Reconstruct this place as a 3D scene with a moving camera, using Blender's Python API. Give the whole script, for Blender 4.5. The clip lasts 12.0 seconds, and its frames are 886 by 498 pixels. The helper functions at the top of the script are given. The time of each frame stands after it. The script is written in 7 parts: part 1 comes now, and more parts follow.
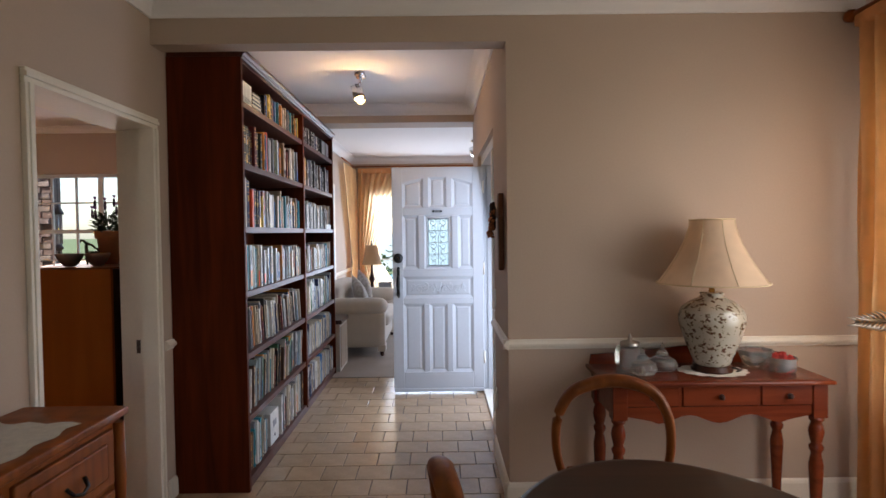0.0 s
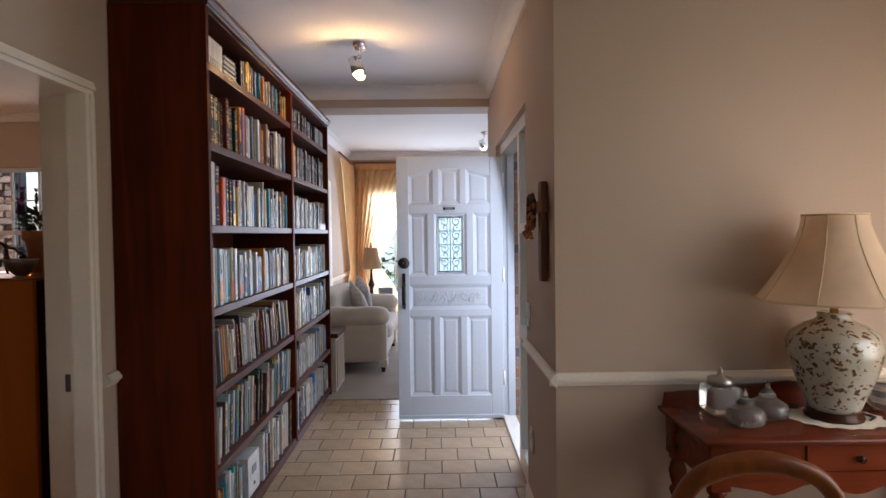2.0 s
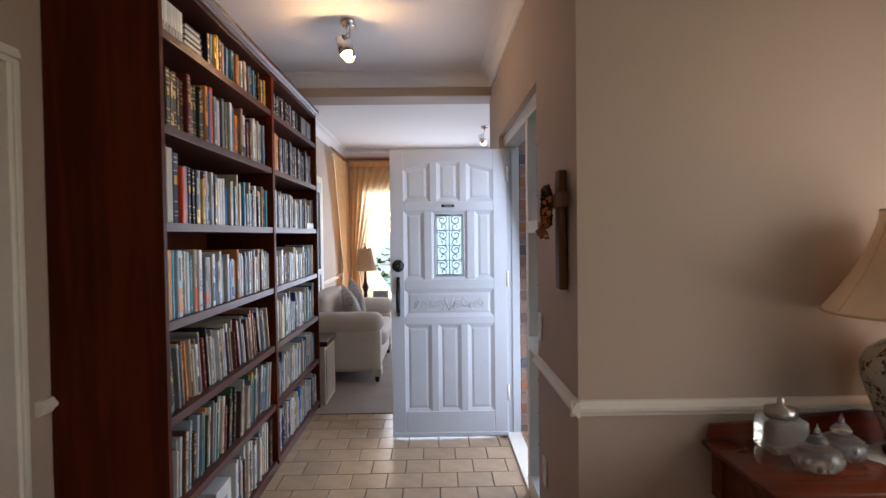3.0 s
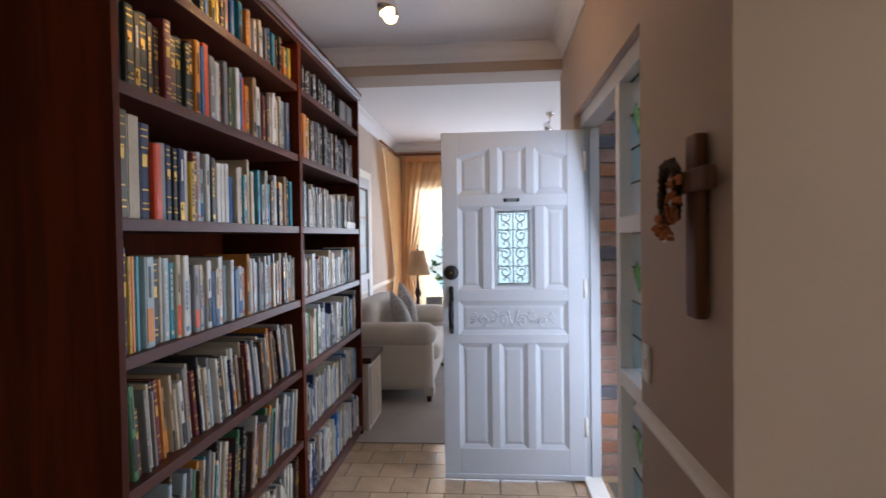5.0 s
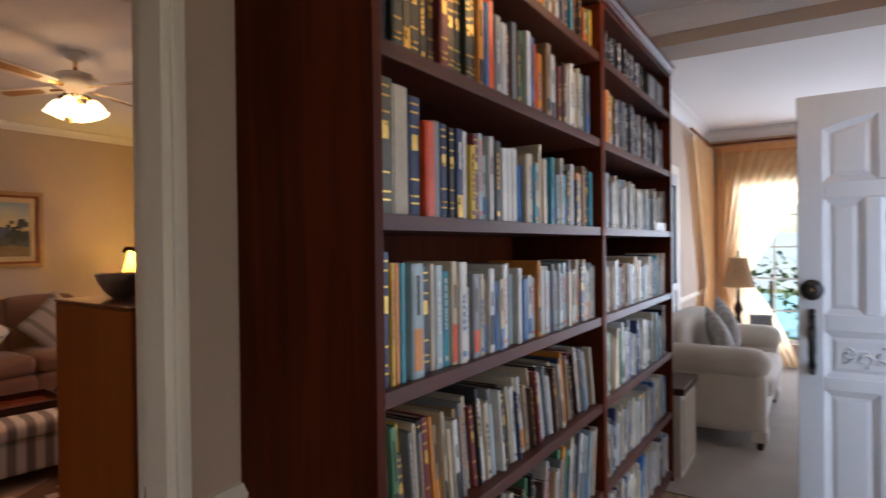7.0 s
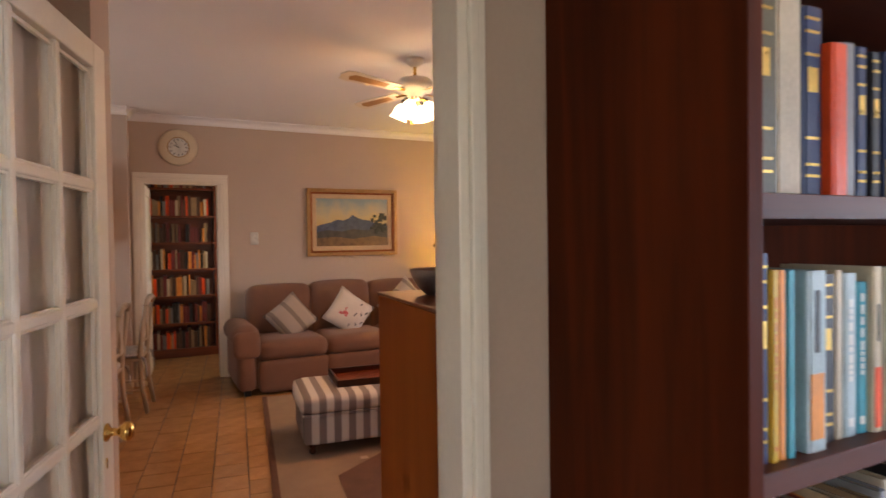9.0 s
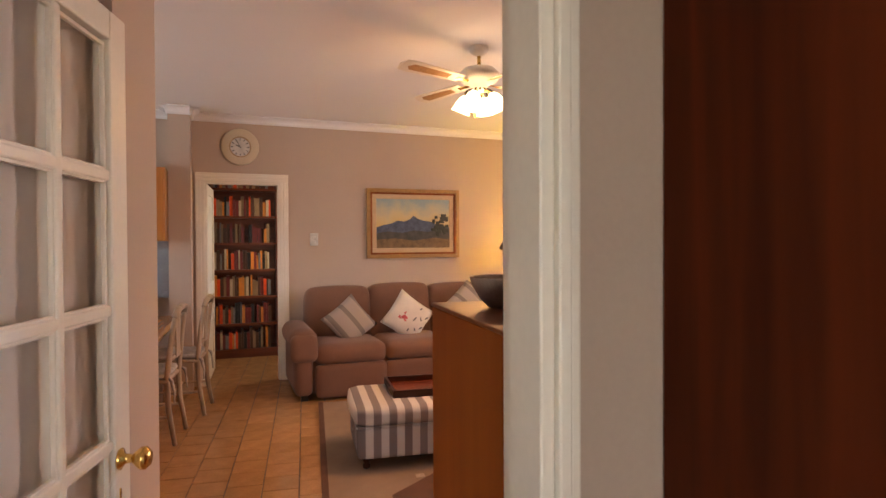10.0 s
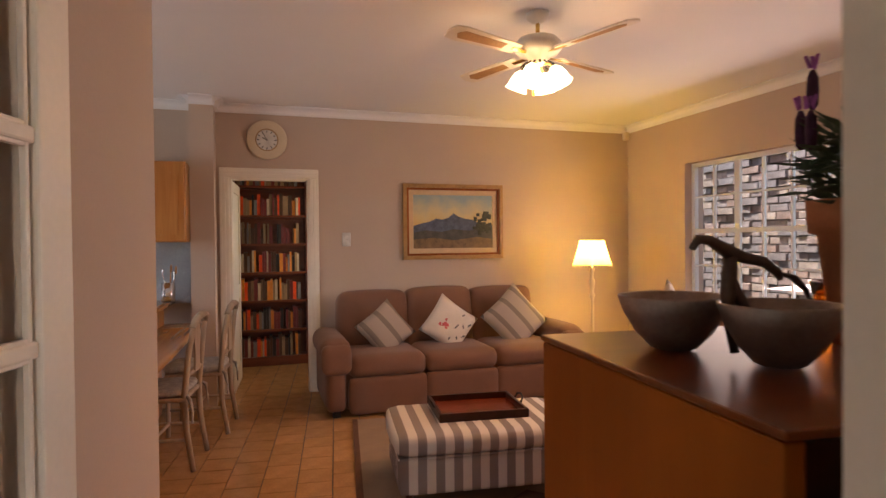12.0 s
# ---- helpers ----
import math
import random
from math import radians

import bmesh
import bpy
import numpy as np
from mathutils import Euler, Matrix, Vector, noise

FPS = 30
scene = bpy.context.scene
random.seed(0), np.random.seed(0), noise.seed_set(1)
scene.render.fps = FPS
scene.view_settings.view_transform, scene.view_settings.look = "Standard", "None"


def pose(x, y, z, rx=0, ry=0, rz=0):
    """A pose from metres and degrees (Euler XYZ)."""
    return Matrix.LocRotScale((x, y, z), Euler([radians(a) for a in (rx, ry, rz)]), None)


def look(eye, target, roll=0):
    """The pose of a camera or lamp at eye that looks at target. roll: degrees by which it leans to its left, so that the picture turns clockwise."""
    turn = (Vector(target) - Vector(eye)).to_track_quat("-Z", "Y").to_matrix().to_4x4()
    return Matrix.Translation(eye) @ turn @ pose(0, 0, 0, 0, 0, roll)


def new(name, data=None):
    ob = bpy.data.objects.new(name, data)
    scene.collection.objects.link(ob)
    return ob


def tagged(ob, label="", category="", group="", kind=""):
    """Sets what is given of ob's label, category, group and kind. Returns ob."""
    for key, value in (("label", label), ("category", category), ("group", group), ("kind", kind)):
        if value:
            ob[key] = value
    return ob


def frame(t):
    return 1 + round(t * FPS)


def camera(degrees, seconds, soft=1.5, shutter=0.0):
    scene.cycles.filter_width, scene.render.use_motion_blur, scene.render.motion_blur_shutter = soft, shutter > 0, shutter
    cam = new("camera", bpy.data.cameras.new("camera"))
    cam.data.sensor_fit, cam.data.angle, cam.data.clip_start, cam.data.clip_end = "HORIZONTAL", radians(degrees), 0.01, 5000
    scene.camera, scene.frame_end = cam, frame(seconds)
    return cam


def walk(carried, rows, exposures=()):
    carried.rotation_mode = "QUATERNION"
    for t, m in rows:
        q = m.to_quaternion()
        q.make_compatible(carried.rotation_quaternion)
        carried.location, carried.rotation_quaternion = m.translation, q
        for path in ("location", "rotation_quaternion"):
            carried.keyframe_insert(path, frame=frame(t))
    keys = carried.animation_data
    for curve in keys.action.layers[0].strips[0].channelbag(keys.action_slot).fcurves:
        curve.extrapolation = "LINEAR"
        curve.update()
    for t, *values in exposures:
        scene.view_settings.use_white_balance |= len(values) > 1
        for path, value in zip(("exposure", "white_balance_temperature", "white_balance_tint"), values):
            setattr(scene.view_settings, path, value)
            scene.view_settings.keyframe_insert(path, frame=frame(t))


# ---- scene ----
cam = camera(74.1, 12.0, shutter=0.5)
PATH = [
    (0, (0.057, -0.377, 1.449), (0.071, 1.622, 1.392), -0.7),
    (0.5, (0.032, -0.172, 1.455), (0.046, 1.827, 1.397), -0.7),
    (1, (0.012, 0.001, 1.452), (0.024, 2.0, 1.396), -0.8),
    (1.5, (-0.018, 0.198, 1.446), (-0.003, 2.198, 1.396), -0.8),
    (2, (-0.057, 0.37, 1.442), (-0.034, 2.369, 1.391), -0.7),
    (2.5, (-0.057, 0.575, 1.437), (-0.024, 2.575, 1.387), -0.7),
    (4.5, (-0.070, 1.310, 1.435), (-0.116, 3.309, 1.388), -0.9),
    (5, (-0.076, 1.474, 1.433), (-0.239, 3.467, 1.390), -0.8),
    (5.5, (-0.091, 1.612, 1.440), (-0.478, 3.574, 1.405), -0.8),
    (6, (-0.13, 1.729, 1.427), (-0.775, 3.622, 1.399), -0.8),
    (6.5, (-0.192, 1.853, 1.429), (-1.057, 3.656, 1.404), -0.7),
    (7, (-0.284, 1.984, 1.427), (-1.362, 3.669, 1.414), -0.7),
    (7.5, (-0.363, 2.079, 1.439), (-1.688, 3.577, 1.413), -0.2),
    (9.5, (-0.653, 2.272, 1.44), (-2.499, 3.041, 1.411), -0.7),
    (10, (-0.807, 2.339, 1.435), (-2.68, 3.041, 1.409), -0.3),
    (10.5, (-0.915, 2.366, 1.436), (-2.798, 3.04, 1.404), -0.5),
    (11, (-1.06, 2.416, 1.434), (-2.954, 3.059, 1.405), -0.6),
    (11.5, (-1.227, 2.403, 1.431), (-3.129, 3.022, 1.405), -0.6),
    (12, (-1.361, 2.401, 1.429), (-3.267, 3.008, 1.405), -0.6),
]
walk(cam, [(t, look(eye, target, roll)) for t, eye, target, roll in PATH],
     exposures=[(0, 1.0), (2.5, 0.95), (5, 0.84), (7.5, 0.95), (9.4, 2.0), (10.4, 2.2), (12, 1.8)])

# ---- world, sun and large lights ----
SUN_UP, SUN_TURN = radians(72), radians(205)
world = bpy.data.worlds.new("sky")
scene.world = world
world.use_nodes = True
wn = world.node_tree
sky = wn.nodes.new("ShaderNodeTexSky")
sky.sky_type, sky.sun_disc = "NISHITA", False
sky.sun_elevation, sky.sun_rotation = SUN_UP, SUN_TURN
wn.links.new(sky.outputs[0], wn.nodes["Background"].inputs[0])
wn.nodes["Background"].inputs[1].default_value = 0.15
sun = new("sun", bpy.data.lights.new("sun", "SUN"))
sun.data.energy, sun.data.angle, sun.data.color = 4.5, radians(0.5), (1.0, 0.95, 0.88)
sun.matrix_basis = look((0, 0, 0), (-math.sin(SUN_TURN) * math.cos(SUN_UP), -math.cos(SUN_TURN) * math.cos(SUN_UP), -math.sin(SUN_UP)))


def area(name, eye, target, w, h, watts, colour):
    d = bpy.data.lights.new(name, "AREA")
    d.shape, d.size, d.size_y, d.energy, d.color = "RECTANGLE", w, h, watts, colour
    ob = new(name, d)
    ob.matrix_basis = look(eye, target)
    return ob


def bulb(name, place, watts, colour, radius=0.04):
    d = bpy.data.lights.new(name, "POINT")
    d.energy, d.color, d.shadow_soft_size = watts, colour, radius
    ob = new(name, d)
    ob.location = place
    return ob


DAY = (0.66, 0.77, 1.0)
WARM = (1.0, 0.58, 0.26)
area("dining_window_light", (2.30, 1.72, 1.32), (1.55, 2.37, 0.95), 1.2, 1.5, 11, (1.0, 0.92, 0.86))
# fill added behind the camera, at a back window that is only assumed
area("dining_back_fill_light", (0.4, -2.75, 1.5), (0.2, 2.0, 1.2), 2.4, 1.4, 0.8, (1.0, 0.92, 0.86))
area("front_door_light", (0.62, 4.40, 1.10), (-1.2, 4.40, 0.7), 0.80, 1.9, 11, DAY)
area("living_window_light", (0.08, 9.58, 1.18), (0.0, 5.0, 0.9), 2.3, 1.8, 46, DAY)
# extra daylight added from an unseen side of the living room
area("living_side_fill_light", (3.5, 7.6, 1.45), (0.0, 7.0, 1.0), 2.2, 1.4, 32, DAY)
area("family_window_light", (-4.6, 6.43, 1.52), (-4.4, 2.5, 0.2), 2.8, 1.1, 12, (1.0, 0.74, 0.68))
# fill added to brighten the counter and wall cabinet; its source is assumed
area("kitchen_fill_light", (-5.2, -1.45, 1.6), (-5.2, 2.5, 1.1), 2.2, 1.1, 15, (0.9, 0.92, 1.0))
# warm fill added out of view so that the study books show
area("study_fill_light", (-7.85, 3.58, 1.5), (-8.2, 2.2, 1.2), 0.8, 1.1, 2.2, (1.0, 0.74, 0.50))
bulb("hall_bulb_light", (-0.56, 4.27, 2.50), 14, WARM, 0.03)
bulb("fan_bulb_light", (-4.38, 3.86, 2.22), 1.3, (1.0, 0.42, 0.14), 0.11)
bulb("fan_bulb_light", (-4.38, 4.02, 2.22), 1.3, (1.0, 0.42, 0.14), 0.11)
down = bpy.data.lights.new("fan_down_light", "SPOT")
down.energy, down.color, down.spot_size, down.spot_blend, down.shadow_soft_size = 12.0, (1.0, 0.42, 0.13), radians(150), 0.6, 0.10
new("fan_down_light", down).matrix_basis = look((-4.38, 3.94, 2.16), (-4.38, 3.941, 0))
bulb("floor_lamp_light", (-6.50, 5.60, 1.31), 10.5, (1.0, 0.59, 0.07), 0.05)

# ---- materials ----


def nodes_of(name):
    m = bpy.data.materials.new(name)
    m.use_nodes = True
    t = m.node_tree
    return m, t, t.nodes["Principled BSDF"]


def mat(name, colour, rough=0.6, metal=0.0, vary=0.12, scale=3.0, grain=60.0, bump=0.1, coat=0.0, spread=0.0, stretch=(1, 1, 1), sheen=0.0):
    """Colour with slow and fine variation, fine relief and, with spread, a shade of its own for each object."""
    m, t, b = nodes_of(name)
    new_node, link = t.nodes.new, t.links.new
    co = new_node("ShaderNodeTexCoord")
    mp = new_node("ShaderNodeMapping")
    mp.inputs["Scale"].default_value = stretch
    link(co.outputs["Object"], mp.inputs[0])
    big, fine = new_node("ShaderNodeTexNoise"), new_node("ShaderNodeTexNoise")
    for n, s, det in ((big, scale, 4), (fine, grain, 3)):
        n.inputs["Scale"].default_value, n.inputs["Detail"].default_value = s, det
        link(mp.outputs[0], n.inputs["Vector"])
    mix = new_node("ShaderNodeMath")
    mix.operation = "MULTIPLY_ADD"
    link(fine.outputs[0], mix.inputs[0])
    mix.inputs[1].default_value = 0.5
    link(big.outputs[0], mix.inputs[2])
    ramp = new_node("ShaderNodeMapRange")
    ramp.inputs["From Min"].default_value, ramp.inputs["From Max"].default_value = 0.45, 1.05
    ramp.inputs["To Min"].default_value, ramp.inputs["To Max"].default_value = 1 - vary, 1 + vary
    link(mix.outputs[0], ramp.inputs[0])
    value = ramp.outputs[0]
    if spread:
        info, rr, mul = new_node("ShaderNodeObjectInfo"), new_node("ShaderNodeMapRange"), new_node("ShaderNodeMath")
        rr.inputs["To Min"].default_value, rr.inputs["To Max"].default_value = 1 - spread, 1 + spread
        link(info.outputs["Random"], rr.inputs[0])
        mul.operation = "MULTIPLY"
        link(value, mul.inputs[0]), link(rr.outputs[0], mul.inputs[1])
        value = mul.outputs[0]
    tint = new_node("ShaderNodeVectorMath")
    tint.operation = "SCALE"
    tint.inputs[0].default_value = colour
    link(value, tint.inputs["Scale"])
    link(tint.outputs[0], b.inputs["Base Color"])
    b.inputs["Metallic"].default_value = metal
    rg = new_node("ShaderNodeMapRange")
    rg.inputs["To Min"].default_value, rg.inputs["To Max"].default_value = max(rough - 0.1, 0.03), min(rough + 0.1, 1)
    link(big.outputs[0], rg.inputs[0])
    link(rg.outputs[0], b.inputs["Roughness"])
    b.inputs["Coat Weight"].default_value = coat
    b.inputs["Sheen Weight"].default_value = sheen
    if bump:
        bp = new_node("ShaderNodeBump")
        bp.inputs["Strength"].default_value, bp.inputs["Distance"].default_value = bump, 0.004
        link(fine.outputs[0], bp.inputs["Height"])
        link(bp.outputs[0], b.inputs["Normal"])
    return m


def wood(name, dark, light, rough=0.4, along="x", coat=0.2, scale=1.0, spec=0.35):
    """Streaks along one axis between two tones."""
    m, t, b = nodes_of(name)
    new_node, link = t.nodes.new, t.links.new
    co, mp = new_node("ShaderNodeTexCoord"), new_node("ShaderNodeMapping")
    mp.inputs["Scale"].default_value = [1.5 * scale if a == along else 22 * scale for a in "xyz"]
    link(co.outputs["Object"], mp.inputs[0])
    n1, n2 = new_node("ShaderNodeTexNoise"), new_node("ShaderNodeTexNoise")
    n1.inputs["Scale"].default_value, n1.inputs["Detail"].default_value, n1.inputs["Distortion"].default_value = 1.0, 6, 0.6
    n2.inputs["Scale"].default_value, n2.inputs["Detail"].default_value = 1.7, 2
    link(mp.outputs[0], n1.inputs["Vector"]), link(co.outputs["Object"], n2.inputs["Vector"])
    add = new_node("ShaderNodeMath")
    add.operation = "MULTIPLY_ADD"
    link(n2.outputs[0], add.inputs[0])
    add.inputs[1].default_value = 0.5
    link(n1.outputs[0], add.inputs[2])
    ramp = new_node("ShaderNodeValToRGB")
    ramp.color_ramp.elements[0].position, ramp.color_ramp.elements[0].color = 0.5, (*dark, 1)
    ramp.color_ramp.elements[1].position, ramp.color_ramp.elements[1].color = 0.95, (*light, 1)
    link(add.outputs[0], ramp.inputs[0])
    link(ramp.outputs[0], b.inputs["Base Color"])
    b.inputs["Roughness"].default_value, b.inputs["Coat Weight"].default_value = rough, coat
    b.inputs["Specular IOR Level"].default_value = spec
    b.inputs["Coat Roughness"].default_value = 0.25
    bp = new_node("ShaderNodeBump")
    bp.inputs["Strength"].default_value, bp.inputs["Distance"].default_value = 0.15, 0.003
    link(n1.outputs[0], bp.inputs["Height"])
    link(bp.outputs[0], b.inputs["Normal"])
    return m


def glow(name, colour, strength):
    m, t, b = nodes_of(name)
    b.inputs["Base Color"].default_value = (*colour, 1)
    b.inputs["Emission Color"].default_value = (*colour, 1)
    b.inputs["Emission Strength"].default_value = strength
    return m


def clear_glass(name, tint=(1, 1, 1), rough=0.0, solid=False):
    m, t, b = nodes_of(name)
    b.inputs["Base Color"].default_value = (*tint, 1)
    b.inputs["Transmission Weight"].default_value = 1
    b.inputs["Roughness"].default_value = rough
    b.inputs["IOR"].default_value = 1.45 if solid else 1.02
    return m


def cloth_through(name, colour, through_amount=0.5):
    """Thin cloth that lets daylight through."""
    m, t, b = nodes_of(name)
    new_node, link = t.nodes.new, t.links.new
    tr, mix, co, n = new_node("ShaderNodeBsdfTranslucent"), new_node("ShaderNodeMixShader"), new_node("ShaderNodeTexCoord"), new_node("ShaderNodeTexNoise")
    n.inputs["Scale"].default_value = 9
    link(co.outputs["Object"], n.inputs["Vector"])
    ramp = new_node("ShaderNodeValToRGB")
    ramp.color_ramp.elements[0].color = (*[c * 0.82 for c in colour], 1)
    ramp.color_ramp.elements[1].color = (*[min(c * 1.12, 1) for c in colour], 1)
    link(n.outputs[0], ramp.inputs[0])
    link(ramp.outputs[0], b.inputs["Base Color"]), link(ramp.outputs[0], tr.inputs[0])
    b.inputs["Roughness"].default_value = 0.85
    mix.inputs[0].default_value = through_amount
    out = t.nodes["Material Output"]
    link(b.outputs[0], mix.inputs[1]), link(tr.outputs[0], mix.inputs[2]), link(mix.outputs[0], out.inputs[0])
    return m


WALL = mat("wall_paint", (0.49, 0.38, 0.30), 0.75, vary=0.05, scale=1.2, grain=90, bump=0.10)
CEIL = mat("ceiling_paint", (0.79, 0.76, 0.75), 0.9, vary=0.03, scale=0.8, grain=120, bump=0.08)
TRIM = mat("trim_paint", (0.80, 0.74, 0.64), 0.42, vary=0.06, scale=4, grain=70, bump=0.05)
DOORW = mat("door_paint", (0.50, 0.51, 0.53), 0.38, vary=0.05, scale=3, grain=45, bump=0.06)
TILE = mat("floor_tile", (0.43, 0.29, 0.175), 0.22, vary=0.16, scale=9, grain=70, bump=0.05, spread=0.10)
# the hall tile again, with orange lamplight put into its colour
TILE_WARM_LIT = mat("floor_tile_warm_lit", (0.47, 0.265, 0.115), 0.20, vary=0.18, scale=9, grain=70, bump=0.05, spread=0.12)
GROUT = mat("grout", (0.13, 0.10, 0.075), 0.95, vary=0.2, scale=8, grain=200, bump=0.3)
CASE = wood("mahogany_stain", (0.050, 0.0085, 0.0018), (0.112, 0.019, 0.0042), 0.55, "z", 0.0, 1.0, 0.10)
CASEH = wood("mahogany_shelf", (0.040, 0.008, 0.003), (0.092, 0.020, 0.008), 0.45, "y", 0.05, 1.0, 0.3)


def brick_paint(name, tones):
    """Fired clay: each brick takes one of several tones, blotched and rough."""
    m = mat(name, (1, 1, 1), 0.9, vary=0.35, scale=9, grain=70, bump=0.6)
    t = m.node_tree
    info, ramp, mix = t.nodes.new("ShaderNodeObjectInfo"), t.nodes.new("ShaderNodeValToRGB"), t.nodes.new("ShaderNodeMix")
    ramp.color_ramp.interpolation = "CONSTANT"
    while len(ramp.color_ramp.elements) < len(tones):
        ramp.color_ramp.elements.new(0.5)
    for k, (e, c) in enumerate(zip(ramp.color_ramp.elements, tones)):
        e.position, e.color = k / len(tones), (*c, 1)
    t.links.new(info.outputs["Random"], ramp.inputs[0])
    b = t.nodes["Principled BSDF"]
    shade = b.inputs["Base Color"].links[0].from_socket
    mix.data_type, mix.blend_type = "RGBA", "MULTIPLY"
    mix.inputs["Factor"].default_value = 1
    t.links.new(ramp.outputs[0], mix.inputs["A"]), t.links.new(shade, mix.inputs["B"])
    t.links.new(mix.outputs["Result"], b.inputs["Base Color"])
    return m


BRICK = brick_paint("face_brick", ((0.34, 0.15, 0.09), (0.26, 0.14, 0.10), (0.15, 0.13, 0.14), (0.34, 0.20, 0.15), (0.21, 0.12, 0.095), (0.38, 0.16, 0.08), (0.13, 0.115, 0.13), (0.29, 0.18, 0.14)))
PALEBRICK = brick_paint("weathered_brick", ((0.24, 0.17, 0.15), (0.20, 0.155, 0.145), (0.16, 0.135, 0.135), (0.26, 0.20, 0.17), (0.22, 0.15, 0.125), (0.18, 0.145, 0.14)))
OLDMORTAR = mat("old_mortar", (0.15, 0.12, 0.105), 0.95, vary=0.2, scale=10, grain=150, bump=0.4)
MORTAR = mat("mortar", (0.34, 0.30, 0.26), 0.95, vary=0.15, scale=10, grain=150, bump=0.4)
CARPET = mat("carpet", (0.30, 0.245, 0.20), 0.98, vary=0.12, scale=4, grain=260, bump=0.5)
ORANGEW = wood("orange_pine", (0.27, 0.066, 0.006), (0.36, 0.098, 0.010), 0.50, "z", 0.0, 0.5, 0.15)
CHERRY = wood("cherry_wood", (0.092, 0.014, 0.005), (0.18, 0.034, 0.011), 0.26, "x", 0.15, 1.0, 0.25)
DARKW = wood("dark_table", (0.022, 0.007, 0.004), (0.046, 0.013, 0.006), 0.32, "x", 0.05, 1.0, 0.22)
HONEY = wood("honey_wood", (0.150, 0.038, 0.007), (0.29, 0.082, 0.016), 0.40, "z", 0.05, 1.0, 0.15)
OAK = wood("oak", (0.36, 0.13, 0.028), (0.50, 0.22, 0.06), 0.4, "z", 0.2)
LIMED = wood("limed_wood", (0.30, 0.22, 0.15), (0.46, 0.36, 0.26), 0.6, "z", 0.0)
BRASS = mat("brass", (0.78, 0.52, 0.16), 0.2, metal=1.0, vary=0.08, scale=20, bump=0.02)
BRONZE = mat("dark_bronze", (0.11, 0.085, 0.072), 0.34, metal=0.8, vary=0.3, scale=30, bump=0.08)
PEWTER = mat("pewter", (0.42, 0.40, 0.38), 0.3, metal=1.0, vary=0.3, scale=14, grain=90, bump=0.1)
CHROME = mat("chrome", (0.75, 0.75, 0.76), 0.12, metal=1.0, vary=0.05, bump=0.0)
SOFAF = mat("taupe_microfibre", (0.165, 0.080, 0.048), 0.9, vary=0.16, scale=5, grain=120, bump=0.2, sheen=0.12)
CREAMF = mat("cream_upholstery", (0.52, 0.455, 0.375), 0.9, vary=0.07, scale=5, grain=150, bump=0.25, sheen=0.2)
GLASS = clear_glass("window_glass")
THICKG = clear_glass("cut_glass", (0.95, 0.97, 0.96), 0.03, True)
THICKG.node_tree.nodes["Principled BSDF"].inputs["Transmission Weight"].default_value = 0.88
CURTAIN = cloth_through("gold_sheer", (1.0, 0.70, 0.42), 0.8)
CURTAIND = cloth_through("peach_drape", (0.90, 0.55, 0.26), 0.6)
SHADE = cloth_through("ivory_shade", (0.80, 0.60, 0.42), 0.35)
LITSHADE = cloth_through("lit_shade", (0.95, 0.85, 0.66), 0.75)
PAPER = mat("book_pages", (0.62, 0.56, 0.45), 0.95, vary=0.10, scale=10, grain=200, bump=0.3)
BLACK = mat("black_iron", (0.018, 0.017, 0.016), 0.45, metal=0.5, vary=0.2, scale=30, bump=0.1)
TERRA = mat("terracotta", (0.50, 0.20, 0.09), 0.85, vary=0.15, scale=12, grain=120, bump=0.3)

# ---- mesh helpers ----


def box(bm, x0, y0, z0, x1, y1, z1, bev=0.0, mi=0):
    m = Matrix.LocRotScale(((x0 + x1) / 2, (y0 + y1) / 2, (z0 + z1) / 2), None, (abs(x1 - x0), abs(y1 - y0), abs(z1 - z0)))
    r = bmesh.ops.create_cube(bm, size=1, matrix=m)
    faces = {f for v in r["verts"] for f in v.link_faces}
    for f in faces:
        f.material_index = mi
    if bev:
        edges = {e for v in r["verts"] for e in v.link_edges}
        bmesh.ops.bevel(bm, geom=list(edges), offset=bev, segments=2, affect="EDGES", profile=0.5)
    return bm


def boxes(*rows, bev=0.0):
    bm = bmesh.new()
    for r in rows:
        box(bm, *r, bev=bev)
    return bm


def soft(sx, sy, sz, r, n=4, puff=0.0, at=(0, 0, 0), bm=None, turn=None):
    """A rounded block about its middle; puff swells its faces."""
    bm = bm or bmesh.new()
    tmp = bmesh.new()
    bmesh.ops.create_cube(tmp, size=2)
    bmesh.ops.subdivide_edges(tmp, edges=tmp.edges[:], cuts=2 * n, use_grid_fill=True)
    h = Vector((sx / 2, sy / 2, sz / 2))
    m = Matrix.Translation(at) @ (turn or Matrix())
    made = []
    for v in tmp.verts:
        p = Vector([math.copysign(abs(c) ** 0.7, c) * k for c, k in zip(v.co, h)])
        inner = Vector([max(-(k - r), min(k - r, c)) if k > r else 0 for c, k in zip(p, h)])
        d = p - inner
        q = inner + (d.normalized() * min(r, *h) if d.length > 1e-9 else d)
        u = [q[i] / h[i] for i in range(3)]
        for i in range(3):
            a, b = (i + 1) % 3, (i + 2) % 3
            q[i] *= 1 + puff * max(0, 1 - u[a] ** 2) * max(0, 1 - u[b] ** 2)
        v.co = m @ q
    me = bpy.data.meshes.new("tmp")
    tmp.to_mesh(me)
    tmp.free()
    bm.from_mesh(me)
    bpy.data.meshes.remove(me)
    for f in bm.faces:
        f.smooth = True
    return bm


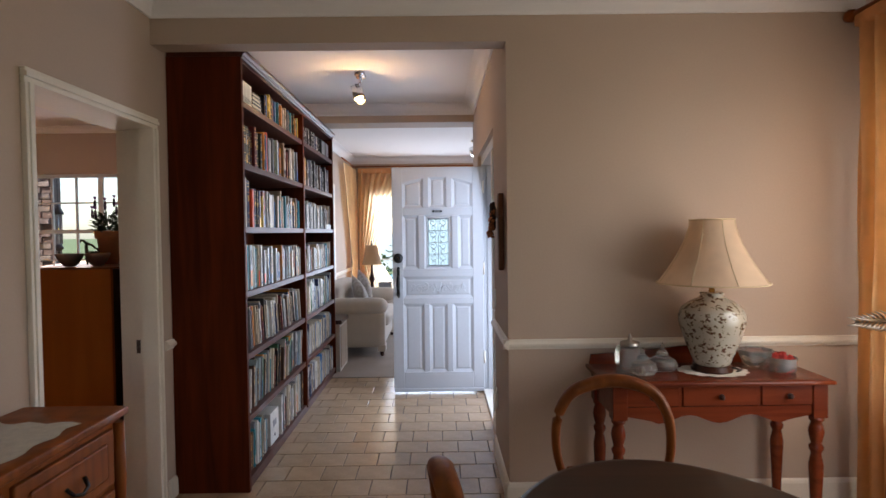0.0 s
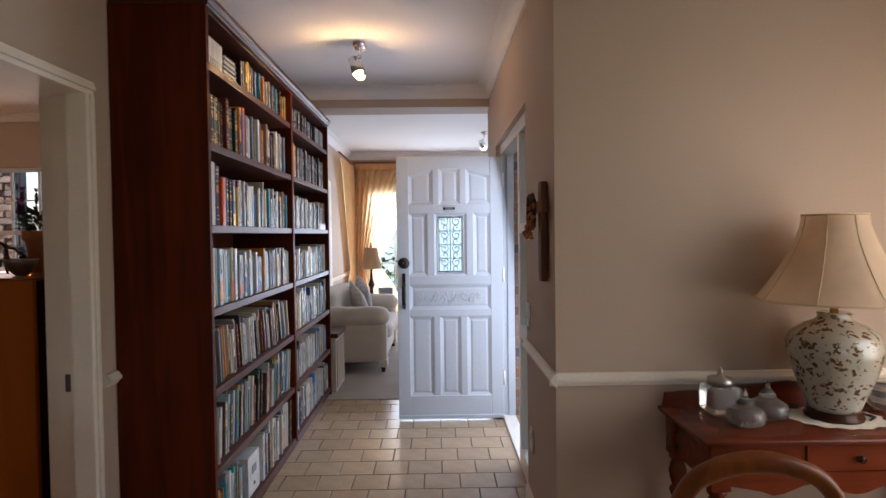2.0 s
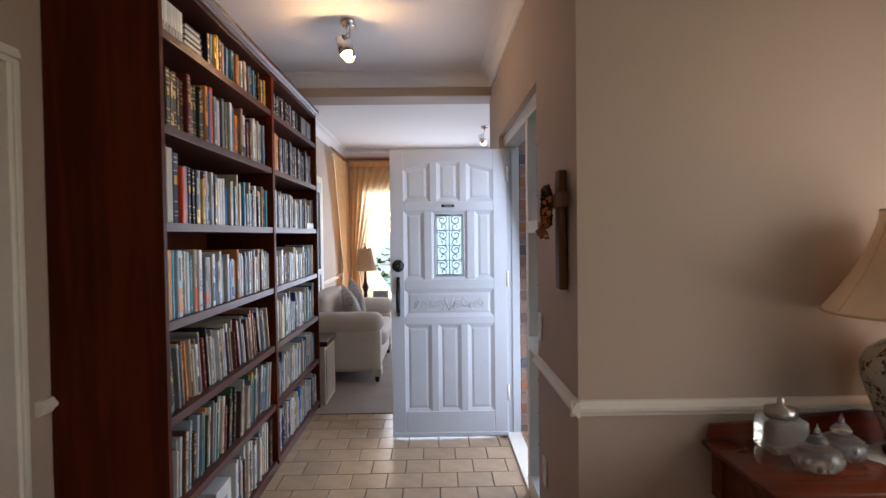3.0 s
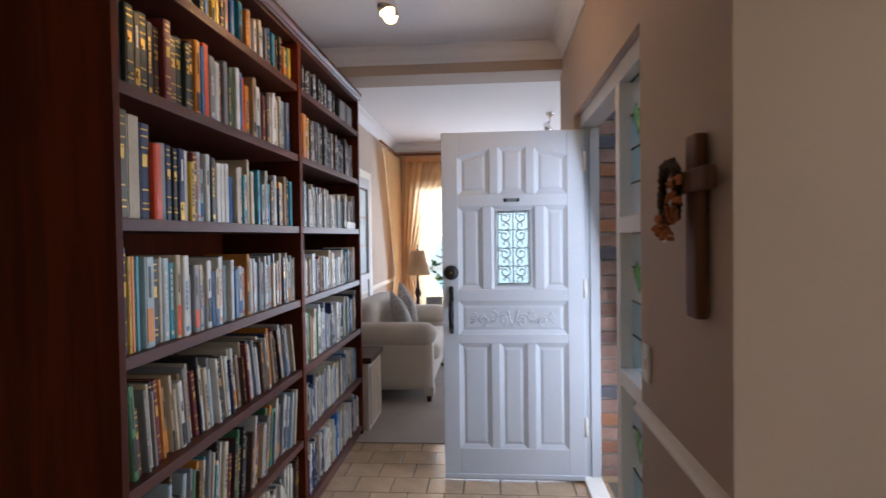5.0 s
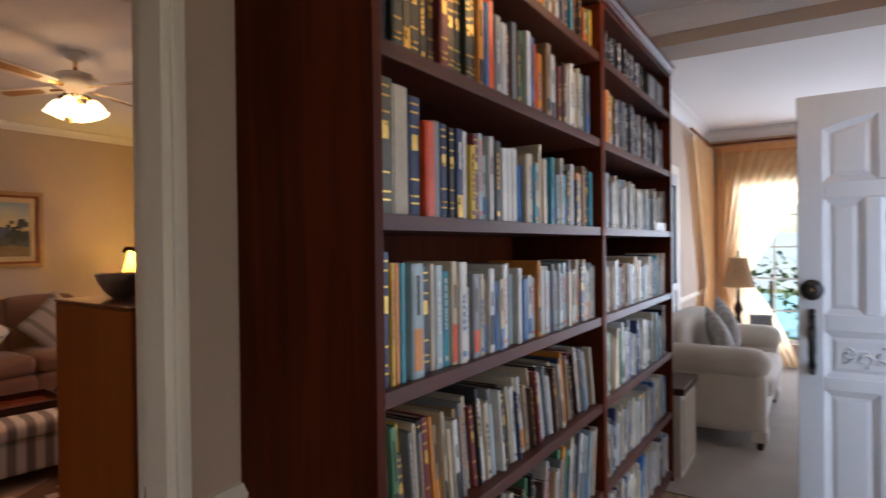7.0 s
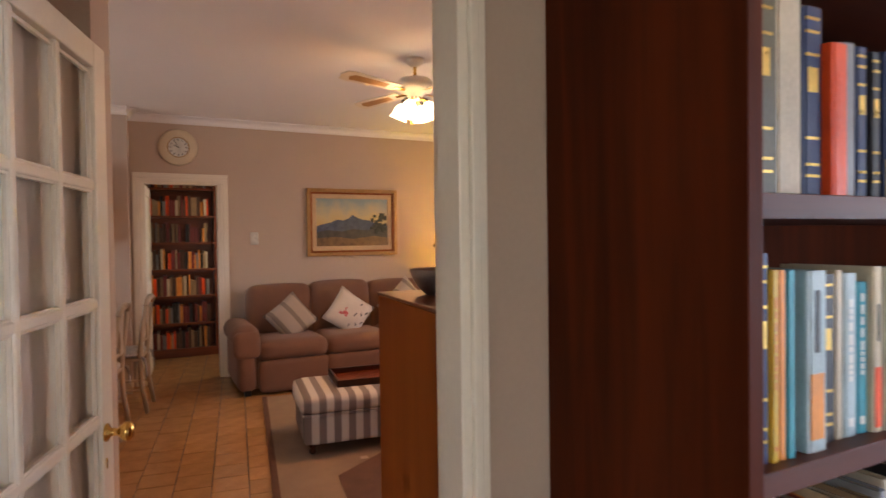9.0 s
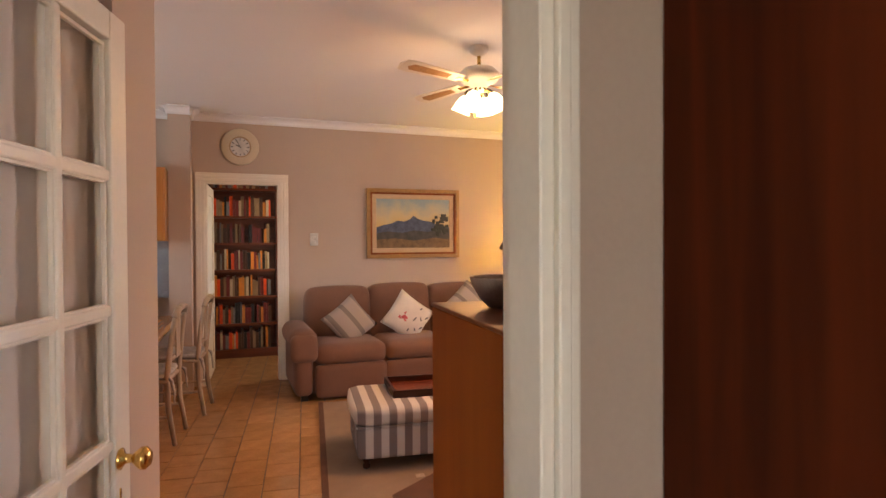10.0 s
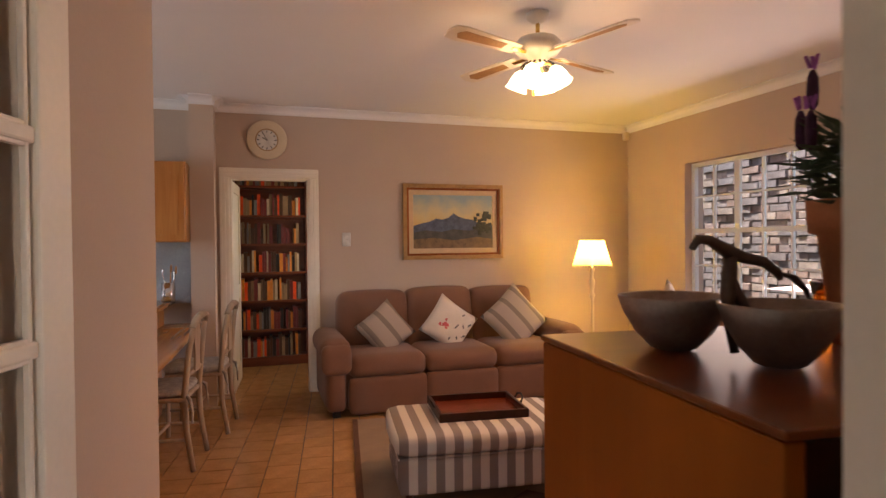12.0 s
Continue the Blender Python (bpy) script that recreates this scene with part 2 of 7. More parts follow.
def lathe(profile, steps=24, at=(0, 0, 0), bm=None, flute=0.0, flutes=0):
    """Turns (radius, height) rows round the z axis."""
    bm = bm or bmesh.new()
    rings = []
    for r, z in profile:
        ring = []
        for k in range(steps):
            a = 2 * math.pi * k / steps
            rr = max(r, 0.0004) * (1 + flute * math.cos(flutes * a))
            ring.append(bm.verts.new((at[0] + rr * math.cos(a), at[1] + rr * math.sin(a), at[2] + z)))
        rings.append(ring)
    for lo, hi in zip(rings, rings[1:]):
        for k in range(steps):
            f = bm.faces.new((lo[k], lo[(k + 1) % steps], hi[(k + 1) % steps], hi[k]))
            f.smooth = True
    bm.faces.new(rings[0][::-1]), bm.faces.new(rings[-1])
    return bm


def tube(points, radius, steps=8, bm=None, closed=False, flat=1.0):
    """A round rod along points; radius may be a list."""
    bm = bm or bmesh.new()
    pts = [Vector(p) for p in points]
    n = len(pts)
    rings, up = [], Vector((0, 0, 1))
    for i, p in enumerate(pts):
        a = pts[(i - 1) % n] if closed or i else p
        b = pts[(i + 1) % n] if closed or i < n - 1 else p
        t = (b - a).normalized()
        side = t.cross(up if abs(t.z) < 0.95 else Vector((1, 0, 0))).normalized()
        over = side.cross(t)
        r = radius[i] if isinstance(radius, (list, tuple)) else radius
        rings.append([bm.verts.new(p + r * (math.cos(2 * math.pi * k / steps) * side + flat * math.sin(2 * math.pi * k / steps) * over)) for k in range(steps)])
    pairs = list(zip(rings, rings[1:])) + ([(rings[-1], rings[0])] if closed else [])
    for lo, hi in pairs:
        for k in range(steps):
            f = bm.faces.new((lo[k], lo[(k + 1) % steps], hi[(k + 1) % steps], hi[k]))
            f.smooth = True
    if not closed:
        bm.faces.new(rings[0][::-1]), bm.faces.new(rings[-1])
    return bm


def prism(outline, depth, axis="y", bm=None, at=(0, 0, 0)):
    """A flat outline of (u, v) given a thickness: axis y takes u, v as x, z; x as y, z; z as x, y."""
    bm = bm or bmesh.new()

    def place(u, v, d):
        p = {"y": (u, d, v), "x": (d, u, v), "z": (u, v, d)}[axis]
        return Vector(p) + Vector(at)

    a = [bm.verts.new(place(u, v, 0)) for u, v in outline]
    b = [bm.verts.new(place(u, v, depth)) for u, v in outline]
    bm.faces.new(a), bm.faces.new(b[::-1])
    for i in range(len(a)):
        bm.faces.new((a[i], b[i], b[(i + 1) % len(a)], a[(i + 1) % len(a)]))
    bmesh.ops.recalc_face_normals(bm, faces=bm.faces[:])
    return bm


def mesh_of(name, bm, *materials):
    me = bpy.data.meshes.new(name)
    bmesh.ops.recalc_face_normals(bm, faces=bm.faces[:])
    bm.to_mesh(me)
    bm.free()
    for m in materials:
        me.materials.append(m)
    return me


def thing(name, label, category, place=(0, 0, 0), turn=0.0, group="", kind=""):
    ob = new(name)
    ob.empty_display_size = 0.05
    ob.matrix_basis = pose(*place, 0, 0, turn)
    return tagged(ob, label, category, group, kind)


def part(name, bm, material, parent, label="", at=None):
    mats = material if isinstance(material, (list, tuple)) else [material]
    ob = new(name, mesh_of(name, bm, *mats))
    ob.parent = parent
    if at is not None:
        ob.matrix_basis = at
    return tagged(ob, label) if label else ob


def solid(name, bm, material, label="", category="", kind="structure", place=None, group=""):
    mats = material if isinstance(material, (list, tuple)) else [material]
    ob = new(name, mesh_of(name, bm, *mats))
    if place is not None:
        ob.matrix_basis = place
    return tagged(ob, label, category, group, kind)


# ---- the setting ----
LX, HX, YF, CEILZ = -1.435, 0.42, 2.723, 2.72     # left wall, hall's outer wall, dining front wall, ceiling
DOOR_L, DOOR_R = 1.79, 2.690                     # doorway to the family room
FX, FY = -7.130, 6.466                             # family room's far wall and window wall
DX, BACK = 2.32, -2.8
LY, LR = 9.6, 3.6
BEAM = 5.50

solid("floor", boxes((-9.5, -3.0, -0.12, 4.0, 9.8, -0.010)), GROUT, "dark grout bed under the glazed floor tiles", "floor")
solid("carpet", boxes((LX, BEAM - 0.02, -0.009, LR, LY, 0.006)), CARPET, "plain beige fitted carpet in the living room", "carpet")
solid("ceiling", boxes((-9.5, -3.0, CEILZ, LX - 0.10, FY + 0.22, CEILZ + 0.12), (LX - 0.10, -3.0, CEILZ, HX + 0.14, 9.8, CEILZ + 0.12), (HX + 0.14, -3.0, CEILZ, DX + 0.2, YF + 0.13, CEILZ + 0.12), (HX + 0.14, BEAM, CEILZ, 4.0, 9.8, CEILZ + 0.12)), CEIL, "smooth white plaster ceiling", "ceiling")
solid("wall_doorway", boxes(
    (LX - 0.217, BACK, 0, LX, DOOR_L, CEILZ), (LX - 0.217, DOOR_L, 2.028, LX - 0.140, DOOR_R + 0.093, CEILZ), (LX - 0.140, DOOR_L, 2.028, LX - 0.060, DOOR_R + 0.063, CEILZ), (LX - 0.060, DOOR_L, 2.028, LX, DOOR_R + 0.028, CEILZ), (LX - 0.217, DOOR_R + 0.093, 0, LX - 0.140, 2.82, CEILZ), (LX - 0.140, DOOR_R + 0.063, 0, LX - 0.060, LY, CEILZ), (LX - 0.060, DOOR_R + 0.028, 0, LX, LY, CEILZ)),
    WALL, "taupe painted plaster wall with a doorway", "wall")
solid("wall_console", boxes((HX, YF, 0, DX, YF + 0.13, CEILZ)), WALL, "taupe painted plaster wall behind the console table", "wall")
solid("beam_front", boxes((LX, YF, 2.445, HX, YF + 0.13, CEILZ)), WALL, "taupe painted beam across the hall opening", "beam")
solid("beam_back", boxes((LX, BEAM, 2.545, HX, BEAM + 0.16, CEILZ), (LX, BEAM + 0.161, 2.545, HX + 0.14, BEAM + 0.30, CEILZ)), WALL, "taupe painted beam before the living room", "beam")
for name, row, label in (
        ("wall_hall", (HX, YF + 0.13, 0, HX + 0.14, 3.47, CEILZ), "taupe painted hall wall with the cross"),
        ("wall_over_front_door", (HX, 3.47, 2.13, HX + 0.14, 4.99, CEILZ), "taupe painted wall over the front door"),
        ("wall_beside_front_door", (HX, 4.99, 0, HX + 0.14, BEAM + 0.16, CEILZ), "taupe painted wall on the hinge side of the front door")):
    solid(name, boxes(row), WALL, label, "wall")
solid("wall_living_front", boxes((HX + 0.14, BEAM, 0, LR, BEAM + 0.16, CEILZ)), WALL, "taupe painted living room wall", "wall")
solid("wall_living_far", boxes((LX, LY, 0, -1.10, LY + 0.2, CEILZ), (-1.10, LY, 0, 1.25, LY + 0.2, 0.27), (-1.10, LY, 2.09, 1.25, LY + 0.2, CEILZ), (1.25, LY, 0, LR, LY + 0.2, CEILZ)),
      WALL, "taupe painted wall with the living room window", "wall")
solid("wall_living_side", boxes((LR, BEAM, 0, LR + 0.2, 6.5, CEILZ), (LR, 6.5, 0, LR + 0.2, 8.7, 0.8), (LR, 6.5, 2.2, LR + 0.2, 8.7, CEILZ), (LR, 8.7, 0, LR + 0.2, LY, CEILZ)),
      WALL, "taupe painted living room side wall", "wall")
solid("wall_dining_side", boxes((DX, BACK, 0, DX + 0.2, 0.5, CEILZ), (DX, 0.5, 0, DX + 0.2, 2.5, 0.6), (DX, 0.5, 2.25, DX + 0.2, 2.5, CEILZ), (DX, 2.5, 0, DX + 0.2, YF + 0.13, CEILZ)),
      WALL, "taupe painted dining room window wall", "wall")
solid("wall_dining_back", boxes((LX - 0.217, BACK - 0.2, 0, -0.8, BACK, CEILZ), (-0.8, BACK - 0.2, 0, 1.6, BACK, 0.8), (-0.8, BACK - 0.2, 2.2, 1.6, BACK, CEILZ), (1.6, BACK - 0.2, 0, DX + 0.2, BACK, CEILZ)),
      WALL, "taupe painted dining room back wall", "wall")
# family room and kitchen
SD0, SD1 = 2.171, 2.896                            # study door opening
solid("wall_family_far", boxes((FX - 0.12, SD1, 0, FX, FY, CEILZ), (FX - 0.12, SD0, 2.05, FX, SD1, CEILZ), (FX - 0.12, -1.5, 0, FX, SD0, CEILZ)),
      WALL, "taupe painted wall behind the sofa", "wall")
WX0, WX1, WZ0, WZ1 = -6.19, -3.05, 0.84, 2.18     # family room window
solid("wall_family_window", boxes((FX - 0.12, FY, 0, WX0, FY + 0.22, CEILZ), (WX0, FY, 0, WX1, FY + 0.22, WZ0), (WX0, FY, WZ1, WX1, FY + 0.22, CEILZ), (WX1, FY, 0, LX - 0.141, FY + 0.22, CEILZ)),
      WALL, "taupe painted wall with a wide steel window", "wall")
solid("wall_kitchen_stub", boxes((-3.53, 1.64, 0, LX - 0.217, 1.74, CEILZ), (-3.53, 1.741, 0, -2.51, 2.080, CEILZ)), WALL, "pinkish taupe wall beside the open glazed door", "wall")
solid("wall_pier", boxes((FX, 1.862, 0, FX + 0.28, 2.058, CEILZ)), WALL, "taupe painted pier beside the study door", "wall")
solid("wall_kitchen_end", boxes((FX - 0.12, -1.7, 0, -6.3, -1.5, CEILZ), (-6.3, -1.7, 0, -4.1, -1.5, 1.0), (-6.3, -1.7, 2.2, -4.1, -1.5, CEILZ), (-4.1, -1.7, 0, LX - 0.217, -1.5, CEILZ)), WALL, "pale kitchen wall", "wall")
# study behind the far door
# gap in the side wall is made up, for the study fill
solid("wall_study", boxes((-8.85, 1.2, 0, -8.75, 3.6, CEILZ), (-8.85, 1.1, 0, FX - 0.12, 1.2, CEILZ), (-8.85, 3.6, 0, -8.3, 3.7, CEILZ), (-8.3, 3.6, 0, -7.4, 3.7, 0.9), (-8.3, 3.6, 2.1, -7.4, 3.7, CEILZ), (-7.4, 3.6, 0, FX - 0.12, 3.7, CEILZ)), WALL, "dim study walls", "wall")


def run(name, profile, a, b, inward, material, label, category, kind="structure"):
    """A moulding from a to b with its profile of (out from the wall, up)."""
    a, b, n = Vector(a), Vector(b), Vector(inward)
    bm = bmesh.new()
    ends = [[bm.verts.new(p + n * u + Vector((0, 0, v))) for u, v in profile] for p in (a, b)]
    k = len(profile)
    for i in range(k):
        bm.faces.new((ends[0][i], ends[0][(i + 1) % k], ends[1][(i + 1) % k], ends[1][i]))
    bm.faces.new(ends[0][::-1]), bm.faces.new(ends[1])
    return solid(name, bm, material, label, category, kind)


def arc_profile(d):
    pts = [(0, 0), (0.012, 0), (0.018, 0.014)]
    pts += [(0.018 + (d - 0.03) * (1 - math.cos(a)), 0.014 + (d - 0.03) * math.sin(a)) for a in (0.3, 0.6, 0.9, 1.2, 1.5)]
    return pts + [(d, d - 0.012), (d, d - 0.002), (0, d - 0.002)]


CORN = arc_profile(0.105)
CORND = arc_profile(0.140)
CORNF = arc_profile(0.078)
cz = CEILZ - 0.105
for nm, a, b, n in (
        ("cornice", (LX, YF, cz), (DX, YF, cz), (0, -1, 0)), ("cornice", (LX, BACK, cz), (LX, YF, cz), (1, 0, 0)),
        ("cornice", (DX, BACK, cz), (DX, YF, cz), (-1, 0, 0)), ("cornice", (LX, BACK, cz), (DX, BACK, cz), (0, 1, 0)),
        ("cornice", (HX, YF + 0.13, cz), (HX, BEAM, cz), (-1, 0, 0)), ("cornice", (LX, BEAM, cz), (HX, BEAM, cz), (0, -1, 0)),
        ("cornice", (LX, YF + 0.13, cz), (LX, BEAM, cz), (1, 0, 0)), ("cornice", (LX, LY, cz), (LR, LY, cz), (0, -1, 0)),
        ("cornice", (LX, BEAM + 0.16, cz), (LX, LY, cz), (1, 0, 0)),
        ("cornice", (FX, 2.058, cz), (FX, FY, cz), (1, 0, 0)), ("cornice", (FX, FY, cz), (LX - 0.217, FY, cz), (0, -1, 0)),
        ("cornice", (LX - 0.140, 2.82, cz), (LX - 0.140, FY, cz), (-1, 0, 0)), ("cornice", (-2.51, 1.74, cz), (LX - 0.217, 1.74, cz), (0, 1, 0)),
        ("cornice", (FX + 0.28, 1.862, cz), (FX + 0.28, 2.058, cz), (1, 0, 0)), ("cornice", (FX, 2.058, cz), (FX + 0.28, 2.058, cz), (0, 1, 0)),
        ("cornice", (FX, -1.5, cz), (FX, 1.862, cz), (1, 0, 0)), ("cornice", (FX, 1.862, cz), (FX + 0.28, 1.862, cz), (0, -1, 0))):
    deep = a[1] <= YF and b[1] <= YF and a[0] >= LX
    family = a[0] < LX - 0.1
    shift = Vector((0, 0, -0.035 if deep else 0.027 if family else 0))
    run(nm, CORND if deep else CORNF if family else CORN, Vector(a) + shift, Vector(b) + shift, n, CEIL, "white coved plaster cornice", "cornice")

RAIL = [(0, 0), (0.010, 0.002), (0.014, 0.012), (0.026, 0.020), (0.028, 0.032), (0.018, 0.042), (0.012, 0.052), (0, 0.054)]
SKIRT = [(0, 0), (0.016, 0), (0.016, 0.085), (0.011, 0.100), (0.004, 0.108), (0, 0.108)]
for a, b, n in (((HX - 0.028, YF, 0), (DX, YF, 0), (0, -1, 0)), ((HX, YF - 0.028, 0), (HX, 3.47, 0), (-1, 0, 0)),
                ((LX, 2.800, 0), (LX, 2.885, 0), (1, 0, 0)), ((LX, 5.78, 0), (LX, LY, 0), (1, 0, 0))):
    run("dado_rail", RAIL, Vector(a) + Vector((0, 0, 0.822)), Vector(b) + Vector((0, 0, 0.822)), n, TRIM, "white painted moulded dado rail", "dado rail")
    run("baseboard", SKIRT, a, b, n, TRIM, "white painted skirting board", "baseboard")
for a, b, n in (((FX, 2.985, 0), (FX, FY, 0), (1, 0, 0)), ((HX, 4.99, 0), (HX, BEAM + 0.16, 0), (-1, 0, 0)), ((FX, FY, 0), (LX - 0.217, FY, 0), (0, -1, 0))):
    run("baseboard", SKIRT, a, b, n, TRIM, "white painted skirting board", "baseboard")


def casing(name, label, axis, at, lo, hi, top, out, wide=0.085, thick=0.022):
    """A moulded door surround on a wall: axis x stands on a wall x = at, out towards +1 or -1."""
    ob = thing(name, label, "door frame", kind="structure")
    o = at + 0.001 * out

    def strip(u0, u1, z0, z1, inner):
        bm = bmesh.new()
        layers = [(0.0, thick), (0.28, thick * 1.25), (0.62, thick * 0.8)]
        for k, (f, t) in enumerate(layers):
            f1 = layers[k + 1][0] if k < 2 else 1.0
            if inner == "top":
                box(bm, o, u0, z1 - (z1 - z0) * f1, o + out * t, u1, z1 - (z1 - z0) * f, 0.003)
            else:
                a, b = (u0, u1) if inner == "lo" else (u1, u0)
                box(bm, o, a + (b - a) * f, z0, o + out * t, a + (b - a) * f1, z1, 0.003)
        return bm

    part("jamb", strip(lo - wide, lo, 0, top, "lo"), TRIM, ob)
    part("jamb", strip(hi, hi + wide, 0, top, "hi"), TRIM, ob)
    part("head", strip(lo - wide, hi + wide, top, top + wide, "top"), TRIM, ob)
    return ob


fam = casing("door_frame_family", "cream painted moulded door surround", "x", LX, DOOR_L + 0.01, DOOR_R, 2.008, 1, 0.054)
part("lining", boxes(
    (LX - 0.060, DOOR_R, 0, LX + 0.004, DOOR_R + 0.03, 2.010), (LX - 0.140, DOOR_R + 0.030, 0, LX - 0.060, DOOR_R + 0.065, 2.010), (LX - 0.220, DOOR_R + 0.086, 0, LX - 0.140, DOOR_R + 0.100, 2.010),
    (LX - 0.220, DOOR_L - 0.004, 0, LX + 0.004, DOOR_L + 0.010, 2.010), (LX - 0.220, DOOR_L + 0.010, 2.008, LX + 0.004, DOOR_R + 0.078, 2.030)), TRIM, fam)
part("strike_plate", boxes((LX - 0.110, DOOR_R + 0.0265, 0.83, LX - 0.090, DOOR_R + 0.0315, 0.90)), BRONZE, fam, "worn brass strike plate")
stu = casing("door_frame_study", "white painted study door surround", "x", FX, SD0, SD1, 2.05, 1, 0.085)
part("lining", boxes((FX - 0.12, SD1 - 0.02, 0, FX + 0.004, SD1 + 0.003, 2.05), (FX - 0.12, SD0 - 0.003, 0, FX + 0.004, SD0 + 0.02, 2.05), (FX - 0.12, SD0, 2.03, FX + 0.004, SD1, 2.055)), TRIM, stu)

# ---- hall: bookcase and books ----
SH = [0.070, 0.420, 0.775, 1.128, 1.493, 1.850, 2.195]   # shelf tops
B0, BM, B1, BFX, BBX = 2.885, 4.352, 5.672, -1.020, -1.425
case = thing("bookcase", "tall dark mahogany bookcase packed with books, against the hall wall", "bookcase")
part("side_panel", boxes((BBX, B0, 0, BFX, B0 + 0.030, 2.43), bev=0.002), CASE, case)
part("side_panel", boxes((BBX, B1 - 0.028, 0, BFX, B1, 2.43), bev=0.002), CASE, case)
part("divider", boxes((BBX, BM - 0.022, 0.07, BFX + 0.002, BM + 0.022, 2.40), bev=0.002), CASE, case)
part("back_panel", boxes((BBX - 0.006, B0, 0.05, BBX + 0.004, B1, 2.43)), CASE, case)
part("top_board", boxes((BBX, B0 + 0.030, 2.405, BFX - 0.006, B1 - 0.028, 2.43)), CASEH, case)
part("plinth", boxes((BBX, B0 + 0.03, 0, BFX - 0.015, B1 - 0.028, 0.045)), CASEH, case)
crown = [(0, 0), (0.004, 0), (0.010, 0.008), (0.010, 0.016), (0.022, 0.028), (0.024, 0.036), (0.024, 0.046), (0, 0.046)]
bm = bmesh.new()
ends = [[bm.verts.new((BFX + u, y, 2.422 + v)) for u, v in crown] for y in (B0, B1 + 0.01)]
for i in range(len(crown)):
    bm.faces.new((ends[0][i], ends[0][(i + 1) % 8], ends[1][(i + 1) % 8], ends[1][i]))
bm.faces.new(ends[0][::-1]), bm.faces.new(ends[1])
box(bm, BBX, B0 - 0.004, 2.430, BFX, B1 + 0.008, 2.462)
part("crown_moulding", bm, CASEH, case)
for z in SH:
    for a, b in ((B0 + 0.030, BM - 0.022), (BM + 0.022, B1 - 0.028)):
        part("shelf", boxes((BBX + 0.004, a, z - 0.034, BFX - 0.004, b, z), bev=0.0015), CASEH, case)

COLOURS = {
    "dark_green": (0.030, 0.036, 0.024), "black": (0.015, 0.014, 0.016), "brown": (0.085, 0.040, 0.022), "red": (0.78, 0.085, 0.015),
    "orange": (0.70, 0.26, 0.04), "yellow": (0.72, 0.46, 0.04), "white": (0.64, 0.62, 0.57), "cream": (0.56, 0.47, 0.34),
    "blue": (0.035, 0.14, 0.34), "navy": (0.018, 0.03, 0.085), "teal": (0.04, 0.27, 0.34), "pale_blue": (0.36, 0.44, 0.46),
    "grey": (0.22, 0.22, 0.23), "maroon": (0.17, 0.025, 0.025), "green": (0.07, 0.20, 0.10), "tan": (0.33, 0.22, 0.12), "olive": (0.085, 0.072, 0.035)}
BOOKM = {k: mat("book_" + k, c, 0.42, vary=0.20, scale=14, grain=120, bump=0.12, spread=0.18) for k, c in COLOURS.items()}
GILT = mat("gilt", (0.72, 0.46, 0.12), 0.3, metal=0.9, vary=0.25, scale=40, bump=0.1)
INKS = {"gilt": GILT, "ink": BOOKM["black"], "pale": BOOKM["white"], "rust": BOOKM["red"], "sun": BOOKM["orange"], "azure": BOOKM["blue"]}


def cuboids(rows):
    """Vertices and faces of plain blocks, each with a material number."""
    vs, fs, ms = [], [], []
    for x0, y0, z0, x1, y1, z1, m in rows:
        k = len(vs)
        vs += [(x0, y0, z0), (x1, y0, z0), (x1, y1, z0), (x0, y1, z0), (x0, y0, z1), (x1, y0, z1), (x1, y1, z1), (x0, y1, z1)]
        fs += [(k, k + 3, k + 2, k + 1), (k + 4, k + 5, k + 6, k + 7), (k, k + 1, k + 5, k + 4), (k + 1, k + 2, k + 6, k + 5), (k + 2, k + 3, k + 7, k + 6), (k + 3, k, k + 4, k + 7)]
        ms += [m] * 6
    return vs, fs, ms


def raw_mesh(name, rows, mats):
    vs, fs, ms = cuboids(rows)
    me = bpy.data.meshes.new(name)
    me.from_pydata(vs, [], fs)
    me.polygons.foreach_set("material_index", ms)
    for m in mats:
        me.materials.append(m)
    return me


def book_rows(w, h, d, bars, rng):
    """A book upright with its spine at x = 0 looking to +x: boards, rounded spine and printed bars."""
    t = min(0.0025, w * 0.15)
    rows = [(-d, 0, 0, -0.004, t, h, 0), (-d, w - t, 0, -0.004, w, h, 0), (-0.006, t * 0.4, 0, -0.0015, w - t * 0.4, h, 0), (-0.0015, w * 0.18, 0, 0, w * 0.82, h, 0)]
    e = 0.0006
    if bars == "bands":
        for f in (0.10, 0.16, 0.30, 0.74, 0.86, 0.93):
            rows.append((-0.001, w * 0.17, h * f, e, w * 0.83, h * f + 0.004, 1))
        rows.append((-0.001, w * 0.25, h * 0.55, e, w * 0.75, h * 0.68, 1))
    elif bars == "title":
        lo, hi = rng.uniform(0.25, 0.4), rng.uniform(0.65, 0.9)
        z = h * lo
        while z < h * hi:
            step = rng.uniform(0.008, 0.022)
            rows.append((-0.001, w * 0.36, z, e, w * 0.64, z + step * 0.72, 1))
            z += step
        rows.append((-0.001, w * 0.3, h * 0.06, e, w * 0.7, h * 0.06 + w * 0.4, 1))
    elif bars == "block":
        rows.append((-0.001, w * 0.17, h * rng.uniform(0, 0.1), e, w * 0.83, h * rng.uniform(0.25, 0.45), 1))
        rows.append((-0.001, w * 0.38, h * 0.55, e * 1.5, w * 0.62, h * rng.uniform(0.7, 0.9), 2))
    return rows


def page_rows(w, h, d):
    t = min(0.0025, w * 0.15)
    return [(-d + 0.004, t, 0.003, -0.006, w - t, h - 0.004, 0)]


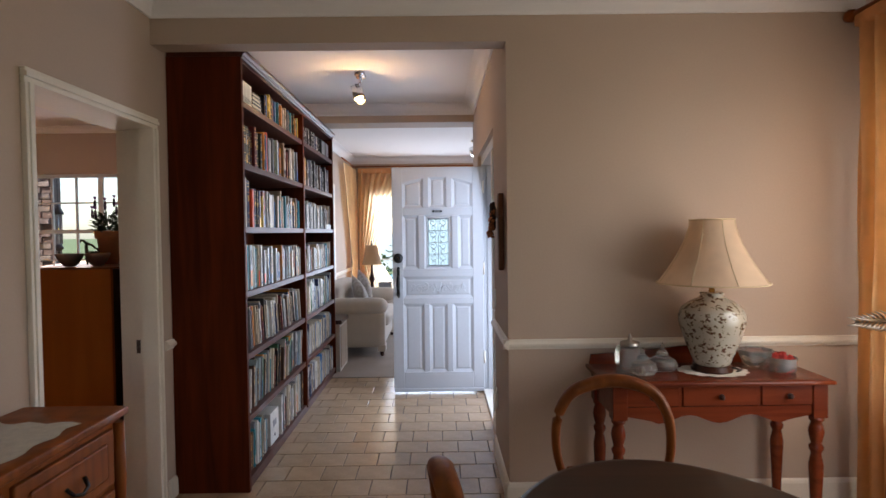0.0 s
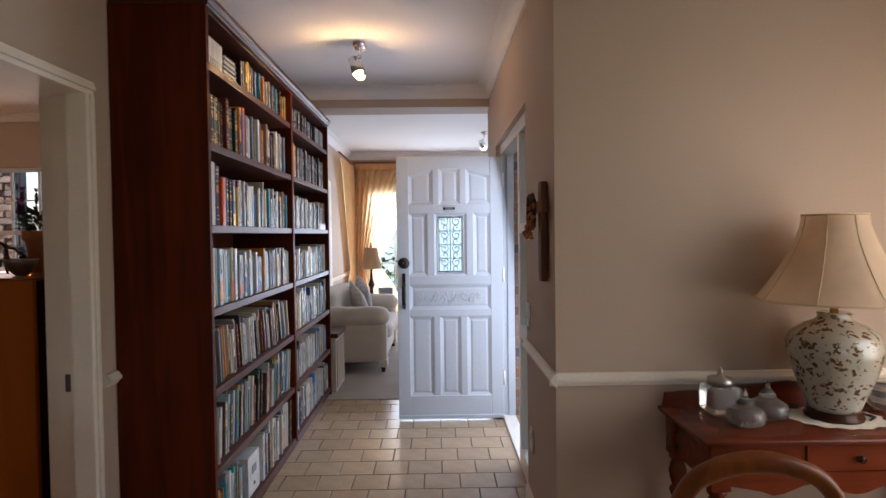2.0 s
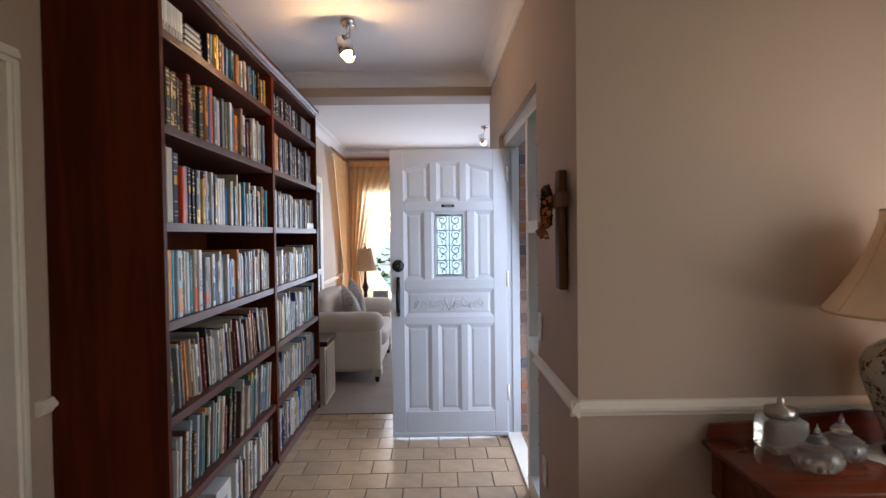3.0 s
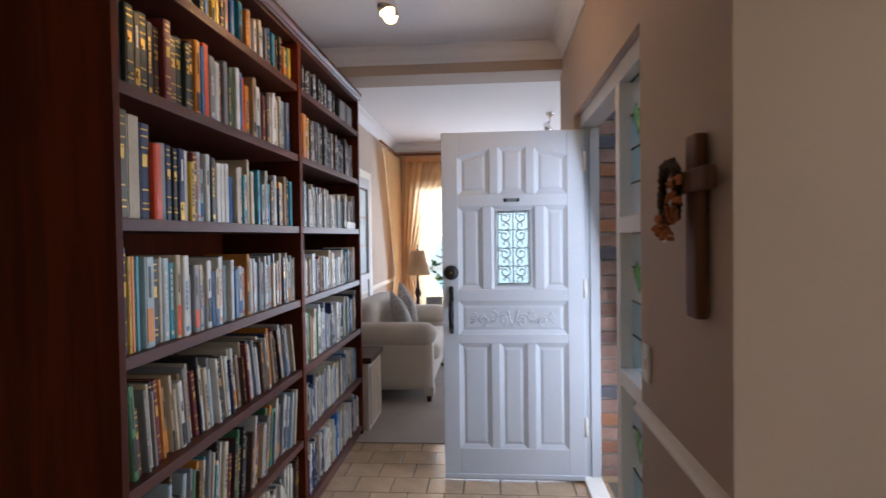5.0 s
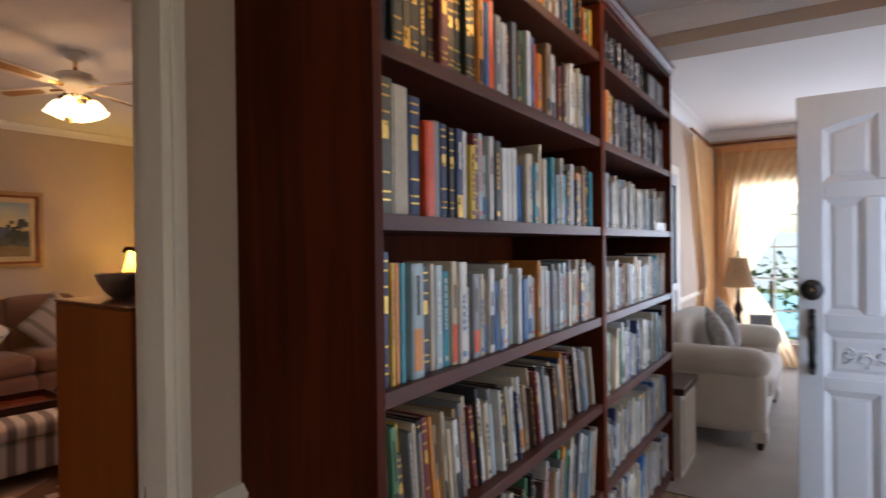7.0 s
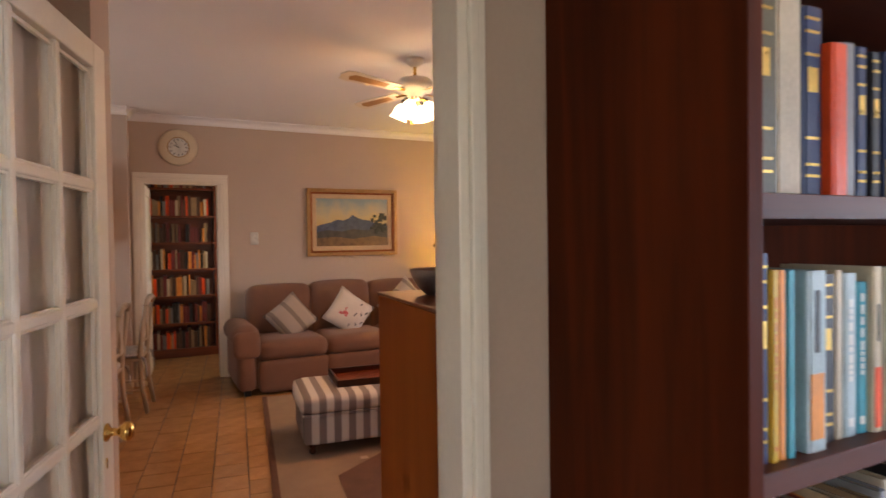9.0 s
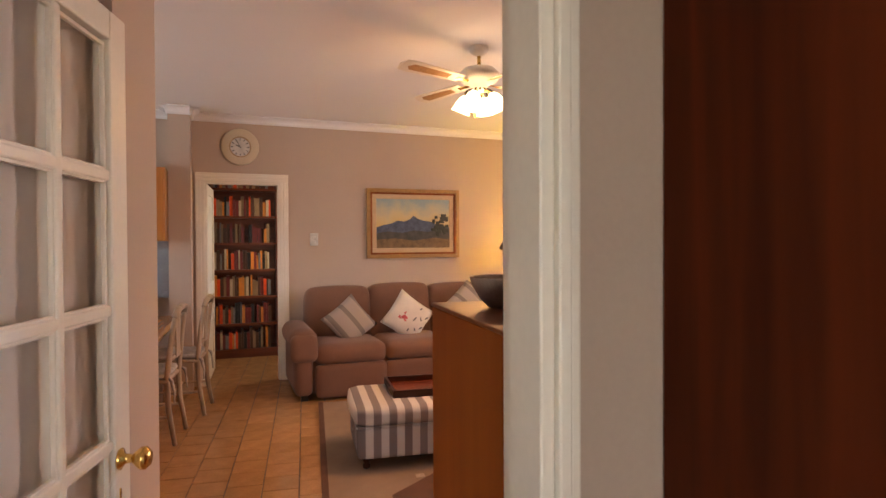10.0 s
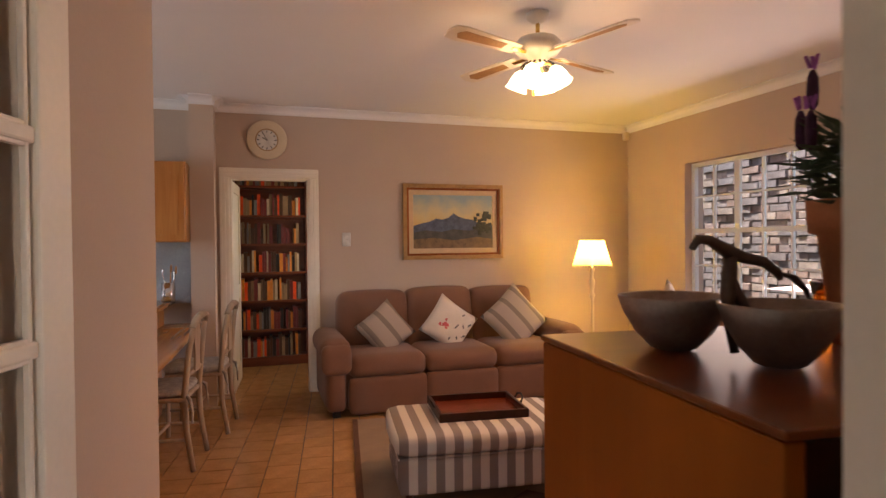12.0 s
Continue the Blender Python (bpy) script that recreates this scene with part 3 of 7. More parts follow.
def place_books(y0, y1, z, height, depth, width, colours, rng, lean=0.0, joined=None, shallow=0.0, fill=1.0, setback=0.02):
    """Stands books side by side along y on a shelf at z; joined collects them in one heap instead."""
    y, k = y0 + 0.003, 0
    while True:
        w = rng.uniform(*width)
        if y + w > y0 + (y1 - y0) * fill - 0.004:
            break
        h, d = rng.uniform(*height), rng.uniform(*depth)
        c = colours[k] if k < len(colours) and isinstance(colours, list) else rng.choice(list(colours))
        if isinstance(c, tuple):
            c, w, h = c
        dark = c in ("dark_green", "black", "brown", "navy", "maroon", "olive")
        bars = "bands" if dark and rng.random() < 0.7 else rng.choice(("title", "title", "block", ""))
        ink = "gilt" if dark else rng.choice(("ink", "ink", "rust", "azure", "pale", "sun") if c != "black" else ("pale",))
        x = BFX - setback - rng.uniform(0, 0.018) - shallow * rng.random()
        tip = lean * (0.35 + 0.75 * (y - y0) / (y1 - y0)) * rng.uniform(0.8, 1.15)
        if joined is not None:
            joined.append((x, y, z, w, h, d, c, bars, ink))
        else:
            ob = new("book", raw_mesh("book", book_rows(w, h, d, bars, rng), (BOOKM[c], INKS[ink], BOOKM["white"] if dark else BOOKM["black"])))
            ob.matrix_basis = pose(x, y, z + 0.0005, tip, 0, rng.uniform(-1.2, 1.2))
            tagged(ob, f"{c.replace('_', ' ')} book with a printed spine standing on the bookcase shelf", "book", "books in the bookcase")
            pg = new("page_block", raw_mesh("page_block", page_rows(w, h, d), (PAPER,)))
            pg.parent = ob
        y += w + rng.uniform(0.0003, 0.0025) + (abs(math.sin(radians(tip))) * 0.006)
        k += 1


rng = random.Random(7)
MIX = ("white", "white", "cream", "cream", "pale_blue", "grey", "navy", "blue", "teal", "red", "brown", "black", "tan", "orange", "white", "green", "yellow")
PALE = ("white", "cream", "white", "pale_blue", "cream", "grey", "tan", "white", "cream", "navy")
THIN = ("cream", "white", "tan", "grey", "brown", "cream", "maroon", "black", "white", "cream", "pale_blue", "grey", "white", "black", "brown", "cream", "white", "navy", "orange")
OLD = ["dark_green", "black", "dark_green", "olive", "dark_green", "black", "brown", "maroon", "brown", "dark_green", "dark_green", "black", ("orange", 0.034, 0.245), ("blue", 0.026, 0.235),
       ("red", 0.038, 0.255), "grey", "white", "maroon", "grey", "olive", "green", "white", "blue", "red", "orange", "tan", "white", "grey", "maroon", "brown", "white"]
TALL = [("olive", 0.068, 0.290), ("cream", 0.062, 0.285), ("navy", 0.046, 0.272), ("red", 0.040, 0.222), ("grey", 0.034, 0.230), ("navy", 0.030, 0.228), ("black", 0.026, 0.222), ("navy", 0.034, 0.225),
        ("white", 0.036, 0.226), "yellow", "maroon", "pale_blue", "pale_blue", "white", "black", "grey", ("white", 0.036, 0.215), ("white", 0.034, 0.218), "white", "blue", "cream", "cream", "teal", "cream", ("cream", 0.022, 0.26),
        "cream", "pale_blue", "teal", "teal", "pale_blue"]
ROWA = [("white", 0.020, 0.318), ("navy", 0.022, 0.285), ("yellow", 0.016, 0.262), ("orange", 0.016, 0.262), ("teal", 0.018, 0.26), ("teal", 0.018, 0.26), ("pale_blue", 0.045, 0.258), ("black", 0.044, 0.25),
        ("cream", 0.020, 0.255), ("pale_blue", 0.032, 0.25), ("teal", 0.030, 0.235), ("cream", 0.025, 0.258), ("white", 0.036, 0.255), "white", "grey", "cream", "tan", "white", "blue", "cream", "white", "grey", "pale_blue",
        "white", "pale_blue", "blue", "white", "pale_blue", ("orange", 0.022, 0.245), "cream", "grey", "white", "pale_blue", "grey", "pale_blue"]
A0, A1 = B0 + 0.032, BM - 0.024
place_books(A0, A1, SH[4], (0.17, 0.235), (0.14, 0.19), (0.022, 0.036), TALL + ["cream", "teal", "white", "brown", "pale_blue", "white", "navy", "orange", "cream", "tan"], rng)
place_books(A0, A1, SH[5], (0.20, 0.25), (0.15, 0.20), (0.028, 0.042), OLD + list(MIX), rng)
place_books(A0, A1, SH[3], (0.185, 0.25), (0.14, 0.19), (0.018, 0.034), ROWA + list(PALE) * 2, rng)
place_books(A0, A1, SH[2], (0.19, 0.27), (0.17, 0.25), (0.010, 0.026), ["tan", "brown", "grey", "green", "brown", "yellow", "grey", "tan", "cream", "grey", "black", "maroon", "orange", "cream", "tan", "cream"] + list(THIN) * 5, rng, lean=12, shallow=0.03)
place_books(A0, A1, SH[1], (0.20, 0.29), (0.18, 0.26), (0.012, 0.030), THIN + ("black", "black", "teal", "green"), rng, lean=-10, shallow=0.03)
place_books(A0, A0 + 0.45, SH[0], (0.20, 0.27), (0.18, 0.25), (0.014, 0.028), THIN + ("orange", "teal"), rng, lean=-2)
place_books(A0 + 0.72, A1, SH[0], (0.20, 0.30), (0.18, 0.26), (0.016, 0.032), ("cream", "white", "brown", "grey", "tan"), rng, lean=-3)
place_books(A0 + 0.48, A1, SH[6], (0.14, 0.185), (0.11, 0.14), (0.020, 0.034), ["black", "blue", "navy", "yellow", "yellow", "cream", "brown", "grey", "blue", "teal", "teal", "green", "orange", "orange"] + list(MIX), rng)
# white disc cases, a flat pile of books and a box file
for k in range(9):
    ob = new("disc_case", raw_mesh("disc_case", [(-0.13, 0, 0, 0, 0.024, 0.135, 0), (-0.001, 0.004, 0.02, 0.0006, 0.020, 0.05, 1)], (BOOKM["white"], BOOKM["grey"])))
    ob.matrix_basis = pose(BFX - 0.03, A0 + 0.004 + 0.0265 * k, SH[6] + 0.0005)
    tagged(ob, "white slim disc case standing on the top shelf", "disc case", "disc cases")
zz = SH[6]
for k, c in enumerate(("grey", "black", "navy", "grey", "black")):
    h = 0.020 + 0.004 * (k % 2)
    ob = new("book", raw_mesh("book", [(-0.13, 0.004 * k, 0, 0.0, 0.19 - 0.006 * k, 0.003, 0), (-0.13, 0.004 * k, h - 0.003, 0, 0.19 - 0.006 * k, h, 0), (-0.128, 0.004 * k, 0.003, -0.004, 0.185 - 0.006 * k, h - 0.003, 1)], (BOOKM[c], PAPER)))
    ob.matrix_basis = pose(BFX - 0.03, A0 + 0.262, zz + 0.0005)
    tagged(ob, f"{c} book lying flat in a pile", "book", "flat pile of books")
    zz += h + 0.001
filebox = thing("box_file", "white card box file with a finger hole on the bottom shelf", "box file", (BFX - 0.03, A0 + 0.49, SH[0] + 0.001))
part("body", boxes((-0.26, 0, 0, 0, 0.19, 0.21), bev=0.002), BOOKM["white"], filebox)
part("label_holder", boxes((-0.001, 0.06, 0.11, 0.002, 0.13, 0.15)), BOOKM["grey"], filebox)
part("finger_hole", lathe([(0.010, 0), (0.012, 0.002), (0.008, 0.003)], 12), BOOKM["black"], filebox, "", pose(0.0, 0.095, 0.05, 0, 90, 0))
# far half: rows of books, one heap a shelf
C0, C1 = BM + 0.024, B1 - 0.030
FAR = [
    (SH[0], (0.18, 0.26), (0.012, 0.028), PALE + ("blue", "blue", "navy"), 1.0), (SH[1], (0.18, 0.26), (0.012, 0.026), PALE + ("blue", "yellow", "navy", "pale_blue"), 1.0),
    (SH[2], (0.19, 0.28), (0.014, 0.034), PALE + ("grey", "grey", "green", "blue"), 1.0), (SH[3], (0.17, 0.24), (0.016, 0.032), PALE + ("teal", "maroon"), 1.0),
    (SH[4], (0.17, 0.24), (0.018, 0.034), ("white", "cream", "white", "pale_blue", "cream", "grey"), 1.0),
    (SH[5], (0.20, 0.25), (0.022, 0.040), ["orange", "tan", ("red", 0.05, 0.24), ("orange", 0.05, 0.24), ("maroon", 0.05, 0.24), ("yellow", 0.04, 0.24), "brown"] + ["grey", "navy", "black", "grey", "black", "brown", "black", "grey"] * 6, 1.0),
    (SH[6], (0.12, 0.17), (0.020, 0.040), ("black", "black", "navy", "grey", "black"), 0.6)]
for z, hh, ww, cols, fill in FAR:
    heap = []
    place_books(C0, C1, z, hh, (0.14, 0.22), ww, cols, rng, joined=heap, fill=fill, shallow=0.01)
    rows, names = [], sorted({h[6] for h in heap} | {"black", "white"})
    for x, y, bz, w, h, d, c, bars, ink in heap:
        m = names.index(c)
        for r in book_rows(w, h, d, bars, rng):
            mm = m if r[6] == 0 else names.index("black" if c in ("white", "cream", "pale_blue", "tan") else "white")
            rows.append((r[0] + x, r[1] + y, r[2] + bz, r[3] + x, r[4] + y, r[5] + bz, mm))
        r = page_rows(w, h, d)[0]
        rows.append((r[0] + x, r[1] + y, r[2] + bz, r[3] + x, r[4] + y, r[5] + bz, len(names)))
    ob = new("row_of_books", raw_mesh("row_of_books", rows, [BOOKM[n] for n in names] + [PAPER]))
    tagged(ob, "tight row of assorted books filling a bookcase shelf", "books", "book rows", "stuff")
radio = thing("radio", "black portable radio on the top bookcase shelf", "radio", (BFX - 0.03, C0 + 0.86, SH[6] + 0.001))
part("body", soft(0.12, 0.36, 0.155, 0.012, 2, at=(-0.06, 0.18, 0.0785)), BLACK, radio)
part("speaker_grille", boxes((-0.002, 0.02, 0.02, 0.003, 0.15, 0.14), (-0.002, 0.21, 0.02, 0.003, 0.34, 0.14), bev=0.002), BOOKM["grey"], radio)
white_tag = thing("shelf_sign", "small white card leaning on the shelf edge", "card", (BFX - 0.02, C1 - 0.28, SH[4] + 0.001))
part("card", boxes((-0.006, 0, 0, 0, 0.24, 0.045), bev=0.001), BOOKM["white"], white_tag)

# ---- hall: front door, frame and side light ----
FDY, FDX = 4.93, HX + 0.035           # leaf's hinge corner
fr = thing("door_frame_front", "white painted front door frame with a side light", "door frame", kind="structure")
fx0, fx1 = HX + 0.03, HX + 0.13
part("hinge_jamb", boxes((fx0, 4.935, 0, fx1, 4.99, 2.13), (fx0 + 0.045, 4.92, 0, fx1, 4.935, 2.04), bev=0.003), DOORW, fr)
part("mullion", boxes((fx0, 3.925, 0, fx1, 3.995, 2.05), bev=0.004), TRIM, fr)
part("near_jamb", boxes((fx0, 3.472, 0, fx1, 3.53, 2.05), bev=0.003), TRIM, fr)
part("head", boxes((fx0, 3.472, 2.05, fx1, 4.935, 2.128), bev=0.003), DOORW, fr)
for z in (0.85, 1.47):
    part("transom", boxes((fx0 - 0.005, 3.53, z - 0.032, fx1, 3.925, z + 0.032), bev=0.004), TRIM, fr)
part("bottom_rail", boxes((fx0, 3.53, 0, fx1, 3.925, 0.12), bev=0.003), TRIM, fr)
part("threshold", boxes((fx0, 3.995, 0, fx1, 4.935, 0.018), bev=0.003), TRIM, fr)
LEAD = BLACK
sg = {n: clear_glass("stained_" + n, c, 0.15) for n, c in (("sky", (0.62, 0.84, 0.97)), ("leaf", (0.10, 0.70, 0.12)), ("lemon", (0.95, 0.85, 0.15)), ("mauve", (0.80, 0.86, 0.95)), ("clear", (0.92, 0.96, 0.98)))}
for z0, z1 in ((0.12, 0.818), (0.882, 1.438), (1.502, 2.05)):
    sl = thing("window_sidelight", "leaded stained glass side light with green leaves and yellow flowers", "window", (fx0 + 0.05, 3.53, z0), kind="structure")
    h, w = z1 - z0, 0.395
    cells = 4
    for r in range(cells):
        za, zb = h * r / cells, h * (r + 1) / cells
        mid = w * (0.45 + 0.1 * math.sin(r * 2.1 + z0 * 3))
        for (u0, u1), gname in (((0.0, mid), ("sky", "clear", "clear", "sky")[(r + int(z0 * 2)) % 4]), ((mid, w), ("sky", "sky", "clear", "mauve")[(r + int(z0 * 5)) % 4])):
            pane = part("pane", boxes((-0.002, u0 + 0.003, za + 0.003, 0.002, u1 - 0.003, zb - 0.003)), sg[gname], sl)
            pane.visible_shadow = False
        part("lead_came", boxes((-0.004, 0, zb - 0.004, 0.004, w, zb + 0.002), (-0.004, mid - 0.003, za, 0.004, mid + 0.003, zb)), LEAD, sl)
    leafm = mat("stained_leaf_enamel", (0.10, 0.45, 0.06), 0.25, vary=0.2) if "stained_leaf_enamel" not in bpy.data.materials else bpy.data.materials["stained_leaf_enamel"]
    for k in range(3):
        part("painted_leaf", soft(0.004, 0.07, 0.12, 0.002, 2, at=(-0.006, 0.10 + 0.09 * k, h * (0.25 + 0.22 * k)), turn=pose(0, 0, 0, 35 - 40 * k)), leafm, sl, "bright green leaf shape in the glass")

# leaf in its own frame: u runs from the free edge to the hinge, outside face looks to -y
DW, DH = 0.815, 2.016
Z_GLASS = (1.105, 1.585)
leaf = thing("door_front", "white painted panelled front door standing open with scrolled glass", "door", (FDX - DW, FDY - 0.045, 0.016), kind="structure")
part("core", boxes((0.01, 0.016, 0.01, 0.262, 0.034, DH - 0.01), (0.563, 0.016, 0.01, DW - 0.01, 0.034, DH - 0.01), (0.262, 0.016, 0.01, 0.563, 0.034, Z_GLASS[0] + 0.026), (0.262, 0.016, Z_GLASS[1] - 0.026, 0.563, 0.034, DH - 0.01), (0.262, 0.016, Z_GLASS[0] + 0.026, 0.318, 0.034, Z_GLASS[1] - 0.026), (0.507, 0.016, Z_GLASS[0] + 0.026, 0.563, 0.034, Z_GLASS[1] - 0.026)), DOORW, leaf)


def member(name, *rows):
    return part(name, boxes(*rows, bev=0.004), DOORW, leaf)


Z = dict(bot0=0.175, bot1=0.790, carv0=0.845, carv1=1.035, mid0=1.105, mid1=1.585, top0=1.655)
member("stile", (0, 0, 0, 0.095, 0.045, DH))
member("stile", (DW - 0.095, 0, 0, DW, 0.045, DH))
member("bottom_rail", (0.095, 0, 0, DW - 0.095, 0.045, Z["bot0"]))
member("lock_rail", (0.095, 0, Z["bot1"], DW - 0.095, 0.045, Z["carv0"]))
member("cross_rail", (0.095, 0, Z["carv1"], DW - 0.095, 0.045, Z["mid0"]))
member("cross_rail", (0.095, 0, Z["mid1"], DW - 0.095, 0.045, Z["top0"]))
third = (DW - 0.19) / 3
for k in (1, 2):
    u = 0.095 + third * k
    member("mullion_rail", (u - 0.026, 0.002, Z["bot0"], u + 0.026, 0.043, Z["bot1"]))
    member("mullion_rail", (u - 0.026, 0.002, Z["top0"], u + 0.026, 0.043, DH - 0.06))
for u in (0.262, 0.563):
    member("mullion_rail", (u - 0.028, 0.002, Z["mid0"], u + 0.028, 0.043, Z["mid1"]))


def arch(u0, u1, z0, f):
    """Panel outline with a rising head."""
    return [(u0, z0), (u1, z0)] + [(u0 + (u1 - u0) * s, f(u0 + (u1 - u0) * s)) for s in (1, 0.8, 0.6, 0.4, 0.2, 0)]


def head_line(u):
    return 1.930 - 0.10 * ((u - DW / 2) / (DW / 2)) ** 2


# arched head rail: fills from the curve to the top
bm = bmesh.new()
for k in range(16):
    ua, ub = 0.095 + (DW - 0.19) * k / 16, 0.095 + (DW - 0.19) * (k + 1) / 16
    prism([(ua, head_line(ua)), (ub, head_line(ub)), (ub, DH), (ua, DH)], 0.045, "y", bm)
part("head_rail", bm, DOORW, leaf)


def sunk(u0, u1, z0, z1, curved=False):
    """A recessed field with sloped moulding round it."""
    bm = bmesh.new()
    a, b = 0.024, 0.040
    top = head_line if curved else (lambda u: z1)
    outer = arch(u0, u1, z0, top)
    inner = arch(u0 + a, u1 - a, z0 + a, lambda u: top(u) - a)
    field = arch(u0 + b, u1 - b, z0 + b, lambda u: top(u) - b)
    rings = [[bm.verts.new((u, y, z)) for u, z in o] for o, y in ((outer, 0.004), (inner, 0.0145), (field, 0.010))]
    for lo, hi in zip(rings, rings[1:]):
        for i in range(len(lo)):
            bm.faces.new((lo[i], lo[(i + 1) % len(lo)], hi[(i + 1) % len(lo)], hi[i]))
    bm.faces.new(rings[-1])
    return part("panel", bm, DOORW, leaf)


for k in range(3):
    u0, u1 = 0.095 + third * k + (0.026 if k else 0), 0.095 + third * (k + 1) - (0.026 if k < 2 else 0)
    sunk(u0, u1, Z["bot0"], Z["bot1"])
    sunk(u0, u1, Z["top0"], 1.9, True)
sunk(0.095, 0.234, Z["mid0"], Z["mid1"])
sunk(0.591, DW - 0.095, Z["mid0"], Z["mid1"])
sunk(0.095, DW - 0.095, Z["carv0"], Z["carv1"])
bm = bmesh.new()
rings = [[bm.verts.new((u, y, z)) for u, z in ((0.290 + m, Z["mid0"] + m), (0.535 - m, Z["mid0"] + m), (0.535 - m, Z["mid1"] - m), (0.290 + m, Z["mid1"] - m))] for m, y in ((0.0, 0.004), (0.016, 0.014), (0.022, 0.010), (0.030, 0.022), (0.030, 0.034))]
for lo, hi in zip(rings, rings[1:]):
    for i in range(4):
        bm.faces.new((lo[i], lo[(i + 1) % 4], hi[(i + 1) % 4], hi[i]))
part("glazing_frame", bm, DOORW, leaf)
pane = part("glass_pane", boxes((0.320, 0.028, Z["mid0"] + 0.028, 0.505, 0.032, Z["mid1"] - 0.028)), clear_glass("door_glass", (0.15, 0.18, 0.17), 0.12), leaf)
pane.visible_shadow = False
IRON = mat("grey_iron", (0.16, 0.165, 0.17), 0.4, metal=0.3, vary=0.1, scale=20)


def spiral(cx, cz, r, start, sense, y, turns=1.15, steps=18):
    return [(cx + r * (1 - 0.72 * k / steps) * math.cos(start + sense * 2 * math.pi * turns * k / steps), y, cz + r * (1 - 0.72 * k / steps) * math.sin(start + sense * 2 * math.pi * turns * k / steps)) for k in range(steps + 1)]


bm = bmesh.new()
gu0, gu1, gz0, gz1 = 0.322, 0.503, Z["mid0"] + 0.030, Z["mid1"] - 0.030
gm = (gu0 + gu1) / 2
for r in range(4):
    cz = gz0 + (gz1 - gz0) * (r + 0.5) / 4
    for sgn in (-1, 1):
        tube(spiral(gm + sgn * 0.047, cz + 0.020, 0.034, math.pi / 2 + sgn * 0.6, sgn, 0.012), 0.0036, 5, bm)
        tube(spiral(gm + sgn * 0.043, cz - 0.028, 0.026, -math.pi / 2, -sgn, 0.012, 0.9, 12), 0.0034, 5, bm)
        tube(spiral(gm + sgn * 0.076, cz + 0.046, 0.014, 0, sgn, 0.012, 0.8, 10), 0.003, 5, bm)
    tube([(gu0, 0.012, cz + 0.055), (gm - 0.03, 0.012, cz + 0.048), (gm, 0.012, cz + 0.055), (gm + 0.03, 0.012, cz + 0.048), (gu1, 0.012, cz + 0.055)], 0.003, 5, bm)
tube([(gm, 0.012, gz0), (gm, 0.012, gz1)], 0.0036, 6, bm)
for u in (gu0 + 0.004, gu1 - 0.004):
    tube([(u, 0.012, gz0), (u, 0.012, gz1)], 0.0034, 6, bm)
for z in (gz0 + 0.004, gz1 - 0.004):
    tube([(gu0, 0.012, z), (gu1, 0.012, z)], 0.0034, 6, bm)
part("scroll_grille", bm, IRON, leaf, "wrought scroll grille over the door glass")
bm = bmesh.new()
cm, cc = DW / 2, (Z["carv0"] + Z["carv1"]) / 2 - 0.005
for sgn in (-1, 1):
    for k, (du, r) in enumerate(((0.055, 0.030), (0.115, 0.034), (0.175, 0.034), (0.228, 0.024))):
        tube(spiral(cm + sgn * du, cc + (0.010 if k % 2 else -0.012), r, math.pi / 2 if k % 2 else -math.pi / 2, sgn * (1 if k % 2 else -1), 0.0085, 1.0, 14), 0.0045, 6, bm)
    tube([(cm, 0.0085, cc - 0.05), (cm + sgn * 0.02, 0.0085, cc), (cm + sgn * 0.03, 0.0085, cc + 0.045)], 0.005, 6, bm)
    tube([(cm + sgn * (0.03 + 0.024 * i), 0.0085, cc + 0.030 * math.sin(i * 1.25)) for i in range(10)], 0.0038, 6, bm)
part("carved_ornament", bm, DOORW, leaf, "carved leaf scrolls in a panel")
hd = part("door_handle", tube([(0.052, -0.012, 1.045), (0.052, -0.055, 1.02), (0.052, -0.066, 0.965), (0.052, -0.055, 0.90), (0.052, -0.018, 0.87)], [0.013, 0.015, 0.017, 0.015, 0.013], 10), BLACK, leaf, "black iron pull handle")
part("back_plate", soft(0.070, 0.014, 0.17, 0.030, 3, at=(0.052, -0.007, 1.065)), BLACK, hd)
part("foot_plate", soft(0.054, 0.014, 0.085, 0.024, 3, at=(0.052, -0.007, 0.875)), BLACK, hd)
part("thumb_latch", soft(0.026, 0.040, 0.012, 0.005, 2, at=(0.052, -0.028, 1.10)), BLACK, hd)
lk = part("lock", lathe([(0.042, 0), (0.044, 0.006), (0.037, 0.014), (0.022, 0.018), (0.020, 0.022)], 20), BLACK, leaf, "", pose(0.052, 0.0, 1.205, 90))
part("keyhole", boxes((-0.003, -0.008, 0.020, 0.003, 0.008, 0.0235)), BRASS, lk)
num = part("house_number_plate", soft(0.118, 0.012, 0.048, 0.020, 3, at=(0.405, -0.004, 1.621)), BLACK, leaf, "black oval number plate")
part("number_bar", boxes((0.375, -0.013, 1.612, 0.435, -0.009, 1.630)), IRON, num)
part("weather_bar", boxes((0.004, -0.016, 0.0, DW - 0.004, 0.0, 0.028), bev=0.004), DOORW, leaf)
for z in (0.25, 1.05, 1.78):
    part("hinge", lathe([(0.008, 0), (0.008, 0.11)], 10, at=(DW + 0.004, 0.0, z)), TRIM, leaf)

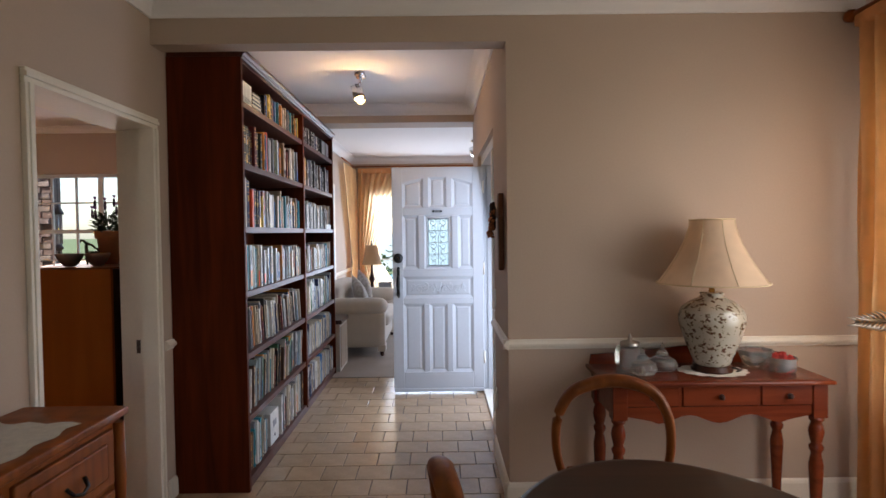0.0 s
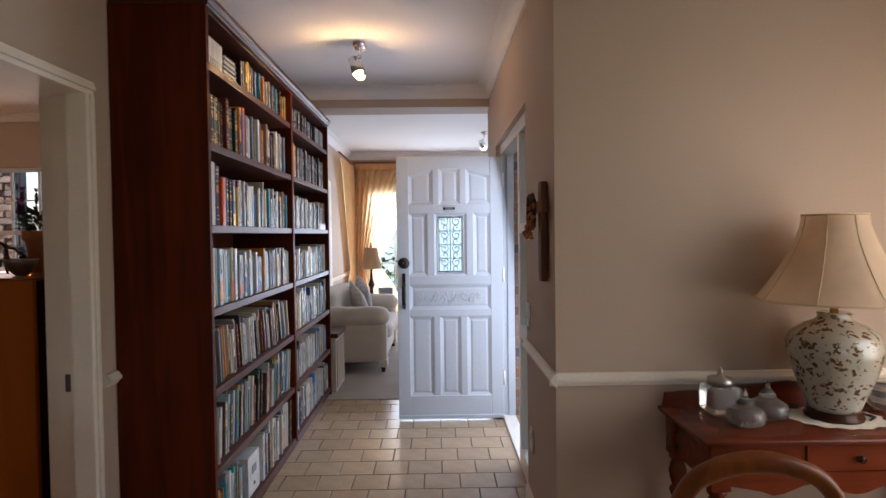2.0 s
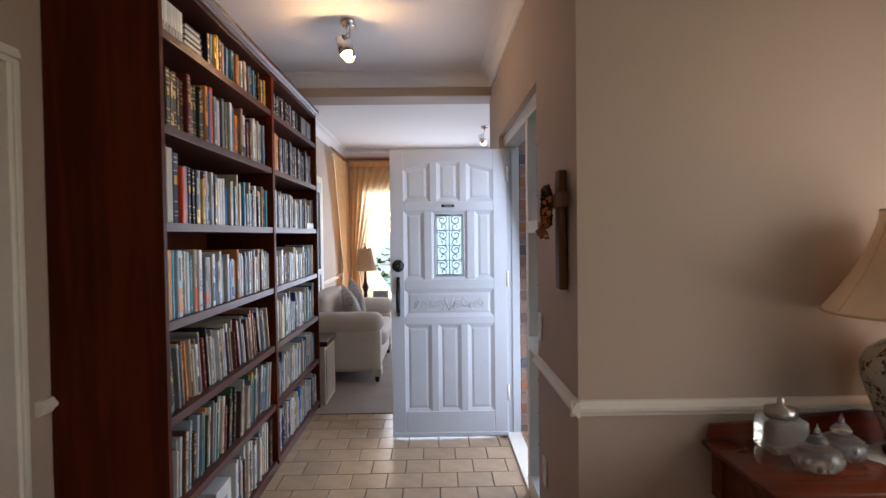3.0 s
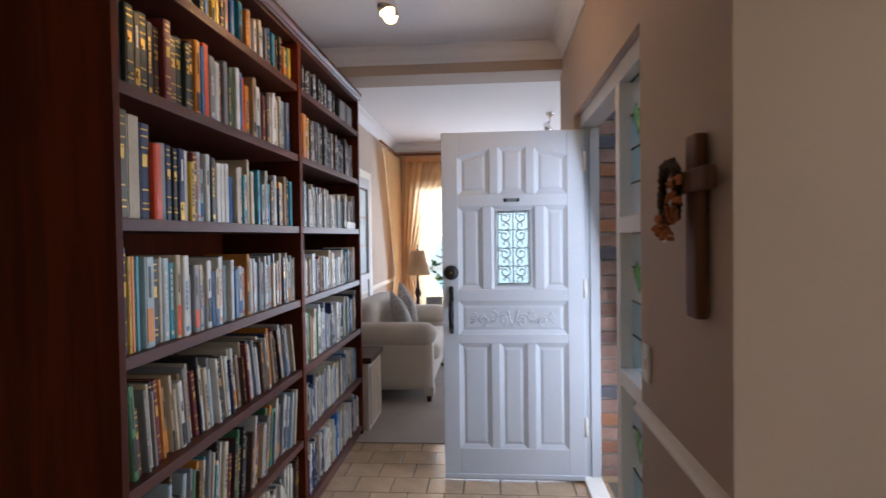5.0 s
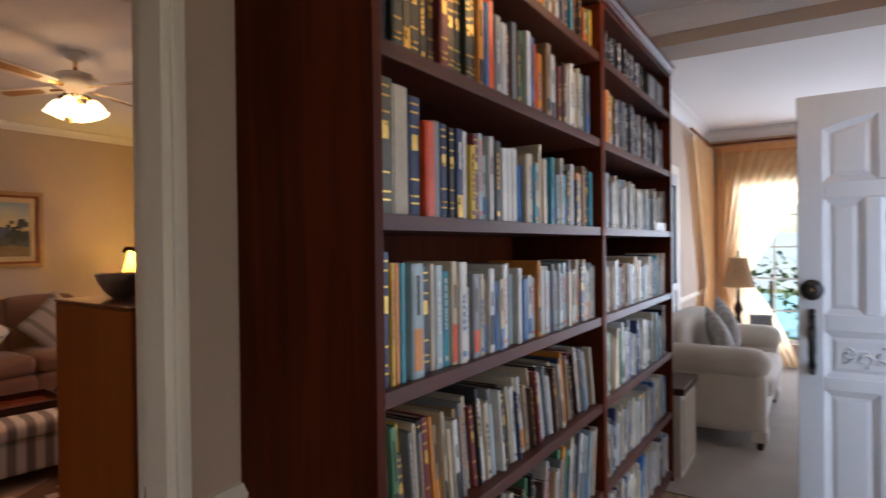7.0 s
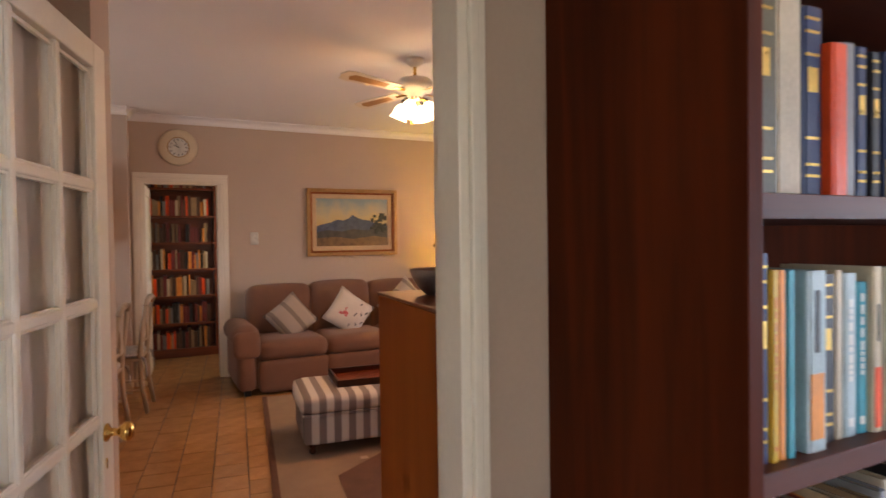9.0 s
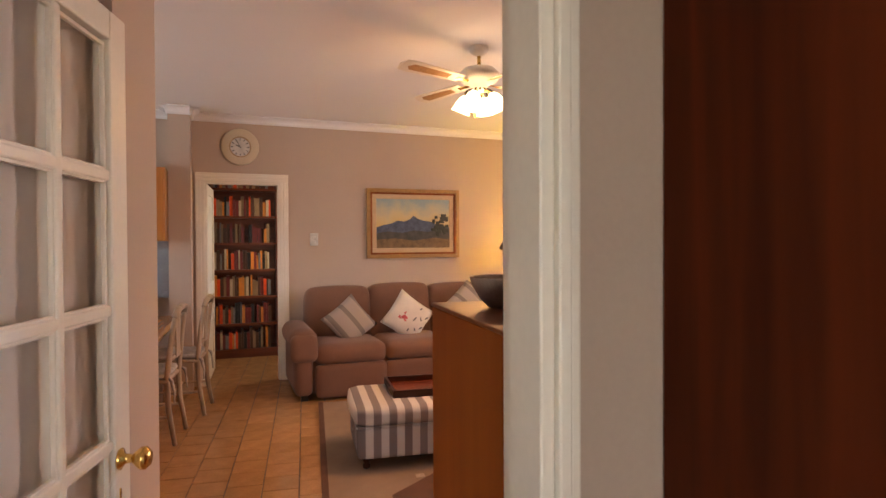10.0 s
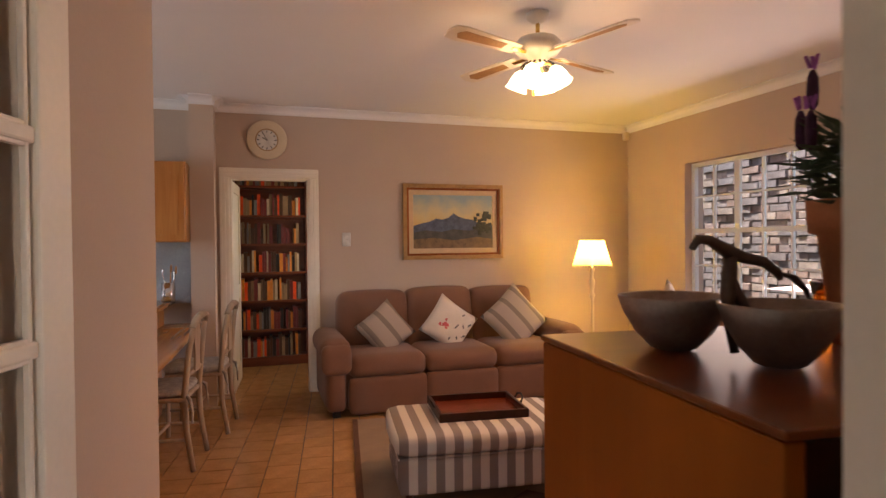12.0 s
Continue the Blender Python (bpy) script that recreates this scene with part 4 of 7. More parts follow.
# cross with a dried wreath
cross = thing("wall_cross", "dark wooden cross with a dried flower wreath on the wall", "cross", (HX - 0.003, 2.882, 1.235))
DRIFT = wood("aged_wood", (0.050, 0.018, 0.007), (0.20, 0.068, 0.020), 0.6, "z", 0.0)
part("upright", soft(0.030, 0.075, 0.425, 0.006, 3, at=(-0.016, 0, 0.2125)), DRIFT, cross)
part("crossbar", soft(0.026, 0.245, 0.052, 0.006, 3, at=(-0.028, -0.005, 0.318)), DRIFT, cross)
TWIG = mat("dried_vine", (0.07, 0.035, 0.018), 0.9, vary=0.4, scale=40, bump=0.5)
PETAL = mat("dried_petals", (0.42, 0.13, 0.045), 0.9, vary=0.5, scale=50, grain=200, bump=0.4)
wr = random.Random(3)
for k in range(7):
    ph, rr = wr.uniform(0, 6), wr.uniform(0.055, 0.072)
    part("vine_strand", tube([(-0.052 + 0.010 * math.sin(5 * a + ph), 0.085 + rr * math.cos(a) + 0.006 * math.sin(7 * a + ph), 0.300 + rr * 1.15 * math.sin(a)) for a in [2 * math.pi * i / 26 for i in range(26)]], 0.005, 5, None, True), TWIG, cross, "twisted brown vine strand")
for k in range(46):
    a = wr.uniform(2.6, 5.6)
    c = Vector((-0.062 + wr.uniform(-0.015, 0.012), 0.085 + 0.066 * math.cos(a) * wr.uniform(0.7, 1.3), 0.285 + 0.075 * math.sin(a) * wr.uniform(0.75, 1.35)))
    part("dried_flower", soft(wr.uniform(0.012, 0.022), wr.uniform(0.014, 0.028), 0.008, 0.004, 1, at=c, turn=pose(0, 0, 0, wr.uniform(0, 180), wr.uniform(0, 180), wr.uniform(0, 180))), PETAL, cross, "rust brown dried flower")
part("tag", boxes((-0.066, 0.075, 0.175, -0.064, 0.092, 0.205)), BOOKM["white"], cross)
sw = thing("light_switch", "white light switch plate on the hall wall", "light switch", (HX - 0.001, 3.38, 1.02))
part("plate", soft(0.010, 0.075, 0.120, 0.005, 2, at=(-0.005, 0, 0)), BOOKM["white"], sw)
part("rocker", soft(0.008, 0.024, 0.036, 0.003, 2, at=(-0.011, 0, 0)), BOOKM["white"], sw)
out = thing("wall_socket", "white power socket plate low on the hall wall", "socket", (HX - 0.001, 3.30, 0.40))
part("plate", soft(0.010, 0.075, 0.120, 0.005, 2, at=(-0.005, 0, 0)), BOOKM["white"], out)
part("rocker", soft(0.008, 0.024, 0.036, 0.003, 2, at=(-0.011, 0, 0.02)), BOOKM["white"], out)


def ceiling_spot(place, turn, lit, label):
    ob = thing("ceiling_spotlight", label, "spotlight", place, turn)
    part("base", lathe([(0.040, -0.030), (0.042, -0.004), (0.042, 0)], 20), CHROME, ob)
    part("arm", tube([(0, 0, -0.03), (0, 0, -0.085), (0.02, 0, -0.12)], 0.008, 8), CHROME, ob)
    hood = part("hood", lathe([(0.020, 0.055), (0.032, 0.050), (0.036, 0.0), (0.040, -0.055), (0.037, -0.055), (0.033, 0.0), (0.028, 0.045)], 20), CHROME, ob, "", pose(0.03, 0.0, -0.155, 0, 22, 0))
    part("bulb", lathe([(0.001, -0.088), (0.022, -0.082), (0.037, -0.056), (0.032, -0.022), (0.014, 0.02), (0.012, 0.045)], 16), lit, hood)
    return ob


BULB = glow("warm_bulb", (1.0, 0.66, 0.28), 6.0)
COLD = glow("cool_bulb", (0.85, 0.93, 1.0), 4.0)
spot = ceiling_spot((-0.55, 4.28, CEILZ), 160, BULB, "chrome ceiling spotlight with a lit warm bulb")
spot2 = ceiling_spot((-0.55, 4.28, CEILZ), 250, BULB, "chrome ceiling spotlight with a lit warm bulb")
tagged(spot2, "second chrome spotlight head turned aside from the same mount", "spotlight")
spot2.matrix_basis = pose(-0.55, 4.36, CEILZ, 0, 0, 250)
ceiling_spot((0.56, 7.75, CEILZ), 200, COLD, "chrome living room ceiling spotlight, switched on")

# ---- dining room ----
console = thing("console_table", "polished cherry console table with three drawers and turned legs", "console table", (0.82, 2.27, 0))
CW, CD = 1.05, 0.43
part("tabletop", soft(CW, CD, 0.024, 0.010, 3, at=(CW / 2, CD / 2, 0.738)), CHERRY, console)
part("upstand", prism([(0.02, 0), (CW - 0.02, 0), (CW - 0.03, 0.05), (CW * 0.75, 0.065), (CW * 0.5, 0.09), (CW * 0.25, 0.065), (0.03, 0.05)], 0.018, "y", at=(0, CD - 0.02, 0.748)), CHERRY, console)
apron = [(0.06, 0.61), (0.10, 0.585)] + [(0.10 + (CW - 0.2) * k / 24, 0.572 + 0.020 * math.cos(k / 24 * 6 * math.pi) * (1 if 3 < k < 21 else 0.5)) for k in range(1, 24)] + [(CW - 0.10, 0.585), (CW - 0.06, 0.61)]
part("apron", prism(apron, 0.018, "y", at=(0, 0.030, 0)), CHERRY, console)
part("frame", boxes((0.045, 0.030, 0.61, CW - 0.045, 0.05, 0.63), (0.045, CD - 0.05, 0.58, CW - 0.045, CD - 0.03, 0.727), (0.04, 0.05, 0.58, 0.06, CD - 0.05, 0.727), (CW - 0.06, 0.05, 0.58, CW - 0.04, CD - 0.05, 0.727),
     (0.335, 0.032, 0.63, 0.350, 0.06, 0.727), (0.70, 0.032, 0.63, 0.715, 0.06, 0.727)), CHERRY, console)
for a, b in ((0.085, 0.333), (0.352, 0.698), (0.717, CW - 0.085)):
    dr = part("drawer", boxes((a, 0.026, 0.633, b, 0.20, 0.724), bev=0.004), CHERRY, console)
    part("knob", lathe([(0.006, 0), (0.006, 0.008), (0.014, 0.015), (0.012, 0.024), (0.002, 0.028)], 12), DARKW, dr, "", pose((a + b) / 2, 0.026, 0.678, 90))
leg_profile = [(0.016, 0.0), (0.022, 0.02), (0.020, 0.06), (0.026, 0.20), (0.032, 0.34), (0.022, 0.40), (0.030, 0.415), (0.032, 0.43), (0.022, 0.445), (0.030, 0.475), (0.034, 0.50), (0.028, 0.53), (0.022, 0.545), (0.032, 0.555), (0.032, 0.57)]
for u, v in ((0.062, 0.055), (CW - 0.062, 0.055), (0.062, CD - 0.055), (CW - 0.062, CD - 0.055)):
    part("leg", box(lathe(leg_profile, 18, at=(u, v, 0)), u - 0.034, v - 0.034, 0.57, u + 0.034, v + 0.034, 0.727, 0.003), CHERRY, console)

lamp = thing("table_lamp", "floral porcelain table lamp with a ribbed ivory shade on the console", "table lamp", (1.40, 2.50, 0.750))
PORC = bpy.data.materials.new("floral_porcelain")
PORC.use_nodes = True
t = PORC.node_tree
b = t.nodes["Principled BSDF"]
co, vo, no, rp = (t.nodes.new(n) for n in ("ShaderNodeTexCoord", "ShaderNodeTexVoronoi", "ShaderNodeTexNoise", "ShaderNodeValToRGB"))
vo.inputs["Scale"].default_value, no.inputs["Scale"].default_value, no.inputs["Detail"].default_value = 30, 34, 3
mxv = t.nodes.new("ShaderNodeVectorMath")
mxv.operation = "MULTIPLY_ADD"
t.links.new(co.outputs["Object"], no.inputs["Vector"])
t.links.new(no.outputs["Color"], mxv.inputs[0])
mxv.inputs[1].default_value = (0.10, 0.10, 0.10)
t.links.new(co.outputs["Object"], mxv.inputs[2])
t.links.new(mxv.outputs[0], vo.inputs["Vector"])
e = rp.color_ramp.elements
e[0].position, e[0].color = 0.24, (0.10, 0.040, 0.026, 1)
e[1].position, e[1].color = 0.40, (0.42, 0.385, 0.32, 1)
n1 = rp.color_ramp.elements.new(0.36)
n1.color = (0.17, 0.15, 0.08, 1)
t.links.new(vo.outputs["Distance"], rp.inputs[0])
t.links.new(rp.outputs[0], b.inputs["Base Color"])
b.inputs["Roughness"].default_value, b.inputs["Coat Weight"].default_value = 0.15, 0.6
part("vase", lathe([(0.075, 0.030), (0.085, 0.040), (0.105, 0.09), (0.135, 0.17), (0.155, 0.235), (0.157, 0.275), (0.140, 0.315), (0.100, 0.345), (0.062, 0.362), (0.052, 0.375), (0.058, 0.385), (0.050, 0.39)], 36), PORC, lamp)
part("base", lathe([(0.095, 0), (0.098, 0.012), (0.085, 0.018), (0.090, 0.030), (0.070, 0.032)], 28), DARKW, lamp)
part("stem", lathe([(0.014, 0.385), (0.012, 0.44), (0.006, 0.46), (0.004, 0.72)], 12), BRASS, lamp)


def bell_shade(r0, r1, z0, z1, n=8, sag=0.25):
    """Panelled shade that flares out to its lower rim."""
    bm = bmesh.new()
    rings = []
    for k in range(10):
        s = k / 9
        r = r0 + (r1 - r0) * (1 - (1 - s) ** (1 + sag * 2))
        ring = []
        for i in range(n * 4):
            a = 2 * math.pi * i / (n * 4)
            f = 1 - 0.035 * abs(math.sin(a * n / 2)) * (1 - 0.5 * s)
            ring.append(bm.verts.new((r * f * math.cos(a), r * f * math.sin(a), z0 + (z1 - z0) * s)))
        rings.append(ring)
    m = n * 4
    for lo, hi in zip(rings, rings[1:]):
        for i in range(m):
            bm.faces.new((lo[i], lo[(i + 1) % m], hi[(i + 1) % m], hi[i])).smooth = True
    return bm


def rim(r, z, rad=0.004, n=48):
    return tube([(r * math.cos(2 * math.pi * i / n), r * math.sin(2 * math.pi * i / n), z) for i in range(n)], rad, 6, None, True)


sh = part("shade", bell_shade(0.262, 0.105, 0.435, 0.745, 8, 0.28), SHADE, lamp, "ribbed ivory fabric shade")
PIPING = mat("shade_piping", (0.62, 0.48, 0.30), 0.8, vary=0.1)
part("lower_rim", rim(0.258, 0.435), PIPING, sh)
part("upper_rim", rim(0.104, 0.745), PIPING, sh)
for k in range(8):
    a = 2 * math.pi * k / 8
    part("rib", tube([((0.262 + (0.105 - 0.262) * (1 - (1 - s / 9) ** 1.56)) * math.cos(a), (0.262 + (0.105 - 0.262) * (1 - (1 - s / 9) ** 1.56)) * math.sin(a), 0.435 + 0.31 * s / 9) for s in range(10)], 0.0022, 5), PIPING, sh)
part("cord", tube([(0.05, 0.02, 0.01), (0.12, 0.06, 0.004), (0.14, -0.02, 0.004), (0.09, -0.06, 0.004), (0.13, -0.02, 0.006), (0.10, 0.09, 0.004), (0.02, 0.19, 0.004)], 0.004, 6), BLACK, lamp)
doily = thing("doily", "white crocheted doily under the table lamp", "doily", (1.40, 2.49, 0.7505))
LACE = mat("lace", (0.66, 0.63, 0.56), 0.95, vary=0.15, scale=30, grain=200, bump=0.5)
bm = bmesh.new()
rows = []
for rr in (0.0, 0.05, 0.10, 0.14, 0.165):
    rows.append([bm.verts.new((rr * (1 + (0.05 * math.cos(14 * a) if rr > 0.12 else 0)) * math.cos(a), 0.8 * rr * (1 + (0.05 * math.cos(14 * a) if rr > 0.12 else 0)) * math.sin(a), 0.0012 + 0.0008 * math.sin(9 * a))) for a in [2 * math.pi * i / 56 for i in range(56)]])
for lo, hi in zip(rows, rows[1:]):
    for i in range(56):
        bm.faces.new((lo[i], lo[(i + 1) % 56], hi[(i + 1) % 56], hi[i]))
bmesh.ops.remove_doubles(bm, verts=bm.verts[:], dist=0.0005)
part("cloth", bm, LACE, doily)
SILVER = clear_glass("ribbed_glass", (0.80, 0.79, 0.76), 0.05, True)
SILVER.node_tree.nodes["Principled BSDF"].inputs["Transmission Weight"].default_value = 0.90
for (x, y), k, lab in (((1.03, 2.42), 1.0, "ribbed silvered glass jar with a finial lid"), ((1.155, 2.50), 1.05, "tall silvered glass jar with a pointed finial lid")):
    jar = thing("trinket_jar", lab, "jar", (x, y, 0.7505), group="trinket jars")
    part("jar_body", lathe([(0.030 * k, 0), (0.058 * k, 0.012), (0.068 * k, 0.035), (0.058 * k, 0.058), (0.030 * k, 0.074), (0.024 * k, 0.078)], 48, flute=0.03, flutes=16), SILVER, jar)
    part("lid", lathe([(0.028, 0.078 * k), (0.030, 0.084 * k), (0.016, 0.098 * k), (0.008, 0.104 * k), (0.010, 0.112 * k), (0.004, 0.122 * k), (0.001, 0.135 * k)], 20), SILVER, jar, "silver finial lid")
tall = thing("glass_jar", "square clear glass jar with a metal lid", "jar", (1.02, 2.58, 0.7505))
part("jar_body", soft(0.12, 0.12, 0.105, 0.016, 3, at=(0, 0, 0.053)), THICKG, tall)
part("lid", lathe([(0.042, 0.105), (0.048, 0.112), (0.048, 0.132), (0.012, 0.142), (0.010, 0.160), (0.003, 0.172)], 24), PEWTER, tall, "pewter knobbed lid")
bowl = thing("crystal_bowl", "cut crystal bowl with a scalloped rim", "bowl", (1.66, 2.58, 0.7505))
part("bowl", lathe([(0.045, 0), (0.055, 0.01), (0.075, 0.05), (0.085, 0.085), (0.078, 0.085), (0.066, 0.05), (0.045, 0.016), (0.001, 0.014)], 48, flute=0.06, flutes=8), THICKG, bowl)
pot = thing("potpourri_dish", "glass dish filled with red potpourri", "dish", (1.73, 2.46, 0.7505))
part("dish", lathe([(0.050, 0), (0.058, 0.005), (0.064, 0.070), (0.060, 0.070), (0.054, 0.010), (0.001, 0.008)], 28), THICKG, pot)
bm = bmesh.new()
pr = random.Random(5)
for k in range(70):
    a, q = pr.uniform(0, 6.28), 0.05 * math.sqrt(pr.random())
    soft(0.022, 0.018, 0.010, 0.004, 1, at=(q * math.cos(a), q * math.sin(a), pr.uniform(0.014, 0.082)), bm=bm, turn=pose(0, 0, 0, pr.uniform(0, 180), pr.uniform(0, 180), 0))
part("potpourri", bm, mat("red_petals", (0.42, 0.025, 0.02), 0.7, vary=0.5, scale=60), pot, "crumpled dark red petals")

table = thing("dining_table", "dark polished oval dining table on a turned pedestal", "dining table", (0.61, 0.74, 0))
bm = bmesh.new()
rings = []
for f, z in ((0.90, 0.728), (0.985, 0.730), (1.0, 0.738), (1.0, 0.750), (0.985, 0.758), (0.96, 0.760)):
    rings.append([bm.verts.new((0.45 * f * math.cos(2 * math.pi * i / 64), 0.64 * f * math.sin(2 * math.pi * i / 64), z)) for i in range(64)])
for lo, hi in zip(rings, rings[1:]):
    for i in range(64):
        bm.faces.new((lo[i], lo[(i + 1) % 64], hi[(i + 1) % 64], hi[i])).smooth = True
bm.faces.new(rings[0][::-1]), bm.faces.new(rings[-1])
part("tabletop", bm, DARKW, table)
part("pedestal", lathe([(0.06, 0.16), (0.09, 0.20), (0.06, 0.30), (0.045, 0.42), (0.08, 0.52), (0.06, 0.58), (0.10, 0.66), (0.16, 0.728)], 28), DARKW, table)
for k in range(4):
    a = math.pi / 4 + math.pi / 2 * k
    part("foot", tube([(0.05 * math.cos(a), 0.05 * math.sin(a), 0.24), (0.20 * math.cos(a), 0.20 * math.sin(a), 0.20), (0.34 * math.cos(a), 0.34 * math.sin(a), 0.08), (0.42 * math.cos(a), 0.42 * math.sin(a), 0.025)], [0.045, 0.04, 0.03, 0.025], 10), DARKW, table)


def balloon_chair(place, turn, label):
    """Balloon-back chair; its back stands at +y and it faces -y."""
    ob = thing("dining_chair", label, "chair", place, turn, "balloon back chairs")
    hoop = [(0.155, 0.20, 0.46), (0.170, 0.215, 0.56), (0.200, 0.23, 0.68), (0.195, 0.24, 0.79), (0.150, 0.25, 0.872), (0.075, 0.255, 0.908), (0.0, 0.257, 0.918)]
    hoop = hoop + [(-x, y, z) for x, y, z in hoop[-2::-1]]
    smooth = []
    for i in range(len(hoop) - 1):
        p0, p1, p2, p3 = (Vector(hoop[max(0, min(len(hoop) - 1, j))]) for j in (i - 1, i, i + 1, i + 2))
        for s in range(5):
            u = s / 5
            smooth.append(0.5 * (2 * p1 + (p2 - p0) * u + (2 * p0 - 5 * p1 + 4 * p2 - p3) * u * u + (3 * p1 - p0 - 3 * p2 + p3) * u ** 3))
    smooth.append(Vector(hoop[-1]))
    n = len(smooth)
    part("hoop_back", tube(smooth, [0.017 + 0.013 * math.sin(math.pi * i / (n - 1)) ** 3 for i in range(n)], 12, flat=0.8), HONEY, ob)
    part("back_slat", soft(0.335, 0.022, 0.06, 0.010, 3, at=(0, 0.222, 0.60)), HONEY, ob)
    part("seat_rail", soft(0.43, 0.41, 0.055, 0.02, 3, at=(0, 0, 0.425)), HONEY, ob)
    part("seat", soft(0.40, 0.38, 0.055, 0.025, 3, 0.15, at=(0, 0, 0.465)), CREAMF, ob)
    for sx in (-1, 1):
        part("leg", lathe([(0.014, 0), (0.018, 0.03), (0.022, 0.20), (0.018, 0.30), (0.026, 0.33), (0.024, 0.41)], 14, at=(sx * 0.18, -0.17, 0)), HONEY, ob)
        part("leg", tube([(sx * 0.165, 0.25, 0.0), (sx * 0.155, 0.215, 0.2), (sx * 0.155, 0.20, 0.47)], [0.014, 0.018, 0.02], 10), HONEY, ob)
    return ob


balloon_chair((0.66, 1.42, 0), 0, "honey wooden balloon back dining chair tucked at the table end")
balloon_chair((0.315, 0.93, 0), 98, "honey wooden balloon back dining chair at the table side")

board = thing("sideboard", "honey wooden sideboard with carved doors and iron drop handles", "sideboard", (LX + 0.006, 0.10, 0))
SW, SD = 1.60, 0.36
part("carcass", boxes((0, 0, 0.08, SD - 0.015, SW, 0.81), bev=0.004), HONEY, board)
part("top", soft(SD + 0.02, SW + 0.03, 0.035, 0.012, 3, at=(SD / 2 + 0.002, SW / 2, 0.83)), HONEY, board)
part("plinth", boxes((0, 0.01, 0, SD - 0.02, SW - 0.01, 0.08), bev=0.004), HONEY, board)
for k in range(3):
    y0 = 0.04 + k * 0.51
    dr = part("drawer", boxes((SD - 0.018, y0, 0.60, SD + 0.002, y0 + 0.47, 0.79), bev=0.006), HONEY, board)
    part("field", boxes((SD, y0 + 0.05, 0.635, SD + 0.010, y0 + 0.42, 0.755), bev=0.008), HONEY, dr)
    part("drop_handle", tube([(SD + 0.012, y0 + 0.19, 0.70), (SD + 0.03, y0 + 0.20, 0.675), (SD + 0.034, y0 + 0.235, 0.665), (SD + 0.03, y0 + 0.27, 0.675), (SD + 0.012, y0 + 0.28, 0.70)], 0.006, 8), BLACK, dr, "black iron drop handle")
    dd = part("door", boxes((SD - 0.018, y0, 0.10, SD + 0.002, y0 + 0.47, 0.58), bev=0.006), HONEY, board)
    part("field", boxes((SD, y0 + 0.07, 0.17, SD + 0.012, y0 + 0.40, 0.51), bev=0.010), HONEY, dd)
for y in (0.02, SW - 0.03):
    part("carved_post", lathe([(0.016, 0.09), (0.018, 0.3), (0.022, 0.45), (0.016, 0.5), (0.022, 0.6), (0.018, 0.8)], 14, at=(SD - 0.005, y, 0)), HONEY, board)
run2 = thing("table_runner", "white crocheted runner on the sideboard", "table runner", (LX + 0.19, 1.06, 0.8475))
bm = bmesh.new()
vs = [[bm.verts.new((-0.14 + 0.28 * j / 8 + (0.010 * math.sin(i * 1.3) if j in (0, 8) else 0), -0.45 + 0.9 * i / 30 + (0.012 * math.cos(j * 1.9) if i in (0, 30) else 0), 0.001 + 0.002 * abs(math.sin(i * 0.9 + j)))) for j in range(9)] for i in range(31)]
for i in range(30):
    for j in range(8):
        bm.faces.new((vs[i][j], vs[i][j + 1], vs[i + 1][j + 1], vs[i + 1][j])).smooth = True
part("cloth", bm, LACE, run2)


def drape(name, label, place, turn, width, z0, z1, material, folds=9, depth=0.035, tie=None, squeeze=0.35, lean=0.0):
    """A hanging curtain along local x; tie: height at which it is gathered towards x = 0."""
    ob = thing(name, label, "curtain", place, turn)
    bm = bmesh.new()
    cols, rowsn = folds * 8, 26
    grid = []
    for r in range(rowsn + 1):
        z = z1 + (z0 - z1) * r / rowsn
        if tie is None:
            k = 1.0 - 0.05 * math.sin(math.pi * r / rowsn)
        elif z >= tie:
            s = (z1 - z) / (z1 - tie)
            k = 1 - (1 - squeeze) * s ** 0.8
        else:
            s = (tie - z) / (tie - z0)
            k = squeeze + (0.62 - squeeze) * s ** 0.7
        line = []
        for c in range(cols + 1):
            u = c / cols
            ph = 2 * math.pi * folds * u
            line.append(bm.verts.new((width * k * u + lean * r / rowsn, depth * (0.7 + 0.3 * math.sin(3 * u + 2)) * (math.sin(ph + 0.5 * math.sin(z * 3)) + 0.3 * math.sin(2.3 * ph + z)), z)))
        grid.append(line)
    for r in range(rowsn):
        for c in range(cols):
            bm.faces.new((grid[r][c], grid[r][c + 1], grid[r + 1][c + 1], grid[r + 1][c])).smooth = True
    part("cloth", bm, material, ob)
    return ob


dc = drape("curtain", "peach gold curtain hanging to the dining room floor", (DX - 0.11, 2.62, 0), -93, 0.55, 0.02, 2.50, CURTAIND, 6, 0.035)
part("heading", soft(0.58, 0.05, 0.07, 0.02, 2, at=(0.27, 0, 2.50)), CURTAIND, dc)
rod = thing("curtain_rod", "dark wooden curtain rod with a ball finial", "curtain rod", (DX - 0.11, 0, 2.545))
part("pole", tube([(0, 0.3, 0), (0, 2.66, 0)], 0.016, 12), HONEY, rod)
part("finial", lathe([(0.001, -0.04), (0.026, -0.025), (0.034, 0), (0.026, 0.025), (0.012, 0.045)], 16), HONEY, rod, "", pose(0, 2.685, 0, 90))
part("bracket", boxes((0, 2.56, -0.015, 0.108, 2.58, 0.015), bev=0.003), HONEY, rod)
hb = thing("curtain_holdback", "antique silver leaf curtain holdback", "holdback", (DX - 0.002, 2.40, 1.00))
bm = tube([(0, 0, -0.02), (-0.05, -0.02, -0.02), (-0.12, -0.05, 0.0), (-0.20, -0.03, 0.012)], [0.012, 0.010, 0.010, 0.008], 8)
lathe([(0.001, 0.004), (0.030, 0.002), (0.034, 0.0)], 16, at=(0, 0, 0), bm=bm)
